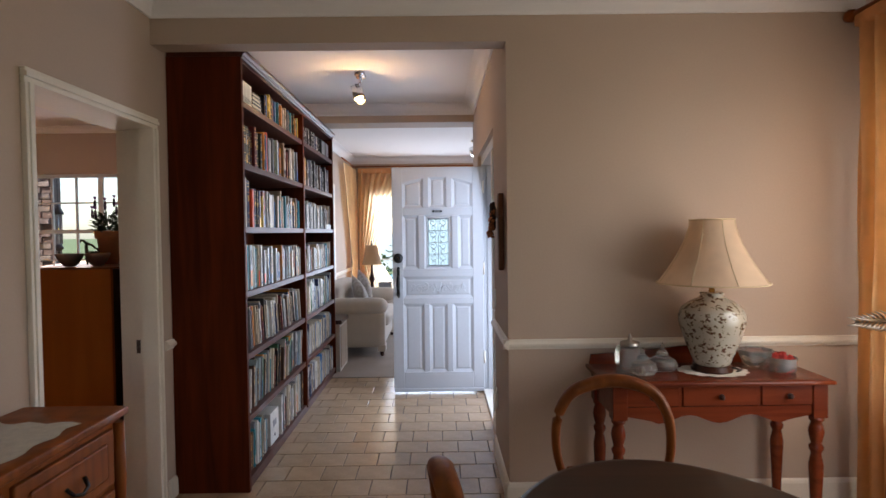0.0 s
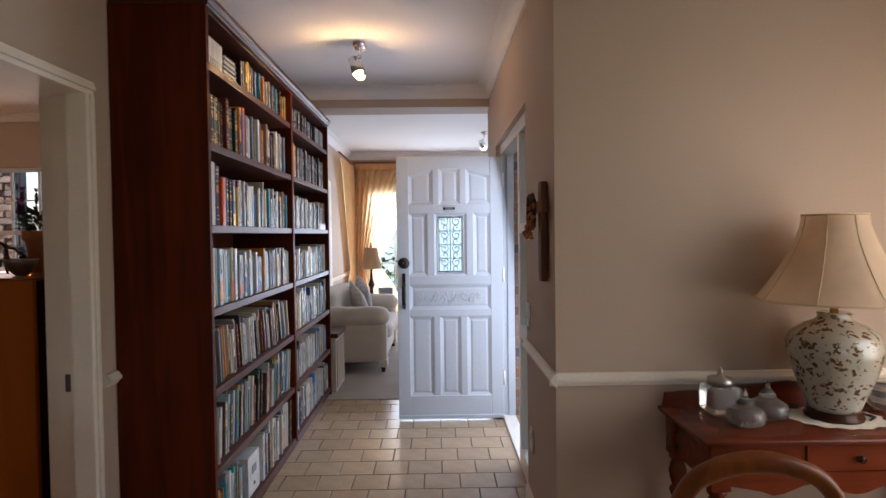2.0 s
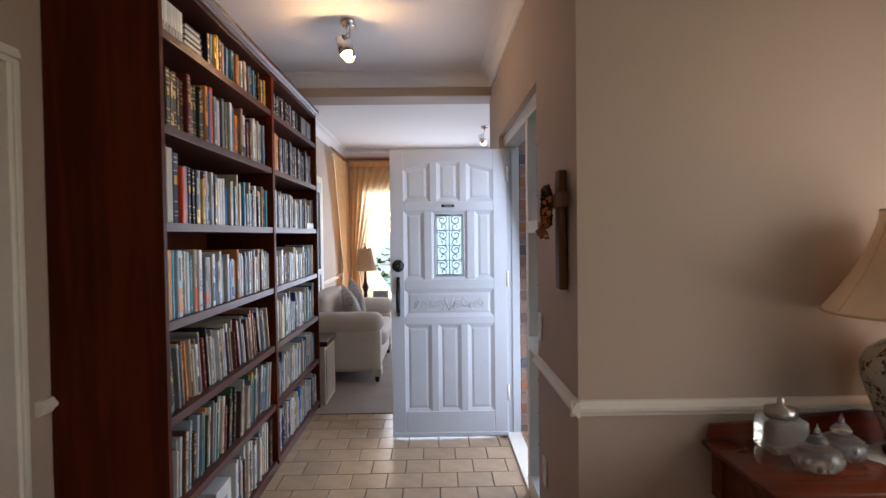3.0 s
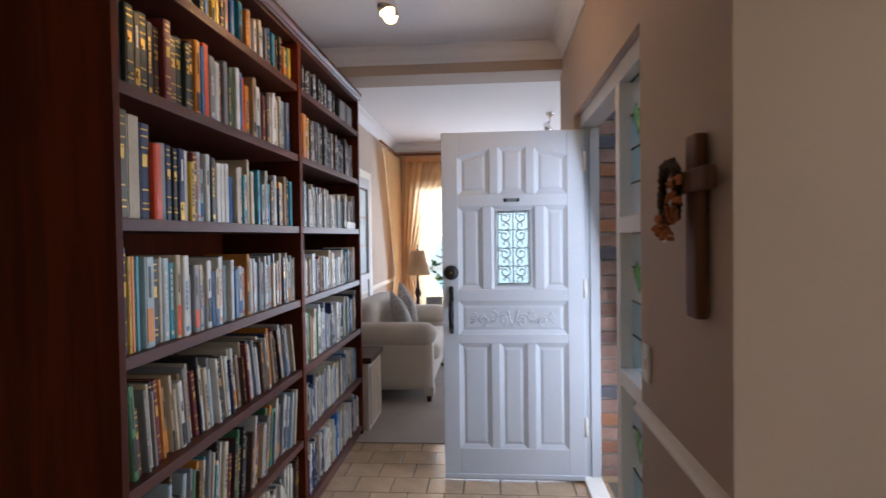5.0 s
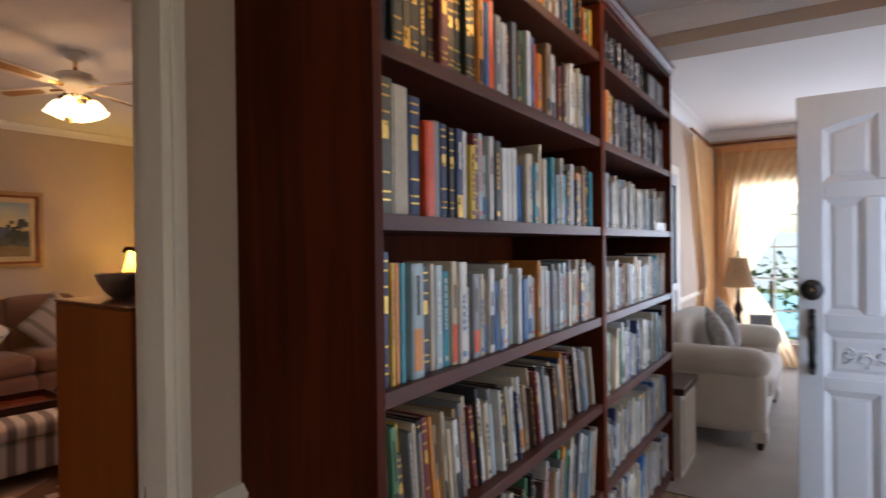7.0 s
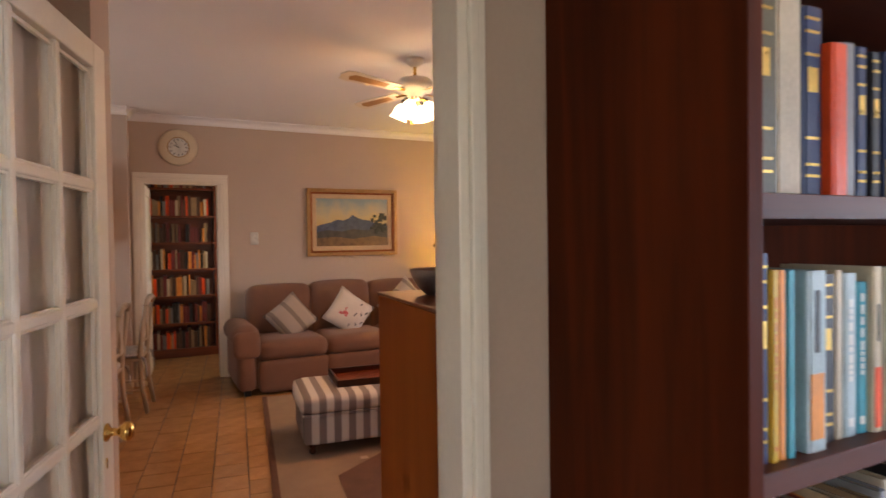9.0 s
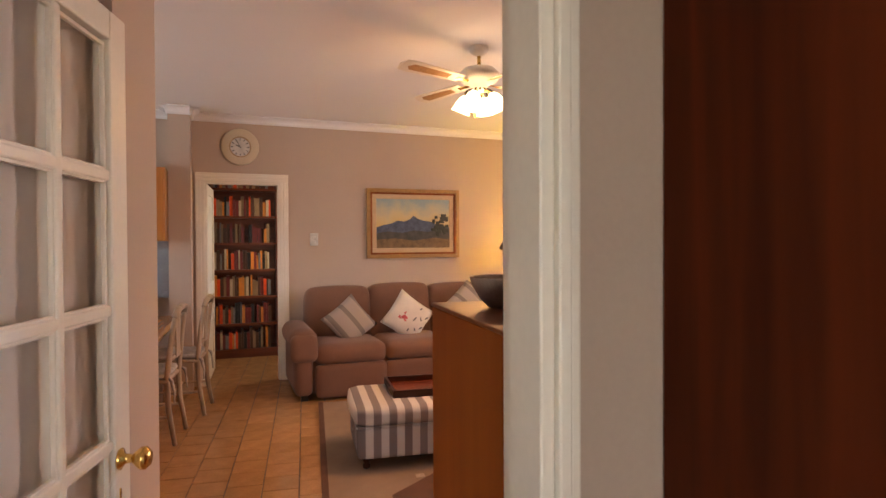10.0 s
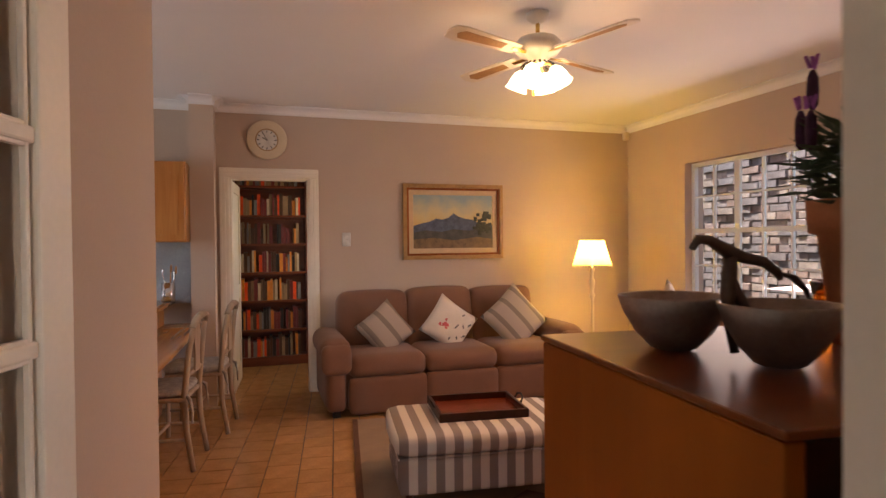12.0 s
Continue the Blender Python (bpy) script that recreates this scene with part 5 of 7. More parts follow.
for k in range(8):
    x, q = -0.14 - 0.022 * k, 0.050 - 0.0045 * k
    for sgn in (-1, 1):
        tube([(x, -0.045, 0.005), (x - 0.025, -0.052, 0.005 + sgn * q * 0.7), (x - 0.055, -0.048, 0.008 + sgn * q)], [0.007, 0.011, 0.003], 7, bm, flat=0.5)
tube([(-0.12, -0.045, 0.004), (-0.25, -0.048, 0.014), (-0.345, -0.046, 0.026)], [0.012, 0.012, 0.003], 8, bm, flat=0.6)
part("leaf_spray", bm, PEWTER, hb)

# ---- living room ----
WHITEW = mat("window_paint", (0.78, 0.78, 0.76), 0.4, vary=0.04, scale=6, bump=0.03)


def barred_window(name, label, place, turn, w, h, cols, rows, thick=(), deep=0.05):
    """A steel window along local x with glazing bars and one pane for each light."""
    ob = thing(name, label, "window", place, turn, kind="structure")
    part("window_frame", boxes((0, 0, 0, 0.04, deep, h), (w - 0.04, 0, 0, w, deep, h), (0.04, 0, 0, w - 0.04, deep, 0.04), (0.04, 0, h - 0.04, w - 0.04, deep, h), bev=0.003), WHITEW, ob)
    for c in range(1, cols):
        t = 0.030 if c in thick else 0.010
        x = w * c / cols
        part("glazing_bar", boxes((x - t, 0.008, 0.04, x + t, deep - 0.012, h - 0.04), bev=0.002), WHITEW, ob)
    for r in range(1, rows):
        z = h * r / rows
        t = 0.022 if -r in thick else 0.009
        part("glazing_bar", boxes((0.04, 0.012, z - t, w - 0.04, deep - 0.016, z + t), bev=0.002), WHITEW, ob)
    for c in range(cols):
        for r in range(rows):
            g = part("pane", boxes((w * c / cols + 0.012, deep * 0.45, h * r / rows + 0.012, w * (c + 1) / cols - 0.012, deep * 0.45 + 0.004, h * (r + 1) / rows - 0.012)), GLASS, ob)
            g.visible_shadow = False
    return ob


barred_window("window_living", "white cottage pane window behind sheer curtains", (-1.10, LY + 0.06, 0.27), 0, 2.35, 1.82, 6, 5, (2, 4))
# side window is assumed, placed out of view for the added daylight
barred_window("window_living_side_unseen", "assumed cottage pane side window of the living room, out of view", (LR + 0.06, 8.7, 0.8), -90, 2.2, 1.4, 6, 4, (2, 4))
barred_window("window_dining", "white cottage pane dining room window", (DX + 0.06, 2.5, 0.6), -90, 2.0, 1.65, 6, 5, (2, 4))
# assumed window out of view, gives the dining room fill an opening
barred_window("window_dining_back_unseen", "assumed cottage pane back window of the dining room, out of view", (1.6, BACK - 0.06, 0.8), 180, 2.4, 1.4, 6, 4, (2, 4))
# assumed opening for the kitchen fill, never in view
barred_window("window_kitchen_unseen", "assumed cottage pane kitchen window, out of view", (-4.1, -1.56, 1.0), 180, 2.2, 1.2, 6, 3, (2, 4))

drape("curtain", "gold sheer curtain tied back at the corner on the side wall", (LX + 0.10, LY - 0.10, 0), -90, 1.15, 0.03, 2.50, CURTAIN, 9, 0.035, 0.98, 0.30)
c1 = drape("curtain", "gold sheer curtain swept to the side of the living room window", (-1.28, LY - 0.12, 0), 0, 1.35, 0.03, 2.50, CURTAIN, 12, 0.035, 0.98, 0.22)
c2 = drape("curtain", "gold sheer curtain on the far side of the living room window", (1.55, LY - 0.12, 0), 180, 1.35, 0.03, 2.50, CURTAIN, 12, 0.035, 0.98, 0.22)
for c in (c1, c2):
    part("heading", soft(1.36, 0.06, 0.09, 0.02, 2, at=(0.68, 0, 2.49)), CURTAIND, c, "gathered gold heading band")
for name, pts, lab in (("curtain_rod", [(LX + 0.10, 8.2, 2.55), (LX + 0.10, LY - 0.08, 2.55)], "slim gilt curtain rod on the side wall"), ("curtain_rod", [(LX + 0.05, LY - 0.12, 2.56), (1.9, LY - 0.12, 2.56)], "slim gilt curtain rod over the window")):
    rd = thing(name, lab, "curtain rod")
    part("pole", tube(pts, 0.013, 10), HONEY, rd)
    part("bracket", boxes((pts[1][0] - 0.012, pts[1][1] - 0.06, 2.54, pts[1][0] + 0.012, pts[1][1] + 0.10, 2.565)), BRASS, rd)

sofa2 = thing("armchair", "cream upholstered roll arm loveseat with a loose seat cushion", "sofa", (LX + 0.06, 6.43, 0))
LD, LW = 0.80, 1.55
part("frame", soft(LD - 0.06, LW - 0.10, 0.22, 0.03, 3, at=(LD / 2, LW / 2, 0.21)), CREAMF, sofa2)
part("seat_cushion", soft(0.64, LW - 0.42, 0.16, 0.05, 4, 0.08, at=(0.50, LW / 2, 0.40)), CREAMF, sofa2)
part("backrest", soft(0.24, LW - 0.30, 0.52, 0.08, 4, 0.06, at=(0.15, LW / 2, 0.58)), CREAMF, sofa2)
for y in (0.11, LW - 0.11):
    part("arm_panel", soft(LD - 0.06, 0.17, 0.42, 0.03, 3, at=(LD / 2 + 0.02, y, 0.32)), CREAMF, sofa2)
    part("arm_roll", soft(LD, 0.235, 0.20, 0.095, 5, 0.02, at=(LD / 2 + 0.01, y, 0.585)), CREAMF, sofa2)
for x in (0.07, LD - 0.05):
    for y in (0.07, LW - 0.07):
        part("leg", lathe([(0.016, 0), (0.022, 0.02), (0.028, 0.11)], 12, at=(x, y, 0)), DARKW, sofa2)
for y in (0.03, LW - 0.19):
    part("skirt", boxes((LD - 0.10, y, 0.06, LD - 0.005, y + 0.16, 0.14), bev=0.008), CREAMF, sofa2)


def pillow(bm, s, thick):
    """A stuffed square with pointed corners, standing on a corner turn is given by its pose."""
    n = 12
    for side in (1, -1):
        g = []
        for i in range(n + 1):
            row = []
            for j in range(n + 1):
                u, v = 2 * i / n - 1, 2 * j / n - 1
                k = (1 - u ** 2) * (1 - v ** 2)
                pinch = 1 - 0.07 * (1 - (u * v) ** 2) * max(abs(u), abs(v)) ** 4
                row.append(bm.verts.new((side * thick / 2 * k ** 0.45 + side * 0.0012, u * s / 2 * pinch, v * s / 2 * pinch)))
            g.append(row)
        for i in range(n):
            for j in range(n):
                bm.faces.new((g[i][j], g[i + 1][j], g[i + 1][j + 1], g[i][j + 1])).smooth = True
    bmesh.ops.remove_doubles(bm, verts=bm.verts[:], dist=0.003)
    return bm


def striped(name, base, line, axis, period, duty=0.5, thin=False):
    """Woven stripes across one axis."""
    m, t, b = nodes_of(name)
    new_node, link = t.nodes.new, t.links.new
    co, sep = new_node("ShaderNodeTexCoord"), new_node("ShaderNodeSeparateXYZ")
    link(co.outputs["Object"], sep.inputs[0])
    div, fr_, cmp_, mix = new_node("ShaderNodeMath"), new_node("ShaderNodeMath"), new_node("ShaderNodeMath"), new_node("ShaderNodeMix")
    div.operation, div.inputs[1].default_value = "DIVIDE", period
    fr_.operation = "FRACT"
    cmp_.operation, cmp_.inputs[1].default_value = "LESS_THAN", duty
    link(sep.outputs["XYZ".index(axis)], div.inputs[0]), link(div.outputs[0], fr_.inputs[0]), link(fr_.outputs[0], cmp_.inputs[0])
    n = new_node("ShaderNodeTexNoise")
    n.inputs["Scale"].default_value = 160
    link(co.outputs["Object"], n.inputs["Vector"])
    mix.data_type = "RGBA"
    mix.inputs["A"].default_value, mix.inputs["B"].default_value = (*base, 1), (*line, 1)
    link(cmp_.outputs[0], mix.inputs["Factor"])
    link(mix.outputs["Result"], b.inputs["Base Color"])
    b.inputs["Roughness"].default_value = 0.92
    bp = new_node("ShaderNodeBump")
    bp.inputs["Strength"].default_value, bp.inputs["Distance"].default_value = 0.3, 0.002
    link(n.outputs[0], bp.inputs["Height"]), link(bp.outputs[0], b.inputs["Normal"])
    return m


PATT = mat("grey_damask", (0.40, 0.37, 0.34), 0.9, vary=0.4, scale=26, grain=160, bump=0.3)
for y, z, tilt, lab in ((7.22, 0.66, -18, "grey patterned scatter cushion on the loveseat"), (7.62, 0.70, -12, "grey patterned scatter cushion leaning on another")):
    cu = thing("cushion", lab, "cushion", (LX + 0.50, y - 0.20, z), 0, "loveseat cushions")
    part("cover", pillow(bmesh.new(), 0.42, 0.15), PATT, cu, "", pose(0, 0, 0, 25, tilt, 20))
# low unit at the end of the bookcase
unit = thing("storage_box", "low cream storage box with a dark lid beside the bookcase", "storage box", (LX + 0.03, 5.72, 0))
part("body", boxes((0, 0, 0, 0.42, 0.46, 0.50), bev=0.006), CREAMF, unit)
part("lid", boxes((-0.01, -0.01, 0.502, 0.44, 0.47, 0.545), bev=0.006), DARKW, unit, "dark wooden lid")
part("front_board", boxes((0.421, 0.03, 0.04, 0.428, 0.43, 0.47), bev=0.003), LIMED, unit)
# side table with lamp and photograph
st = thing("side_table", "round dark wooden side table in the window corner", "side table", (-0.95, 8.55, 0))
part("tabletop", lathe([(0.25, 0.52), (0.27, 0.53), (0.27, 0.55), (0.26, 0.555)], 32), DARKW, st)
part("column", lathe([(0.05, 0.12), (0.03, 0.2), (0.035, 0.4), (0.06, 0.52)], 16), DARKW, st)
for k in range(3):
    a = 2.1 * k
    part("foot", tube([(0.03 * math.cos(a), 0.03 * math.sin(a), 0.16), (0.15 * math.cos(a), 0.15 * math.sin(a), 0.10), (0.25 * math.cos(a), 0.25 * math.sin(a), 0.02)], 0.018, 8), DARKW, st)
l2 = thing("table_lamp", "table lamp with a tan fabric shade on the side table", "table lamp", (-0.96, 8.50, 0.556))
part("base", lathe([(0.07, 0), (0.075, 0.015), (0.03, 0.04), (0.022, 0.14), (0.045, 0.20), (0.02, 0.28), (0.012, 0.42)], 20), DARKW, l2)
part("shade", bell_shade(0.150, 0.085, 0.42, 0.71, 6, 0.05), cloth_through("tan_shade", (0.45, 0.28, 0.15), 0.3), l2)
part("finial", lathe([(0.006, 0.70), (0.014, 0.725), (0.006, 0.745), (0.010, 0.765), (0.001, 0.79)], 12), BLACK, l2)
part("cord", tube([(-0.05, 0.0, 0.05), (0.10, 0.08, 0.01), (0.12, 0.12, 0.006)], 0.004, 6), BLACK, l2)
ph = thing("photo_frame", "small framed photograph standing on the side table", "photo frame", (-0.76, 8.45, 0.557), 8)
part("frame", boxes((-0.10, -0.008, 0, 0.10, 0.010, 0.018), (-0.10, -0.008, 0.142, 0.10, 0.010, 0.16), (-0.10, -0.008, 0.018, -0.082, 0.010, 0.142), (0.082, -0.008, 0.018, 0.10, 0.010, 0.142), bev=0.002), PEWTER, ph)
part("picture", boxes((-0.082, 0.0, 0.018, 0.082, 0.006, 0.142)), BOOKM["grey"], ph)
rug0 = thing("rug", "dark red patterned rug edge on the living room carpet", "rug", (0.35, 7.55, 0.0065))
part("pile", boxes((-0.62, -0.80, 0, 0.9, 0.80, 0.010), bev=0.003), mat("red_rug", (0.20, 0.035, 0.035), 0.95, vary=0.5, scale=14, grain=180, bump=0.5), rug0)
# side wall: glazed door, framed picture
pc = thing("wall_picture", "framed picture in dark tones on the living room wall", "picture", (LX + 0.002, 6.30, 1.25))
part("frame", boxes((0, -0.30, -0.40, 0.025, 0.30, -0.35), (0, -0.30, 0.35, 0.025, 0.30, 0.40), (0, -0.30, -0.35, 0.025, -0.25, 0.35), (0, 0.25, -0.35, 0.025, 0.30, 0.35), bev=0.004), DARKW, pc)
part("canvas", boxes((0, -0.25, -0.35, 0.012, 0.25, 0.35)), mat("sepia_canvas", (0.36, 0.30, 0.24), 0.6, vary=0.5, scale=5, grain=30), pc)
gd = thing("door_living", "white glazed door on the living room side wall", "door", (LX + 0.004, 7.0, 0), kind="structure")
for a in (0.0, 0.76):
    part("stile", boxes((0, a, 0, 0.035, a + 0.10, 2.05), bev=0.004), DOORW, gd)
for z0, z1 in ((0, 0.22), (0.98, 1.05), (1.95, 2.05)):
    part("rail", boxes((0, 0.10, z0, 0.035, 0.76, z1), bev=0.004), DOORW, gd)
for k in range(2):
    for j in range(3):
        part("pane", boxes((0.004, 0.115 + 0.33 * k, 1.06 + 0.298 * j, 0.010, 0.415 + 0.33 * k, 1.335 + 0.298 * j)), BOOKM["pale_blue"], gd)
part("panel", boxes((0, 0.10, 0.22, 0.02, 0.76, 0.98), bev=0.006), DOORW, gd)
part("door_frame", boxes((0, -0.09, 0, 0.03, -0.005, 2.14), (0, 0.865, 0, 0.03, 0.95, 2.14), (0, -0.005, 2.055, 0.03, 0.865, 2.14), bev=0.004), TRIM, gd)

# ---- family room ----
gl = thing("door_family", "white glazed french door standing open with a brass knob", "door", (LX - 0.222, 1.870, 0), 180 - 14.2, kind="structure")
GW, GH, GT = 0.838, 1.982, 0.042     # width along local x from the hinge, seen face looks to local -y
cols, rows_, st_, bot = 3, 5, 0.085, 0.320
part("stile", boxes((0, -GT, 0.01, st_, 0, GH), bev=0.004), TRIM, gl)
part("stile", boxes((GW - st_, -GT, 0.01, GW, 0, GH), bev=0.004), TRIM, gl)
part("bottom_rail", boxes((st_, -GT, 0.01, GW - st_, 0, bot), bev=0.004), TRIM, gl)
part("top_rail", boxes((st_, -GT, GH - 0.07, GW - st_, 0, GH), bev=0.004), TRIM, gl)
pw, phh = (GW - 2 * st_) / cols, (GH - 0.07 - bot) / rows_
for c in range(1, cols):
    part("glazing_bar", boxes((st_ + pw * c - 0.013, -GT + 0.003, bot, st_ + pw * c + 0.013, -0.003, GH - 0.07), bev=0.005), TRIM, gl)
for r in range(1, rows_):
    part("glazing_bar", boxes((st_, -GT + 0.004, bot + phh * r - 0.013, GW - st_, -0.004, bot + phh * r + 0.013), bev=0.005), TRIM, gl)
FROST = clear_glass("obscure_glass", (0.97, 0.95, 0.92), 0.28)
for c in range(cols):
    for r in range(rows_):
        part("pane", boxes((st_ + pw * c + 0.008, -GT / 2 - 0.002, bot + phh * r + 0.008, st_ + pw * (c + 1) - 0.008, -GT / 2 + 0.002, bot + phh * (r + 1) - 0.008)), FROST, gl).visible_shadow = False
        x0, x1, z0, z1 = st_ + pw * c + 0.010, st_ + pw * (c + 1) - 0.010, bot + phh * r + 0.010, bot + phh * (r + 1) - 0.010
        part("bead", boxes((x0, -GT + 0.008, z0, x0 + 0.009, -GT / 2 - 0.003, z1), (x1 - 0.009, -GT + 0.008, z0, x1, -GT / 2 - 0.003, z1), (x0 + 0.009, -GT + 0.008, z0, x1 - 0.009, -GT / 2 - 0.003, z0 + 0.009), (x0 + 0.009, -GT + 0.008, z1 - 0.009, x1 - 0.009, -GT / 2 - 0.003, z1), bev=0.002), TRIM, gl)
NET = cloth_through("net_curtain", (0.82, 0.73, 0.64), 0.3)
bm = bmesh.new()
g = [[bm.verts.new((st_ * 0.7 + (GW - 1.4 * st_) * c / 60, 0.010 + 0.006 * math.sin(c * 1.1), z)) for c in range(61)] for z in (0.28, 0.8, 1.4, 1.95)]
for r in range(3):
    for c in range(60):
        bm.faces.new((g[r][c], g[r][c + 1], g[r + 1][c + 1], g[r + 1][c])).smooth = True
part("net_curtain", bm, NET, gl, "gathered cream net behind the panes")
KZ = 0.915
kn = part("door_knob", lathe([(0.024, 0), (0.026, 0.004), (0.012, 0.012), (0.010, 0.030), (0.018, 0.038), (0.027, 0.050), (0.027, 0.060), (0.018, 0.070), (0.001, 0.073)], 24), BRASS, gl, "polished brass knob", pose(GW - 0.062, -GT, KZ, 90))
part("escutcheon", soft(0.020, 0.005, 0.042, 0.009, 2, at=(GW - 0.062, -GT - 0.001, KZ - 0.085)), BRASS, gl)

cab = thing("cabinet", "orange stained wooden cabinet with a polished top beside the doorway", "cabinet", (-2.193, 2.827, 0), -5)
part("end_panel", boxes((0.006, 0, 0, 0.485, 0.022, 1.272), bev=0.003), ORANGEW, cab)
part("back_panel", boxes((0.468, 0.022, 0.02, 0.483, 0.93, 1.270)), DARKW, cab)
part("front", boxes((0.006, 0.022, 0.02, 0.026, 0.93, 1.272), bev=0.003), ORANGEW, cab)
part("end_panel", boxes((0.006, 0.93, 0, 0.485, 0.952, 1.272), bev=0.003), ORANGEW, cab)
ORANGET = wood("orange_pine_top", (0.13, 0.028, 0.005), (0.20, 0.052, 0.009), 0.30, "y", 0.15, 0.5, 0.25)
part("top", boxes((0, -0.002, 1.273, 0.490, 0.956, 1.282), bev=0.003), ORANGET, cab)
for k in range(2):
    dd = part("door", boxes((-0.014, 0.03 + 0.455 * k, 0.06, 0.004, 0.48 + 0.455 * k, 1.22), bev=0.004), ORANGEW, cab)
    part("handle", lathe([(0.008, 0), (0.014, 0.014), (0.002, 0.022)], 12), BRASS, dd, "", pose(-0.014, 0.44 + 0.09 * k, 0.75, 0, -90))

bw = thing("double_bowl", "dark metal double bowl standing on the orange cabinet", "bowl", (-1.950, 2.950, 1.283))
GUN = mat("gunmetal", (0.36, 0.31, 0.28), 0.42, metal=0.8, vary=0.25, scale=24, grain=160, bump=0.06)
prof = [(0.040, 0.0), (0.052, 0.003), (0.085, 0.030), (0.112, 0.066), (0.126, 0.096), (0.124, 0.100), (0.118, 0.097), (0.104, 0.066), (0.078, 0.032), (0.04, 0.012), (0.001, 0.010)]
for dx, dy, k in ((-0.068, -0.016, 0.57), (0.064, 0.024, 0.53)):
    part("bowl", lathe([(r * k, z * 0.72) for r, z in prof], 40, at=(dx, dy, 0)), GUN, bw)
sc = thing("bronze_sculpture", "weathered bronze branch shaped sculpture resting in the bowl", "sculpture", (-1.93, 2.96, 1.290))
bm = tube([(0.004, -0.012, 0.002), (-0.002, -0.016, 0.040), (0.004, -0.022, 0.070), (0.0, -0.016, 0.098), (0.0, -0.014, 0.122)], [0.0055, 0.006, 0.0085, 0.0095, 0.008], 12)
tube([(-0.006, 0.034, 0.002), (-0.004, 0.022, 0.032), (0.002, 0.004, 0.056), (0.0, -0.014, 0.088)], [0.005, 0.0055, 0.007, 0.008], 10, bm)
tube([(0.0, -0.070, 0.128), (0.0, -0.062, 0.139), (0.0, -0.046, 0.138), (0.0, -0.018, 0.124), (0.002, 0.004, 0.116), (0.004, 0.032, 0.111), (0.005, 0.052, 0.098), (0.005, 0.058, 0.088)], [0.004, 0.006, 0.006, 0.009, 0.007, 0.0065, 0.006, 0.003], 12, bm)
tube([(0.004, 0.050, 0.098), (0.004, 0.078, 0.091), (0.004, 0.100, 0.074), (0.004, 0.106, 0.060)], [0.004, 0.008, 0.006, 0.002], 10, bm, flat=0.4)
tube([(0.0, -0.017, 0.118), (0.0, -0.020, 0.132)], [0.007, 0.006], 10, bm)
part("casting", bm, BRONZE, sc)

plant = thing("lavender_plant", "flowering lavender in a terracotta pot on the cabinet", "potted plant", (-1.945, 3.20, 1.283))
part("pot", lathe([(0.046, 0), (0.064, 0.150), (0.075, 0.153), (0.078, 0.198), (0.070, 0.198), (0.058, 0.155), (0.001, 0.150)], 32), TERRA, plant)
LEAFM = mat("lavender_leaf", (0.075, 0.11, 0.060), 0.8, vary=0.35, scale=30, bump=0.1)
FLOWER = mat("lavender_head", (0.060, 0.022, 0.060), 0.85, vary=0.4, scale=60, bump=0.3)
WING = mat("lavender_petal", (0.34, 0.10, 0.42), 0.7, vary=0.3, scale=40)
lr = random.Random(11)
bm = bmesh.new()
for k in range(330):
    a, ln, up = lr.uniform(0, 6.28), lr.uniform(0.03, 0.085), lr.uniform(-0.2, 1.2)
    z = lr.uniform(0.185, 0.285)
    q = 0.058 * math.sqrt(lr.random()) * (1 - max(0, z - 0.23) * 4)
    p = Vector((q * math.cos(a), q * math.sin(a), z))
    d = Vector((math.cos(a) * 0.9, math.sin(a) * 0.9, up)).normalized()
    s = d.cross(Vector((0, 0, 1))).normalized() * 0.0055
    v = [bm.verts.new(c) for c in (p, p + d * ln * 0.5 + s, p + d * ln + Vector((0, 0, -0.01)), p + d * ln * 0.5 - s)]
    bm.faces.new(v)
part("foliage", bm, LEAFM, plant, "narrow grey green lavender leaves")["kind"] = "stuff"
for k, (dx, dy, h) in enumerate(((-0.055, -0.040, 0.385), (-0.070, -0.045, 0.330), (-0.045, -0.055, 0.325), (-0.01, -0.012, 0.38), (0.04, 0.02, 0.35), (0.015, 0.04, 0.40))):
    top = Vector((dx, dy, h))
    part("stem", tube([(dx * 0.3, dy * 0.3, 0.19), (dx * 0.8, dy * 0.8, h - 0.12), top + Vector((0, 0, -0.07))], 0.0022, 5), LEAFM, plant)
    hd2 = part("flower_head", lathe([(0.003, -0.056), (0.0068, -0.050), (0.008, -0.03), (0.007, -0.010), (0.003, 0.0)], 10, at=top), FLOWER, plant)
    bm = bmesh.new()
    for j in range(3):
        a = j * 2.1 + k
        soft(0.006, 0.003, 0.020, 0.0015, 1, at=top + Vector((0.006 * math.cos(a), 0.006 * math.sin(a), 0.012)), bm=bm, turn=pose(0, 0, 0, 18 * math.sin(a), 18 * math.cos(a), 40 * j))
    part("petal_tuft", bm, WING, hd2, "purple petal tuft")
candle = thing("candle_glass", "small amber glass candle holder, lit, on the cabinet", "candle", (-2.09, 3.32, 1.283))
part("glass", lathe([(0.030, 0), (0.036, 0.05), (0.042, 0.075), (0.039, 0.075), (0.033, 0.05), (0.026, 0.006), (0.001, 0.005)], 20), clear_glass("amber_glass", (1.0, 0.55, 0.15), 0.05, True), candle)
part("flame", lathe([(0.001, 0.030), (0.006, 0.038), (0.004, 0.050), (0.0005, 0.060)], 10), glow("flame", (1.0, 0.45, 0.10), 12), candle)
basket = thing("wire_basket", "dark wire handled basket behind the bowls", "basket", (-2.02, 3.46, 1.283))
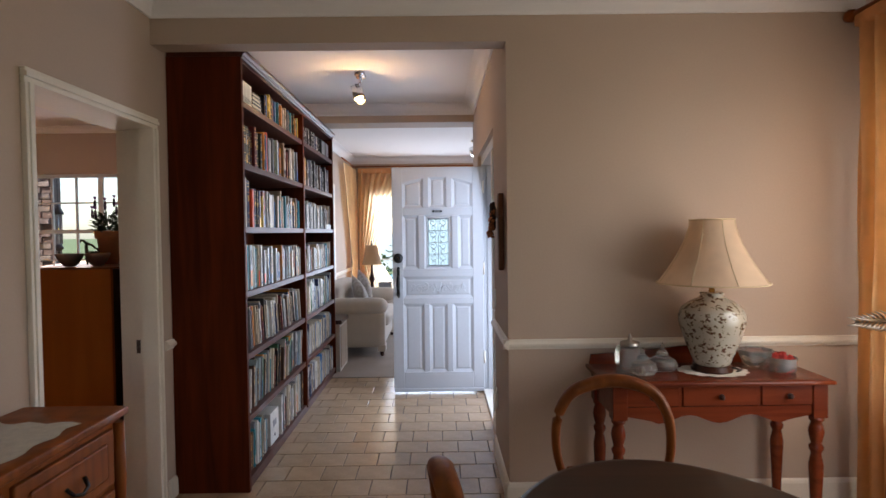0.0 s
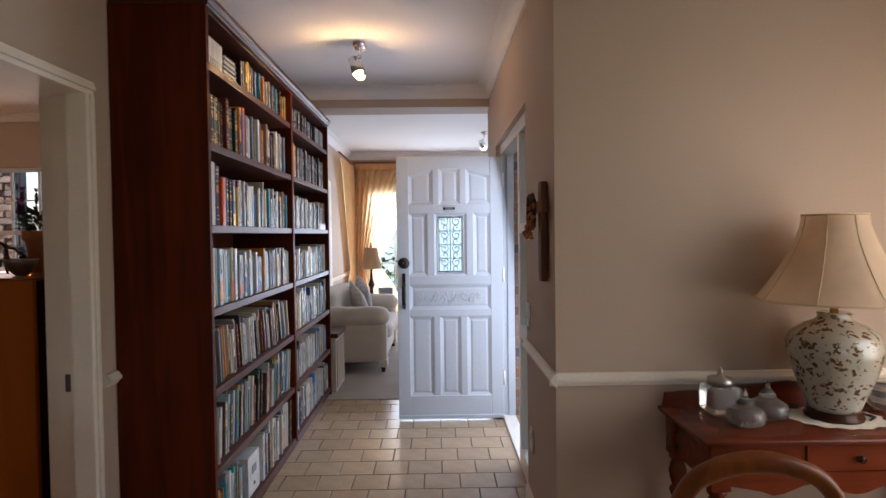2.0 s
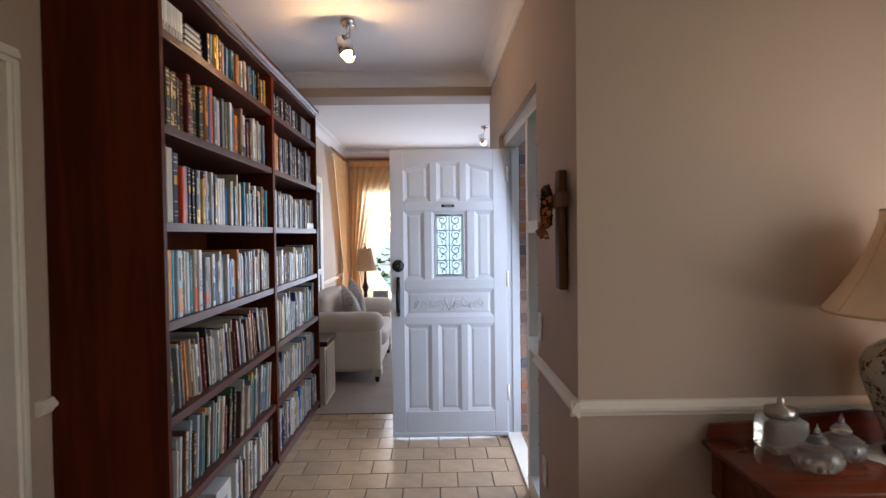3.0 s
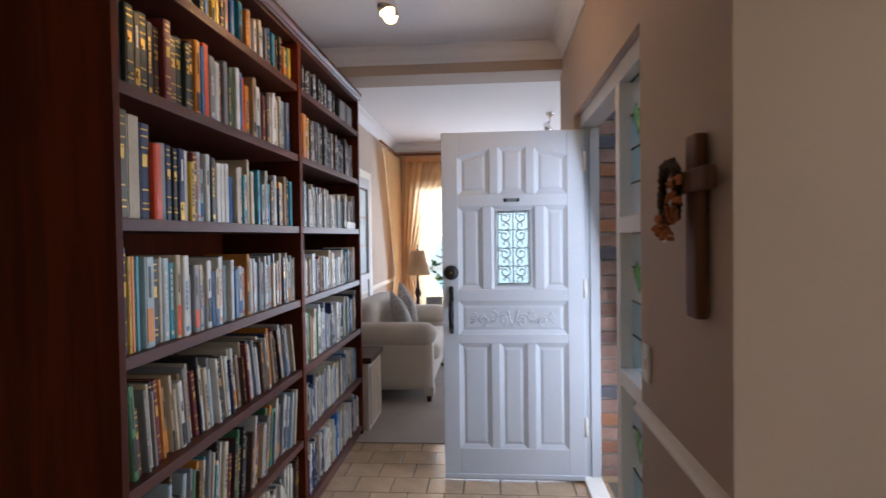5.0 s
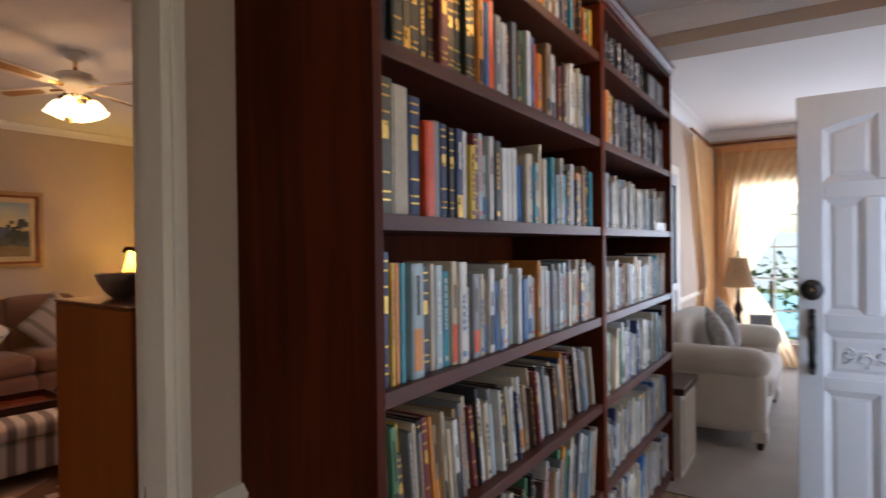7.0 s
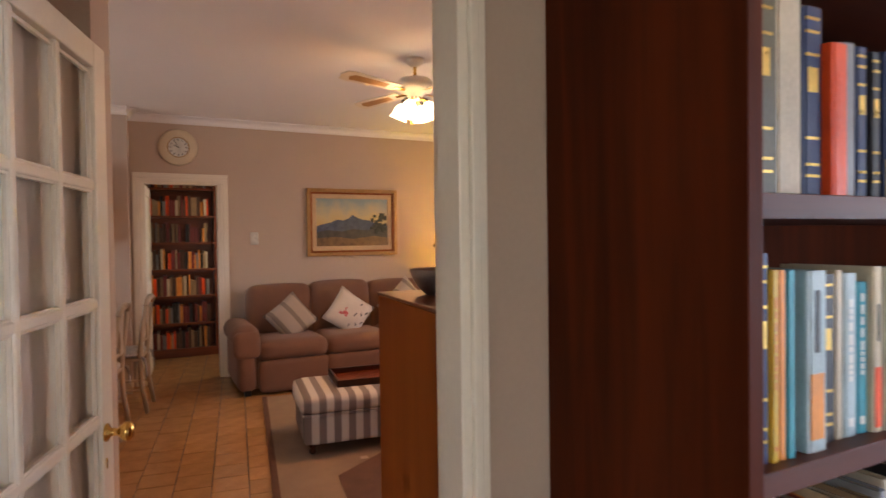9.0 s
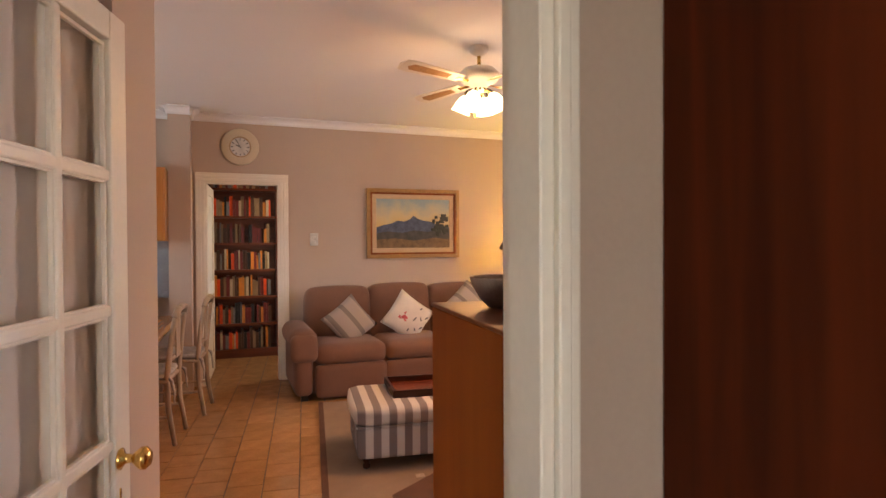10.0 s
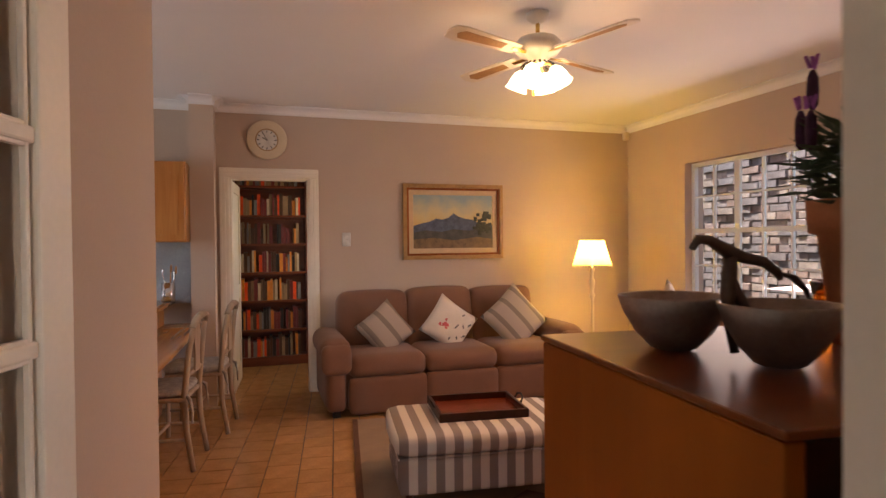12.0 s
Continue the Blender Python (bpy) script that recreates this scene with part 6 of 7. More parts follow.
part("tray", lathe([(0.09, 0), (0.12, 0.03), (0.13, 0.06), (0.124, 0.06), (0.11, 0.03), (0.001, 0.008)], 24), BRONZE, basket)
part("hoop_handle", tube([(0.12 * math.cos(a), 0, 0.05 + 0.13 * math.sin(a)) for a in [math.pi * k / 14 for k in range(15)]], 0.005, 6), BRONZE, basket)

# reclining sofa
sofa = thing("sofa", "taupe microfibre three seat reclining sofa", "sofa", (-7.07, 2.895, 0))
SL, SDp = 2.40, 0.95
part("base", soft(0.80, SL - 0.30, 0.36, 0.04, 3, at=(0.47, SL / 2, 0.22)), SOFAF, sofa)
seg = (SL - 0.44) / 3
for k in range(3):
    y = 0.22 + seg * (k + 0.5)
    part("backrest", soft(0.26, seg - 0.005, 0.60, 0.075, 5, 0.07, at=(0.20, y, 0.665 + (0.015 if k == 1 else 0)), turn=pose(0, 0, 0, 0, -9, 0)), SOFAF, sofa)
    part("seat_cushion", soft(0.62, seg - 0.004, 0.19, 0.075, 5, 0.10, at=(0.64, y, 0.405)), SOFAF, sofa)
    part("footrest", soft(0.09, seg - 0.006, 0.30, 0.035, 4, 0.05, at=(0.905, y, 0.172)), SOFAF, sofa)
for y in (0.115, SL - 0.115):
    part("arm_panel", soft(0.86, 0.17, 0.46, 0.06, 4, 0.03, at=(0.50, y, 0.27)), SOFAF, sofa)
    part("arm_pad", soft(0.84, 0.25, 0.21, 0.10, 5, 0.05, at=(0.52, y, 0.545)), SOFAF, sofa)
    part("arm_front", soft(0.12, 0.235, 0.24, 0.055, 4, 0.06, at=(0.915, y, 0.48)), SOFAF, sofa)
for x in (0.12, 0.86):
    for y in (0.12, SL - 0.12):
        part("leg", boxes((x - 0.03, y - 0.03, 0, x + 0.03, y + 0.03, 0.05)), BLACK, sofa)
TICK = striped("ticking", (0.36, 0.30, 0.25), (0.20, 0.165, 0.14), "Y", 0.16, 0.28)
FLOR = mat("linen_floral", (0.60, 0.55, 0.48), 0.95, vary=0.10, scale=8, grain=200, bump=0.3)
ROSE = mat("rose_print", (0.46, 0.09, 0.10), 0.9, vary=0.4, scale=30)
SPRIG = mat("sprig_print", (0.13, 0.12, 0.13), 0.9, vary=0.3, scale=30)
for y, z, s, m, lab in ((3.50, 0.650, 0.40, TICK, "oatmeal striped scatter cushion on its corner on the sofa"), (4.10, 0.665, 0.42, FLOR, "linen scatter cushion printed with red flowers"), (4.76, 0.690, 0.50, TICK, "large oatmeal striped scatter cushion on the sofa")):
    tw = {3.50: 38, 4.10: 52, 4.76: 40}[y]
    cu = thing("cushion", lab, "cushion", (-6.54 + (0.02 if s > 0.45 else 0), y, z), 0, "sofa cushions")
    body = part("cover", pillow(bmesh.new(), s, 0.16), m, cu, "", pose(0, 0, 0, tw, -16, 0))
    if m is FLOR:
        fr2 = random.Random(2)
        for k in range(9):
            a, q = fr2.uniform(0, 6.28), fr2.uniform(0.0, 0.055)
            part("flower_print", soft(0.004, 0.042, 0.030, 0.002, 2, at=(0.079 - 3.2 * q * q, -0.03 + q * math.cos(a), 0.04 + q * math.sin(a)), turn=pose(0, 0, 0, fr2.uniform(0, 180))), ROSE, body, "printed red blossom")
        for k in range(7):
            yy, zz2 = -0.12 + 0.04 * k, -0.06 - 0.05 * (k % 3)
            part("leaf_print", soft(0.004, 0.050, 0.014, 0.002, 2, at=(0.080 * ((1 - (yy / 0.21) ** 2) * (1 - (zz2 / 0.21) ** 2)) ** 0.45, yy, zz2), turn=pose(0, 0, 0, 50 * math.sin(k * 2))), SPRIG, body, "printed dark leaf")

# ottoman with tray on the rug
rug = thing("rug", "beige area rug with a brown floral border under the ottoman", "rug", (-6.06, 3.125, -0.0005), -8)
RUGB = mat("rug_beige", (0.30, 0.21, 0.14), 0.97, vary=0.16, scale=5, grain=220, bump=0.5)
RUGD = mat("rug_brown", (0.13, 0.062, 0.036), 0.97, vary=0.25, scale=8, grain=220, bump=0.5)
part("field", boxes((0, 0, 0, 3.3, 2.2, 0.010), bev=0.003), RUGB, rug)
for y in (-0.006, 2.166):
    part("border", boxes((0.0, y, 0.0, 3.3, y + 0.04, 0.0125)), RUGD, rug)
part("medallion", prism([(1.55, 0.95), (2.05, 0.38), (2.9, 0.38), (3.2, 0.95), (2.9, 1.6), (2.05, 1.6)], 0.004, "z", at=(0, 0, 0.010)), RUGD, rug, "dark brown centre field")
rr = random.Random(9)
PALEF = mat("rug_flower", (0.48, 0.37, 0.28), 0.97, vary=0.2, scale=30)
for k in range(22):
    part("woven_flower", soft(rr.uniform(0.05, 0.10), rr.uniform(0.04, 0.07), 0.004, 0.002, 2, at=(rr.uniform(1.8, 3.0), rr.uniform(0.5, 1.45), 0.0155), turn=pose(0, 0, 0, 0, 0, rr.uniform(0, 180))), PALEF, rug)
ott = thing("ottoman", "grey and white striped storage ottoman on turned legs", "ottoman", (-4.365, 3.105, 0), -7)
STRIPE = striped("grey_ticking_stripe", (0.62, 0.58, 0.53), (0.235, 0.200, 0.190), "Y", 0.098, 0.50)
OL, OW = 1.02, 0.64
part("body", soft(OW, OL, 0.205, 0.022, 3, at=(-OW / 2, OL / 2, 0.182)), STRIPE, ott)
part("lid", soft(OW + 0.018, OL + 0.018, 0.120, 0.042, 5, 0.05, at=(-OW / 2, OL / 2, 0.342)), STRIPE, ott)
part("piping", tube([(0.008, -0.008, 0.286), (0.008, OL + 0.008, 0.286), (-OW - 0.008, OL + 0.008, 0.286), (-OW - 0.008, -0.008, 0.286)], 0.006, 6, None, True), STRIPE, ott)
for x in (-0.06, -OW + 0.06):
    for y in (0.06, OL - 0.06):
        part("leg", lathe([(0.014, 0.010), (0.024, 0.020), (0.026, 0.035), (0.018, 0.05), (0.034, 0.085)], 14, at=(x, y, 0)), DARKW, ott)
tray = thing("tray", "dark wooden serving tray with iron handles on the ottoman", "tray", (-4.70, 3.665, 0.404), -7)
part("base", boxes((-0.20, -0.25, 0, 0.20, 0.25, 0.012), bev=0.002), CHERRY, tray)
for row in ((-0.215, -0.265, 0, -0.195, 0.265, 0.05), (0.195, -0.265, 0, 0.215, 0.265, 0.05), (-0.195, -0.265, 0, 0.195, -0.245, 0.05), (-0.195, 0.245, 0, 0.195, 0.265, 0.05)):
    part("side", boxes(row, bev=0.004), DARKW, tray)
for y in (-0.265, 0.265):
    part("handle", tube([(-0.06, y, 0.045), (-0.05, y * 1.06, 0.075), (0.0, y * 1.08, 0.085), (0.05, y * 1.06, 0.075), (0.06, y, 0.045)], 0.006, 8), BLACK, tray, "black iron handle")

# picture, clock, switch
pic = thing("landscape_painting", "gilt framed landscape painting of blue mountains under a yellow sky", "painting", (FX + 0.003, 3.81, 1.252))
PW, PH = 1.085, 0.77
GILTW = mat("gilt_frame", (0.34, 0.19, 0.065), 0.42, metal=0.25, vary=0.25, scale=14, grain=60, bump=0.2)
LINEN = mat("linen_slip", (0.56, 0.40, 0.24), 0.9, vary=0.08, scale=20, bump=0.2)
for nm, a, wd, th, m in (("outer_frame", 0.0, 0.040, 0.040, GILTW), ("inner_frame", 0.040, 0.022, 0.030, HONEY), ("slip", 0.062, 0.050, 0.016, LINEN)):
    part(nm, boxes((0, a, a, th, PW - a, a + wd), (0, a, PH - a - wd, th, PW - a, PH - a), (0, a, a + wd, th, a + wd, PH - a - wd), (0, PW - a - wd, a + wd, th, PW - a, PH - a - wd), bev=0.003), m, pic)
c0, cw, chh = 0.112, PW - 0.224, PH - 0.224
skym = bpy.data.materials.new("painted_sky")
skym.use_nodes = True
t = skym.node_tree
co, sep, rp, no = (t.nodes.new(n) for n in ("ShaderNodeTexCoord", "ShaderNodeSeparateXYZ", "ShaderNodeValToRGB", "ShaderNodeTexNoise"))
no.inputs["Scale"].default_value, no.inputs["Detail"].default_value = 7, 5
ma = t.nodes.new("ShaderNodeMath")
ma.operation = "MULTIPLY_ADD"
ma.inputs[1].default_value = 0.28
t.links.new(co.outputs["Object"], sep.inputs[0]), t.links.new(co.outputs["Object"], no.inputs["Vector"])
t.links.new(no.outputs[0], ma.inputs[0]), t.links.new(sep.outputs[2], ma.inputs[2]), t.links.new(ma.outputs[0], rp.inputs[0])
e = rp.color_ramp.elements
e[0].position, e[0].color = 0.42, (0.62, 0.40, 0.13, 1)
e[1].position, e[1].color = 0.80, (0.25, 0.33, 0.36, 1)
x = rp.color_ramp.elements.new(0.60)
x.color = (0.56, 0.46, 0.24, 1)
t.links.new(rp.outputs[0], t.nodes["Principled BSDF"].inputs["Base Color"])
t.nodes["Principled BSDF"].inputs["Roughness"].default_value = 0.5
part("canvas_sky", boxes((0.001, c0, c0, 0.006, c0 + cw, c0 + chh)), skym, pic)
ridge = [(0, 0.42), (0.10, 0.47), (0.2, 0.50), (0.28, 0.56), (0.36, 0.54), (0.44, 0.58), (0.50, 0.66), (0.56, 0.60), (0.64, 0.56), (0.74, 0.54), (0.84, 0.47), (0.92, 0.45), (1, 0.43)]
for nm, pts, col, off in (("painted_mountain", ridge, (0.065, 0.085, 0.13), 0.0), ("painted_hill", [(0, 0.30), (0.15, 0.34), (0.35, 0.31), (0.5, 0.36), (0.7, 0.33), (0.85, 0.38), (1, 0.34)], (0.055, 0.050, 0.040), 0.0012),
                          ("painted_field", [(0, 0.17), (0.25, 0.20), (0.5, 0.15), (0.8, 0.21), (1, 0.17)], (0.16, 0.095, 0.035), 0.0024)):
    part(nm, prism([(c0, c0)] + [(c0 + cw * u, c0 + chh * v) for u, v in pts] + [(c0 + cw, c0)], 0.002, "x", at=(0.006 + off, 0, 0)), mat(nm + "_paint", col, 0.5, vary=0.5, scale=16, grain=60, bump=0.2), pic)
tr = random.Random(4)
bm = bmesh.new()
for k in range(26):
    soft(0.002, tr.uniform(0.03, 0.07), tr.uniform(0.03, 0.06), 0.001, 1, at=(0.0105, c0 + cw * (0.87 + 0.10 * tr.uniform(-1, 1)), c0 + chh * tr.uniform(0.30, 0.66)), bm=bm)
part("painted_tree", bm, mat("tree_paint", (0.028, 0.030, 0.016), 0.5, vary=0.4, scale=30), pic)
ck = thing("wall_clock", "round cream wall clock with a white dial", "clock", (FX + 0.002, 2.511, 2.402))
CREAMP = mat("cream_enamel", (0.62, 0.52, 0.36), 0.5, vary=0.06, scale=8)
part("rim", lathe([(0.185, 0), (0.185, 0.016), (0.172, 0.026), (0.120, 0.018), (0.104, 0.022), (0.098, 0.014)], 48), CREAMP, ck, "wide cream rim", pose(0, 0, 0, 0, 90))
part("bezel", tube([(0.020, 0.100 * math.cos(2 * math.pi * i / 40), 0.100 * math.sin(2 * math.pi * i / 40)) for i in range(40)], 0.005, 6, None, True), GILTW, ck)
part("dial", lathe([(0.098, 0.0), (0.098, 0.016)], 40), BOOKM["white"], ck, "", pose(0, 0, 0, 0, 90))
for k in range(12):
    a = math.pi * k / 6
    part("hour_mark", boxes((0.016, -0.004, 0.068, 0.018, 0.004, 0.088)), BOOKM["black"], ck, "", pose(0, 0, 0, math.degrees(a)))
part("hour_hand", boxes((0.018, -0.004, -0.01, 0.0195, 0.004, 0.045)), BOOKM["black"], ck, "", pose(0, 0, 0, 62))
part("minute_hand", boxes((0.020, -0.003, -0.01, 0.0215, 0.003, 0.072)), BOOKM["black"], ck, "", pose(0, 0, 0, 28))
s2 = thing("light_switch", "white double light switch beside the study door", "light switch", (FX + 0.001, 3.245, 1.463))
part("plate", soft(0.010, 0.085, 0.135, 0.005, 2, at=(0.005, 0, 0)), BOOKM["white"], s2)
for z in (0.02, -0.025):
    part("rocker", soft(0.008, 0.034, 0.030, 0.003, 2, at=(0.011, 0, z)), BOOKM["white"], s2)
det = thing("alarm_sensor", "small ceiling corner alarm sensor", "sensor", (FX + 0.07, FY - 0.07, 2.60))
part("body", soft(0.06, 0.06, 0.09, 0.012, 2), CREAMP, det)

# ceiling fan
fan = thing("ceiling_fan", "white ceiling fan with cane blades and lit tulip shades", "ceiling fan", (-4.38, 3.94, CEILZ))
FANW = mat("fan_enamel", (0.70, 0.64, 0.55), 0.35, vary=0.06, scale=10)
part("canopy", lathe([(0.065, -0.001), (0.062, -0.03), (0.030, -0.055), (0.014, -0.060)], 24), FANW, fan)
part("downrod", lathe([(0.012, -0.14), (0.012, -0.05)], 12), BRASS, fan)
mt = part("motor", lathe([(0.03, -0.13), (0.105, -0.145), (0.135, -0.175), (0.135, -0.205), (0.110, -0.235), (0.060, -0.25), (0.055, -0.285), (0.035, -0.295)], 36), FANW, fan)
for k in range(18):
    a = 2 * math.pi * k / 18
    part("vent_slot", boxes((0.100, -0.006, -0.006, 0.128, 0.006, 0.0)), BLACK, mt, "", pose(0, 0, -0.222, 0, 0, math.degrees(a)) @ pose(0, 0, 0, 0, 38, 0))
CANE = mat("cane", (0.34, 0.19, 0.075), 0.7, vary=0.25, scale=60, grain=260, bump=0.5)
for k in range(4):
    a = 20 + 90 * k
    bl = part("blade", prism([(0.16, -0.045), (0.57, -0.066), (0.630, -0.055), (0.650, 0.0), (0.630, 0.055), (0.57, 0.066), (0.16, 0.045)], 0.008, "z"), FANW, fan, "", pose(0, 0, -0.235, 0, 0, a) @ pose(0, 0, 0, 11, 0, 0))
    part("cane_inset", prism([(0.26, -0.026), (0.56, -0.036), (0.59, 0.0), (0.56, 0.036), (0.26, 0.026)], 0.0105, "z", at=(0, 0, -0.0015)), CANE, bl, "woven cane inset")
    part("blade_iron", boxes((0.09, -0.014, -0.004, 0.20, 0.014, 0.0)), BRASS, bl)
TULIP = glow("lit_tulip_glass", (1.0, 0.72, 0.40), 2.6)
for k in range(4):
    a = 45 + 90 * k
    part("arm", tube([(0.03, 0, -0.29), (0.07, 0, -0.295), (0.085, 0, -0.315)], 0.008, 8), BRASS, fan, "", pose(0, 0, 0, 0, 0, a))
    part("tulip_shade", lathe([(0.022, 0.0), (0.040, -0.02), (0.052, -0.06), (0.058, -0.095), (0.066, -0.110), (0.062, -0.110), (0.050, -0.075), (0.030, -0.015)], 24, flute=0.05, flutes=6), TULIP, fan, "glowing frosted tulip glass", pose(0, 0, 0, 0, 0, a) @ pose(0.090, 0, -0.318, 0, -24, 0))
part("pull_chain", tube([(0.0, -0.03, -0.29), (0.0, -0.03, -0.44)], 0.0025, 5), BRASS, fan)
part("chain_knob", lathe([(0.001, -0.47), (0.009, -0.462), (0.007, -0.44), (0.002, -0.435)], 10, at=(0, -0.03, 0)), BRASS, fan)

fl = thing("floor_lamp", "lit cream floor lamp with a fringed shade in the corner", "floor lamp", (-6.50, 5.60, 0))
part("base", lathe([(0.14, 0), (0.14, 0.02), (0.06, 0.045), (0.03, 0.08)], 28), CREAMP, fl)
part("pole", lathe([(0.018, 0.06), (0.022, 0.3), (0.016, 0.32), (0.028, 0.35), (0.016, 0.38), (0.018, 0.85), (0.030, 0.88), (0.016, 0.91), (0.022, 0.98), (0.030, 1.02), (0.014, 1.06), (0.018, 1.12), (0.030, 1.14), (0.010, 1.17), (0.008, 1.22)], 20), CREAMP, fl)
ls = part("shade", bell_shade(0.195, 0.125, 1.19, 1.43, 8, 0.10), LITSHADE, fl, "glowing pleated cream shade")
for k in range(40):
    a = 2 * math.pi * k / 40
    part("fringe_bead", lathe([(0.002, -0.030), (0.007, -0.020), (0.004, -0.008), (0.001, 0.0)], 6, at=(0.192 * math.cos(a), 0.192 * math.sin(a), 1.192)), CREAMP, ls)
wl = thing("planter", "dark foliage in a pot beside the floor lamp", "potted plant", (-6.0, 5.30, 0))
part("pot", lathe([(0.09, 0), (0.13, 0.35), (0.14, 0.36), (0.12, 0.36), (0.001, 0.33)], 20), TERRA, wl)
bm = bmesh.new()
for k in range(60):
    a, ln = lr.uniform(0, 6.28), lr.uniform(0.10, 0.26)
    p = Vector((0.05 * math.cos(a), 0.05 * math.sin(a), 0.34))
    d = Vector((math.cos(a), math.sin(a), lr.uniform(1.2, 3.0))).normalized()
    s = d.cross(Vector((0, 0, 1))).normalized() * 0.016
    bm.faces.new([bm.verts.new(c) for c in (p, p + d * ln * 0.6 + s, p + d * ln, p + d * ln * 0.6 - s)])
part("foliage", bm, LEAFM, wl)["kind"] = "stuff"
arm2 = thing("armchair", "taupe armchair under the family room window", "armchair", (-5.35, 5.88, 0), 180)
part("seat", soft(0.72, 0.62, 0.24, 0.07, 4, 0.06, at=(0, 0.05, 0.33)), SOFAF, arm2)
part("backrest", soft(0.76, 0.24, 0.52, 0.08, 4, 0.05, at=(0, -0.30, 0.62)), SOFAF, arm2)
for sx in (-1, 1):
    part("arm", soft(0.20, 0.72, 0.34, 0.08, 4, 0.04, at=(sx * 0.45, 0.03, 0.45)), SOFAF, arm2)
part("base", soft(1.0, 0.74, 0.18, 0.03, 2, at=(0, 0, 0.12)), SOFAF, arm2)
cu = thing("cushion", "plain taupe cushion standing on the armchair", "cushion", (-5.62, 5.86, 0.80), 60)
part("cover", pillow(bmesh.new(), 0.42, 0.14), TICK, cu, "", pose(0, 0, 0, 45, -10, 0))

barred_window("window_family", "wide white cottage pane window looking on a brick wall", (WX0, FY + 0.08, WZ0), 0, WX1 - WX0, WZ1 - WZ0, 11, 4, (2, 5, 8, -2))
sill = thing("window_sill", "white painted window sill", "sill", kind="structure")
part("board", boxes((WX0, FY - 0.03, WZ0 - 0.03, WX1, FY + 0.08, WZ0 + 0.004), bev=0.004), WHITEW, sill)

# ---- kitchen ----
bar = thing("breakfast_counter", "oak breakfast counter with a raised ledge along the kitchen", "counter", (-3.60, 1.80, 0), -2.5)
# oak lightened: kitchen light that misses the tops is put into their colour
OAK_LIT = wood("lit_oak_top", (0.40, 0.18, 0.055), (0.56, 0.29, 0.10), 0.25, "x", 0.4)
part("worktop", soft(3.22, 0.32, 0.036, 0.010, 3, at=(-1.60, -0.13, 0.742)), OAK_LIT, bar)
part("raised_front", boxes((-3.20, -0.315, 0.60, 0.0, -0.290, 0.900), bev=0.003), OAK, bar)
part("raised_top", soft(3.50, 0.50, 0.036, 0.010, 3, at=(-1.75, -0.50, 0.918)), OAK_LIT, bar)
part("base", boxes((-3.20, -0.72, 0, 0.0, -0.315, 0.90)), OAK, bar)
uc = thing("wall_cabinet", "oak kitchen wall cabinet with an arched panel door", "cabinet", (FX + 0.20, 1.235, 1.452))
part("body", boxes((0, 0, 0, 0.33, 0.62, 0.66), bev=0.003), OAK, uc)
for k in range(2):
    y0 = 0.008 + 0.306 * k
    d2 = part("door", boxes((0.331, y0, 0.008, 0.350, y0 + 0.298, 0.652), bev=0.004), OAK, uc)
    part("raised_panel", prism([(y0 + 0.05, 0.06), (y0 + 0.248, 0.06), (y0 + 0.248, 0.52), (y0 + 0.21, 0.55), (y0 + 0.18, 0.585), (y0 + 0.149, 0.60), (y0 + 0.118, 0.585), (y0 + 0.088, 0.55), (y0 + 0.05, 0.52)], 0.008, "x", at=(0.350, 0, 0)), OAK, d2)
    part("handle", tube([(0.352, y0 + 0.025, 0.15), (0.372, y0 + 0.025, 0.17), (0.372, y0 + 0.025, 0.22), (0.352, y0 + 0.025, 0.24)], 0.006, 8), BRONZE, d2)
solid("splashback", boxes((FX + 0.001, -1.4, 0.90, FX + 0.012, 1.86, 1.45)), mat("blue_grey_tile", (0.36, 0.38, 0.40), 0.25, vary=0.12, scale=6), "pale blue grey kitchen splashback", "splashback")
jar = thing("utensil_jar", "steel jar of wooden spoons and whisks on the counter", "utensil jar", (-6.98, 1.665, 0.9375))
part("jar", lathe([(0.055, 0), (0.060, 0.01), (0.060, 0.16), (0.056, 0.16), (0.054, 0.012), (0.001, 0.010)], 24), CHROME, jar)
for k, (dx, dy, h) in enumerate(((-0.03, 0.01, 0.30), (0.03, -0.02, 0.27), (0.0, 0.035, 0.29), (0.02, 0.03, 0.25))):
    u = part("spoon", tube([(dx * 0.4, dy * 0.4, 0.02), (dx * 1.6, dy * 1.6, h - 0.05)], 0.005, 6), OAK if k % 2 == 0 else CHROME, jar)
    part("spoon_bowl", soft(0.045, 0.014, 0.065, 0.007, 3, at=(dx * 1.8, dy * 1.8, h - 0.02)), OAK if k % 2 == 0 else CHROME, u)
ket = thing("kettle", "brushed steel kettle on the kitchen counter", "kettle", (-6.80, 1.48, 0.9375))
part("body", lathe([(0.085, 0), (0.09, 0.02), (0.075, 0.16), (0.055, 0.20), (0.02, 0.215)], 28), CHROME, ket)
part("handle", tube([(0.07, 0.0, 0.18), (0.13, 0, 0.16), (0.135, 0, 0.06), (0.085, 0, 0.03)], 0.010, 8), BLACK, ket)
part("spout", tube([(-0.07, 0, 0.10), (-0.12, 0, 0.15)], [0.022, 0.012], 10), CHROME, ket)


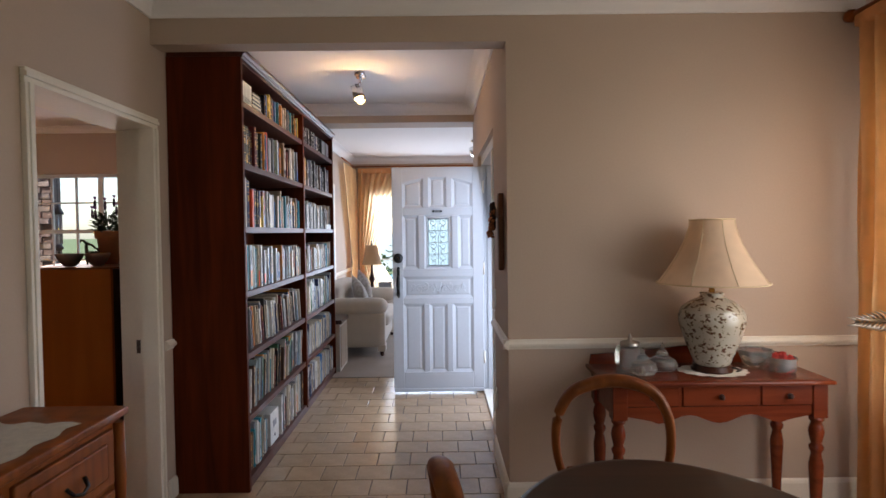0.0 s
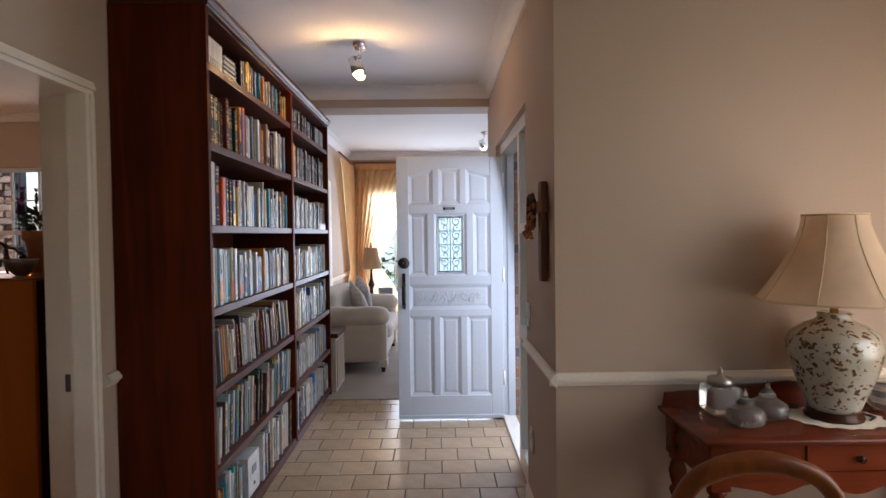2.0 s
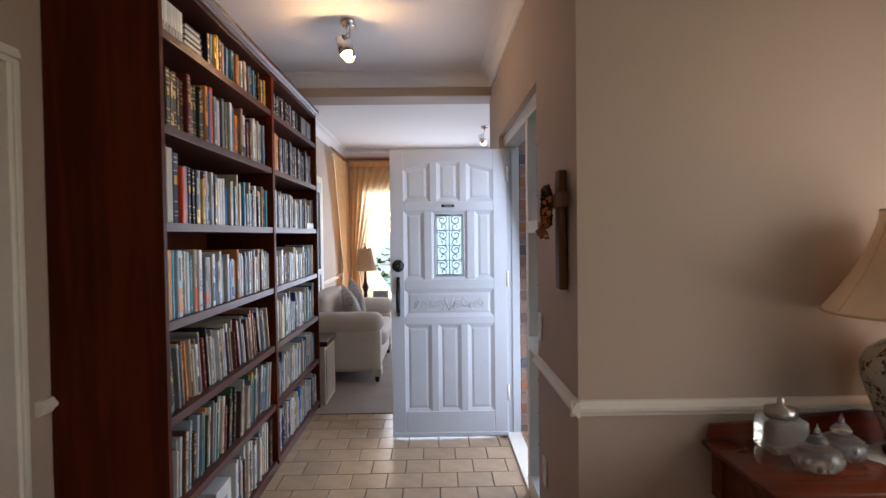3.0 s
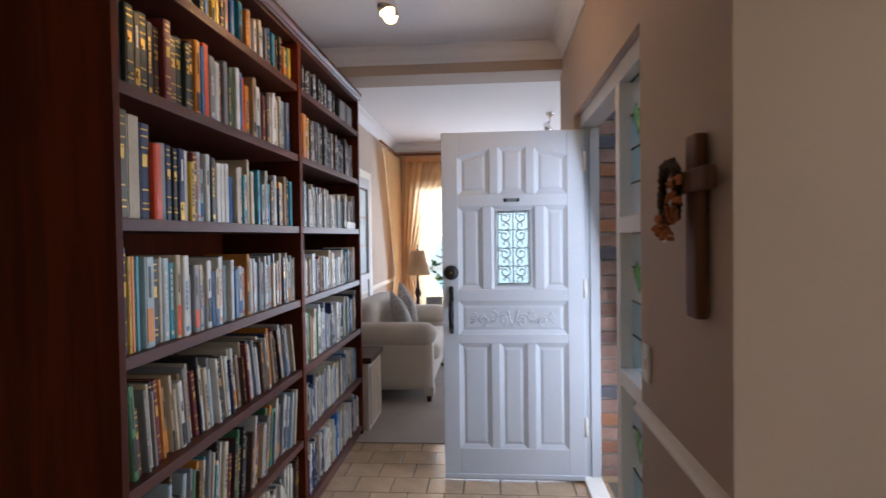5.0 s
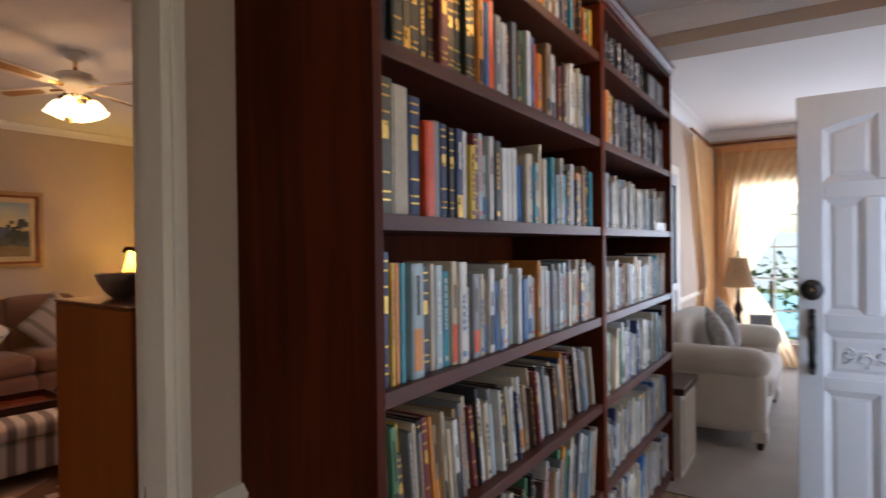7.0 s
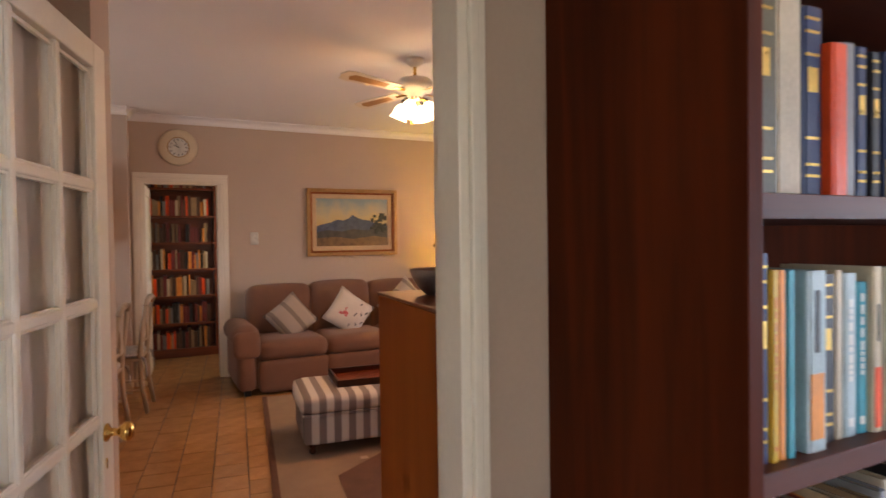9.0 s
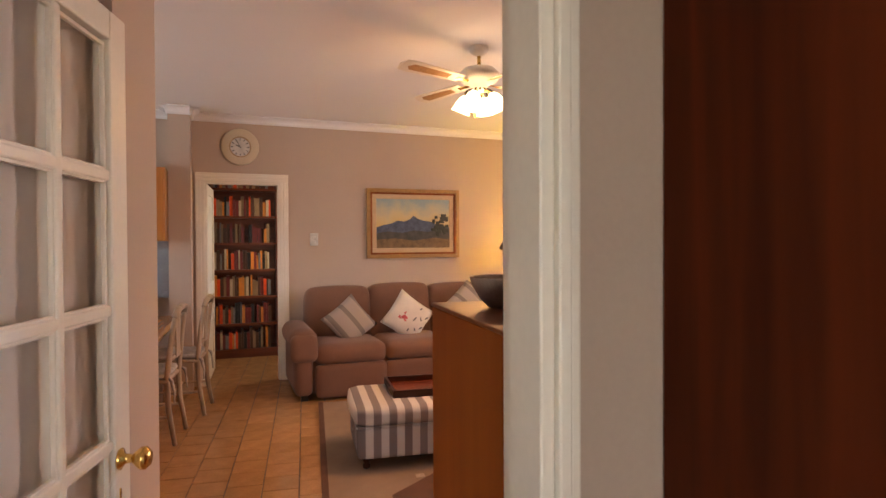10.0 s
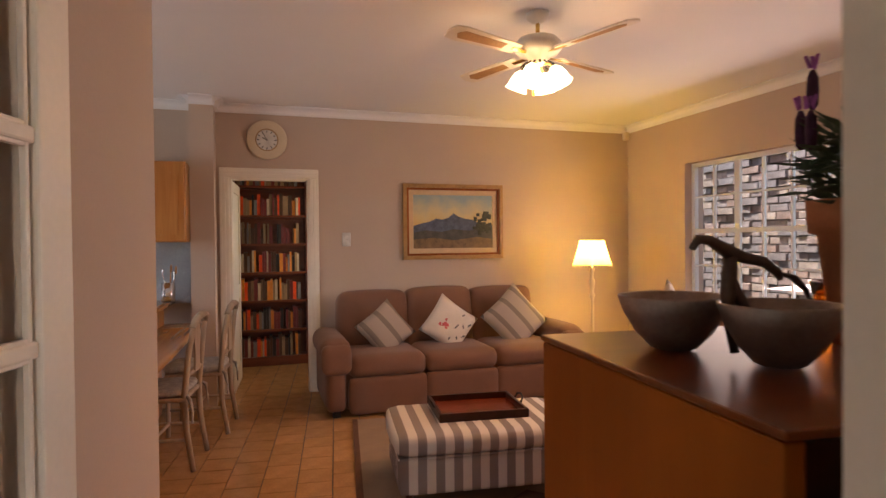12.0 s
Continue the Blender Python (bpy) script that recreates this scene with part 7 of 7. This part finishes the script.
def bar_chair(place, turn):
    """Limed wooden chair with a shaped back and a tied cushion; back stands at +y."""
    ob = thing("kitchen_chair", "limed wooden kitchen chair with a tied patterned seat cushion", "chair", place, turn, "kitchen chairs")
    part("seat", soft(0.42, 0.41, 0.035, 0.015, 3, at=(0, 0, 0.455)), LIMED, ob)
    cu = part("seat_cushion", soft(0.40, 0.39, 0.05, 0.022, 3, 0.15, at=(0, -0.01, 0.497)), PATT, ob, "patterned tie-on cushion")
    for sx in (-1, 1):
        part("back_leg", tube([(sx * 0.19, 0.245, 0), (sx * 0.185, 0.205, 0.25), (sx * 0.185, 0.195, 0.46), (sx * 0.18, 0.225, 0.75), (sx * 0.15, 0.25, 0.92)], [0.017, 0.020, 0.021, 0.019, 0.016], 8), LIMED, ob)
        part("front_leg", tube([(sx * 0.185, -0.18, 0), (sx * 0.185, -0.175, 0.44)], [0.016, 0.021], 8), LIMED, ob)
        part("side_stretcher", tube([(sx * 0.187, -0.17, 0.20), (sx * 0.187, 0.21, 0.20)], 0.011, 8), LIMED, ob)
        part("cushion_tie", tube([(sx * 0.18, 0.20, 0.49), (sx * 0.215, 0.235, 0.46), (sx * 0.205, 0.25, 0.38), (sx * 0.22, 0.25, 0.31)], [0.006, 0.014, 0.008, 0.005], 6), PATT, cu)
    part("top_rail", tube([(-0.165, 0.245, 0.90), (-0.11, 0.262, 0.955), (0.0, 0.268, 0.972), (0.11, 0.262, 0.955), (0.165, 0.245, 0.90)], [0.022, 0.026, 0.030, 0.026, 0.022], 10, flat=0.7), LIMED, ob)
    part("lower_rail", tube([(-0.182, 0.205, 0.60), (0, 0.225, 0.61), (0.182, 0.205, 0.60)], 0.016, 8), LIMED, ob)
    part("splat", prism([(-0.07, 0.60), (0.07, 0.60), (0.055, 0.72), (0.085, 0.84), (0.06, 0.955), (-0.06, 0.955), (-0.085, 0.84), (-0.055, 0.72)], 0.012, "y", at=(0, 0.225, 0)), LIMED, ob)
    part("front_stretcher", tube([(-0.187, 0.0, 0.20), (0.187, 0.0, 0.20)], 0.011, 8), LIMED, ob)
    return ob


bar_chair((-5.575, 1.79, 0), -8)
bar_chair((-6.28, 1.965, 0), -8)

# ---- study ----
sdoor = thing("door_study", "white panelled study door standing open", "door", (FX - 0.125, SD0 + 0.025, 0.01), 180 - 4, kind="structure")
for a in (0, 0.60):
    part("stile", boxes((a, 0, 0, a + 0.095, 0.038, 2.02), bev=0.003), TRIM, sdoor)
for z0, z1 in ((0, 0.20), (0.86, 1.0), (1.92, 2.02)):
    part("rail", boxes((0.095, 0, z0, 0.60, 0.038, z1), bev=0.003), TRIM, sdoor)
part("panel", boxes((0.095, 0.012, 0.20, 0.60, 0.026, 1.92)), TRIM, sdoor)
part("handle", tube([(0.65, 0.04, 0.98), (0.65, 0.075, 0.98), (0.56, 0.08, 0.98)], 0.008, 8), BRASS, sdoor)
sb = thing("study_bookcase", "tall dark wooden study bookcase full of books", "bookcase", (-8.745, 1.33, 0))
RED = wood("red_mahogany", (0.11, 0.024, 0.008), (0.21, 0.050, 0.017), 0.4, "y", 0.2)
part("back_panel", boxes((0, 0, 0, 0.012, 2.1, 2.55)), RED, sb)
for y in (0.0, 0.82, 1.64, 2.08):
    part("upright", boxes((0.012, y, 0, 0.22, y + 0.022, 2.55)), RED, sb)
part("plinth", boxes((0.012, 0.022, 0, 0.225, 2.08, 0.10)), RED, sb)
SZ = [0.105, 0.425, 0.765, 1.097, 1.430, 1.762, 2.107]
for z in SZ:
    part("shelf", boxes((0.012, 0.022, z - 0.025, 0.222, 2.08, z)), RED, sb)
sr = random.Random(21)
for z in SZ:
    heap, y = [], 0.03
    names = ["brown", "tan", "red", "black", "cream", "maroon", "maroon", "orange", "brown", "tan", "grey"]
    while y < 2.04:
        w, h = sr.uniform(0.018, 0.042), sr.uniform(0.17, 0.26)
        if not any(abs(y + w - q) < 0.05 for q in (0.82, 1.64)):
            if sr.random() < 0.93:
                c = sr.randrange(len(names))
                heap.append((0.03, y, z + 0.001, 0.20 - sr.uniform(0, 0.03), y + w - 0.002, z + h, c))
        y += w
    ob = new("row_of_books", raw_mesh("row_of_books", heap, [BOOKM[n] for n in names]))
    ob.location = (-8.745, 1.33, 0)
    tagged(ob, "row of old hardcover books on a study shelf", "books", "study book rows", "stuff")

# ---- outside ----
GRASS = mat("lawn", (0.085, 0.115, 0.045), 0.95, vary=0.4, scale=2, grain=60, bump=0.6)
PAVE = mat("paving", (0.36, 0.30, 0.25), 0.9, vary=0.2, scale=3, grain=80, bump=0.4)
solid("ground", boxes((-400, -400, -0.30, 400, 400, -0.14)), GRASS, "mown lawn reaching to the horizon", "ground")
solid("pavement", boxes((0.70, 3.0, -0.139, 3.4, 5.3, -0.03)), PAVE, "pale paved porch outside the front door", "pavement")
# slab added out of view, its depth set by the shade on the brick
solid("porch_roof", boxes((0.66, 4.75, 2.60, 2.2, 5.5, 2.72)), CEIL, "unseen white slab that shades the top of the porch wall", "roof")
HEDGE = mat("hedge_leaf", (0.07, 0.11, 0.04), 0.85, vary=0.5, scale=6, grain=40, bump=0.3)
hr = random.Random(31)
for x0, y0, n, lab in ((-1.6, 13.2, 900, "clipped garden hedge beyond the living room window"), (5.8, 8.5, 700, "clipped garden hedge beyond the side window")):
    hedge = thing("hedge", lab, "hedge", (x0, y0, -0.14))
    bm = bmesh.new()
    for k in range(n):
        p = Vector((hr.uniform(0, 4.2), hr.uniform(-0.5, 0.5), hr.uniform(0.0, 1.25) + 0.12 * math.sin(k)))
        d = Vector((hr.uniform(-1, 1), hr.uniform(-1, 1), hr.uniform(-0.3, 1))).normalized() * 0.13
        s = d.cross(Vector((0.3, 0.2, 1))).normalized() * 0.055
        bm.faces.new([bm.verts.new(c) for c in (p, p + d * 0.5 + s, p + d, p + d * 0.5 - s)])
    part("leaves", bm, HEDGE, hedge)["kind"] = "stuff"
    part("stems", boxes(*[(0.2 + 0.42 * k, -0.03, 0, 0.25 + 0.42 * k, 0.03, 0.9) for k in range(10)]), TWIG, hedge)["kind"] = "stuff"
pool = solid("water", boxes((-7.0, 13.0, -0.139, 4.0, 22.0, -0.125)), mat("pool_water", (0.10, 0.42, 0.52), 0.08, vary=0.1, scale=0.8), "pale blue garden pool", "water")
solid("garden_wall", boxes((-14.0, 24.0, -0.14, 14.0, 24.2, 1.7)), mat("garden_wall_paint", (0.66, 0.70, 0.72), 0.9, vary=0.1, scale=1), "pale plastered garden wall", "wall")

chime = thing("wind_chime", "dark metal wind chime hanging outside the family room window", "wind chime", (-4.665, 6.95, 1.20))
part("cord", tube([(0, 0, 0.62), (0, 0, 1.30)], 0.003, 5), BLACK, chime)
part("canopy", lathe([(0.004, 0.66), (0.030, 0.62), (0.062, 0.55), (0.066, 0.53), (0.050, 0.525), (0.004, 0.54)], 20), BRONZE, chime)
part("striker", lathe([(0.004, 0.06), (0.050, 0.10), (0.055, 0.12), (0.030, 0.15), (0.006, 0.17)], 16), BRONZE, chime)
part("sail", soft(0.030, 0.006, 0.070, 0.003, 2, at=(0, 0, 0.03)), BRONZE, chime)
for k in range(6):
    a = math.pi * k / 3
    part("chime_tube", tube([(0.045 * math.cos(a), 0.045 * math.sin(a), 0.53), (0.045 * math.cos(a), 0.045 * math.sin(a), 0.16)], 0.007, 8), PEWTER, chime)
solid("wall_eaves", boxes((-4.95, FY + 0.221, 2.50, -4.38, FY + 0.56, 2.56)), CEIL, "white eaves board over the family room window", "eaves")

# ---- brick walls ----
BW, BH, BD, JT = 0.212, 0.070, 0.06, 0.012


def brick_wall(name, label, place, turn, length, height, paint=None, rough=0.006, proud=0.0):
    """Stretcher bond along local x, faces looking to local -y; each brick an object of its own."""
    wall = thing(name, label, "wall", place, turn, kind="structure")
    part("mortar_bed", boxes((0, 0.008, 0, length, 0.20, height)), OLDMORTAR if paint else MORTAR, wall)
    meshes = []
    for k in range(8):
        q = random.Random(40 + k)
        rows = []
        bm = bmesh.new()
        box(bm, 0, -rough * q.random(), 0, BW, BD, BH, 0.004)
        for v in bm.verts:
            v.co += Vector((q.uniform(-1, 1), q.uniform(-1, 1), q.uniform(-1, 1))) * 0.0022
        meshes.append(mesh_of("brick", bm, paint or BRICK))
    halfs = []
    n, q = 0, random.Random(77)
    z, row = 0.0, 0
    while z + BH <= height + 0.001:
        x = -(BW + JT) / 2 if row % 2 else 0.0
        while x < length - 0.02:
            if x >= -0.001 and x + BW <= length + 0.001:
                ob = new("brick", meshes[q.randrange(8)])
                ob.parent = wall
                ob.matrix_basis = pose(x, q.uniform(-rough, 0.002) - (proud if q.random() < 0.4 else 0), z)
            else:
                a, b2 = max(x, 0), min(x + BW, length)
                halfs.append((a, -0.002, z, b2, BD, z + BH, 0))
            x += BW + JT
        z += BH + JT
        row += 1
    if halfs:
        me = raw_mesh("cut_bricks", halfs, (paint or BRICK,))
        ob = new("cut_bricks", me)
        ob.parent = wall
        ob["kind"] = "stuff"
    return wall


brick_wall("wall_porch_brick", "red brown face brick porch wall outside the front door", (0.565, 5.00, -0.03), 0, 1.35, 2.62)
brick_wall("wall_garden_brick", "rough face brick wall outside the family room window", (-7.62, 7.40, 0.72), 0, 2.58, 2.05, PALEBRICK, 0.012, 0.022)

# ---- floor tiles ----
TP, TG = 0.208, 0.006
tile_meshes = []
for k in range(4):
    q = random.Random(60 + k)
    bm = bmesh.new()
    box(bm, 0, 0, -0.010, TP - TG, TP - TG, 0.0, 0.0025)
    for v in bm.verts:
        v.co += Vector((q.uniform(-1, 1), q.uniform(-1, 1), 0)) * 0.0009
    tile_meshes.append(mesh_of("tile", bm, TILE))
tiles = thing("floor_tiles", "cream glazed floor tiles laid in a staggered bond", "floor", kind="structure")
tq, rest = random.Random(90), []
j = 0
y = -2.78
while y < 5.48:
    x = -1.70 + (TP / 2 if j % 2 else 0)
    while x < 2.3:
        hall = -1.04 < x < HX - 0.02 and 2.55 < y < 5.5
        inside = y < YF or x < HX + 0.12
        if inside:
            if hall:
                ob = new("tile", tile_meshes[tq.randrange(4)])
                ob.parent = tiles
                ob.matrix_basis = pose(x, y, tq.uniform(-0.0012, 0))
            else:
                rest.append((x, y, -0.010, x + TP - TG, y + TP - TG, tq.uniform(-0.0014, 0), 0))
        x += TP
    y += TP
    j += 1
me = raw_mesh("tiles_rest", rest, (TILE,))
ob = new("more_tiles", me)
ob.parent = tiles
ob["kind"] = "stuff"

# tile copies whose colour carries the family room's warm light
warm_lit_meshes = []
for me in tile_meshes:
    me = me.copy()
    me.materials[0] = TILE_WARM_LIT
    warm_lit_meshes.append(me)
far_tiles = thing("family_floor_tiles", "cream glazed floor tiles in the family room, warm lamplight in their colour", "floor", (-1.60, 2.40, -0.002), -7.3, kind="structure")
rest, j = [], 0
y = -4.16
while y < 4.4:
    x = -7.4 + (TP / 2 if j % 2 else 0)
    while x < 0.3:
        w = far_tiles.matrix_basis @ Vector((x + TP / 2, y + TP / 2, 0))
        if w.x < -1.66:
            if -4.6 < x < -1.6 and -0.62 < y < 0.62:
                ob = new("tile", warm_lit_meshes[tq.randrange(4)])
                ob.parent = far_tiles
                ob.matrix_basis = pose(x, y, tq.uniform(-0.0012, 0))
            else:
                rest.append((x, y, -0.008, x + TP - TG, y + TP - TG, tq.uniform(-0.0014, 0), 0))
        x += TP
    y += TP
    j += 1
ob = new("more_tiles", raw_mesh("tiles_rest", rest, (TILE_WARM_LIT,)))
ob.parent = far_tiles
ob["kind"] = "stuff"
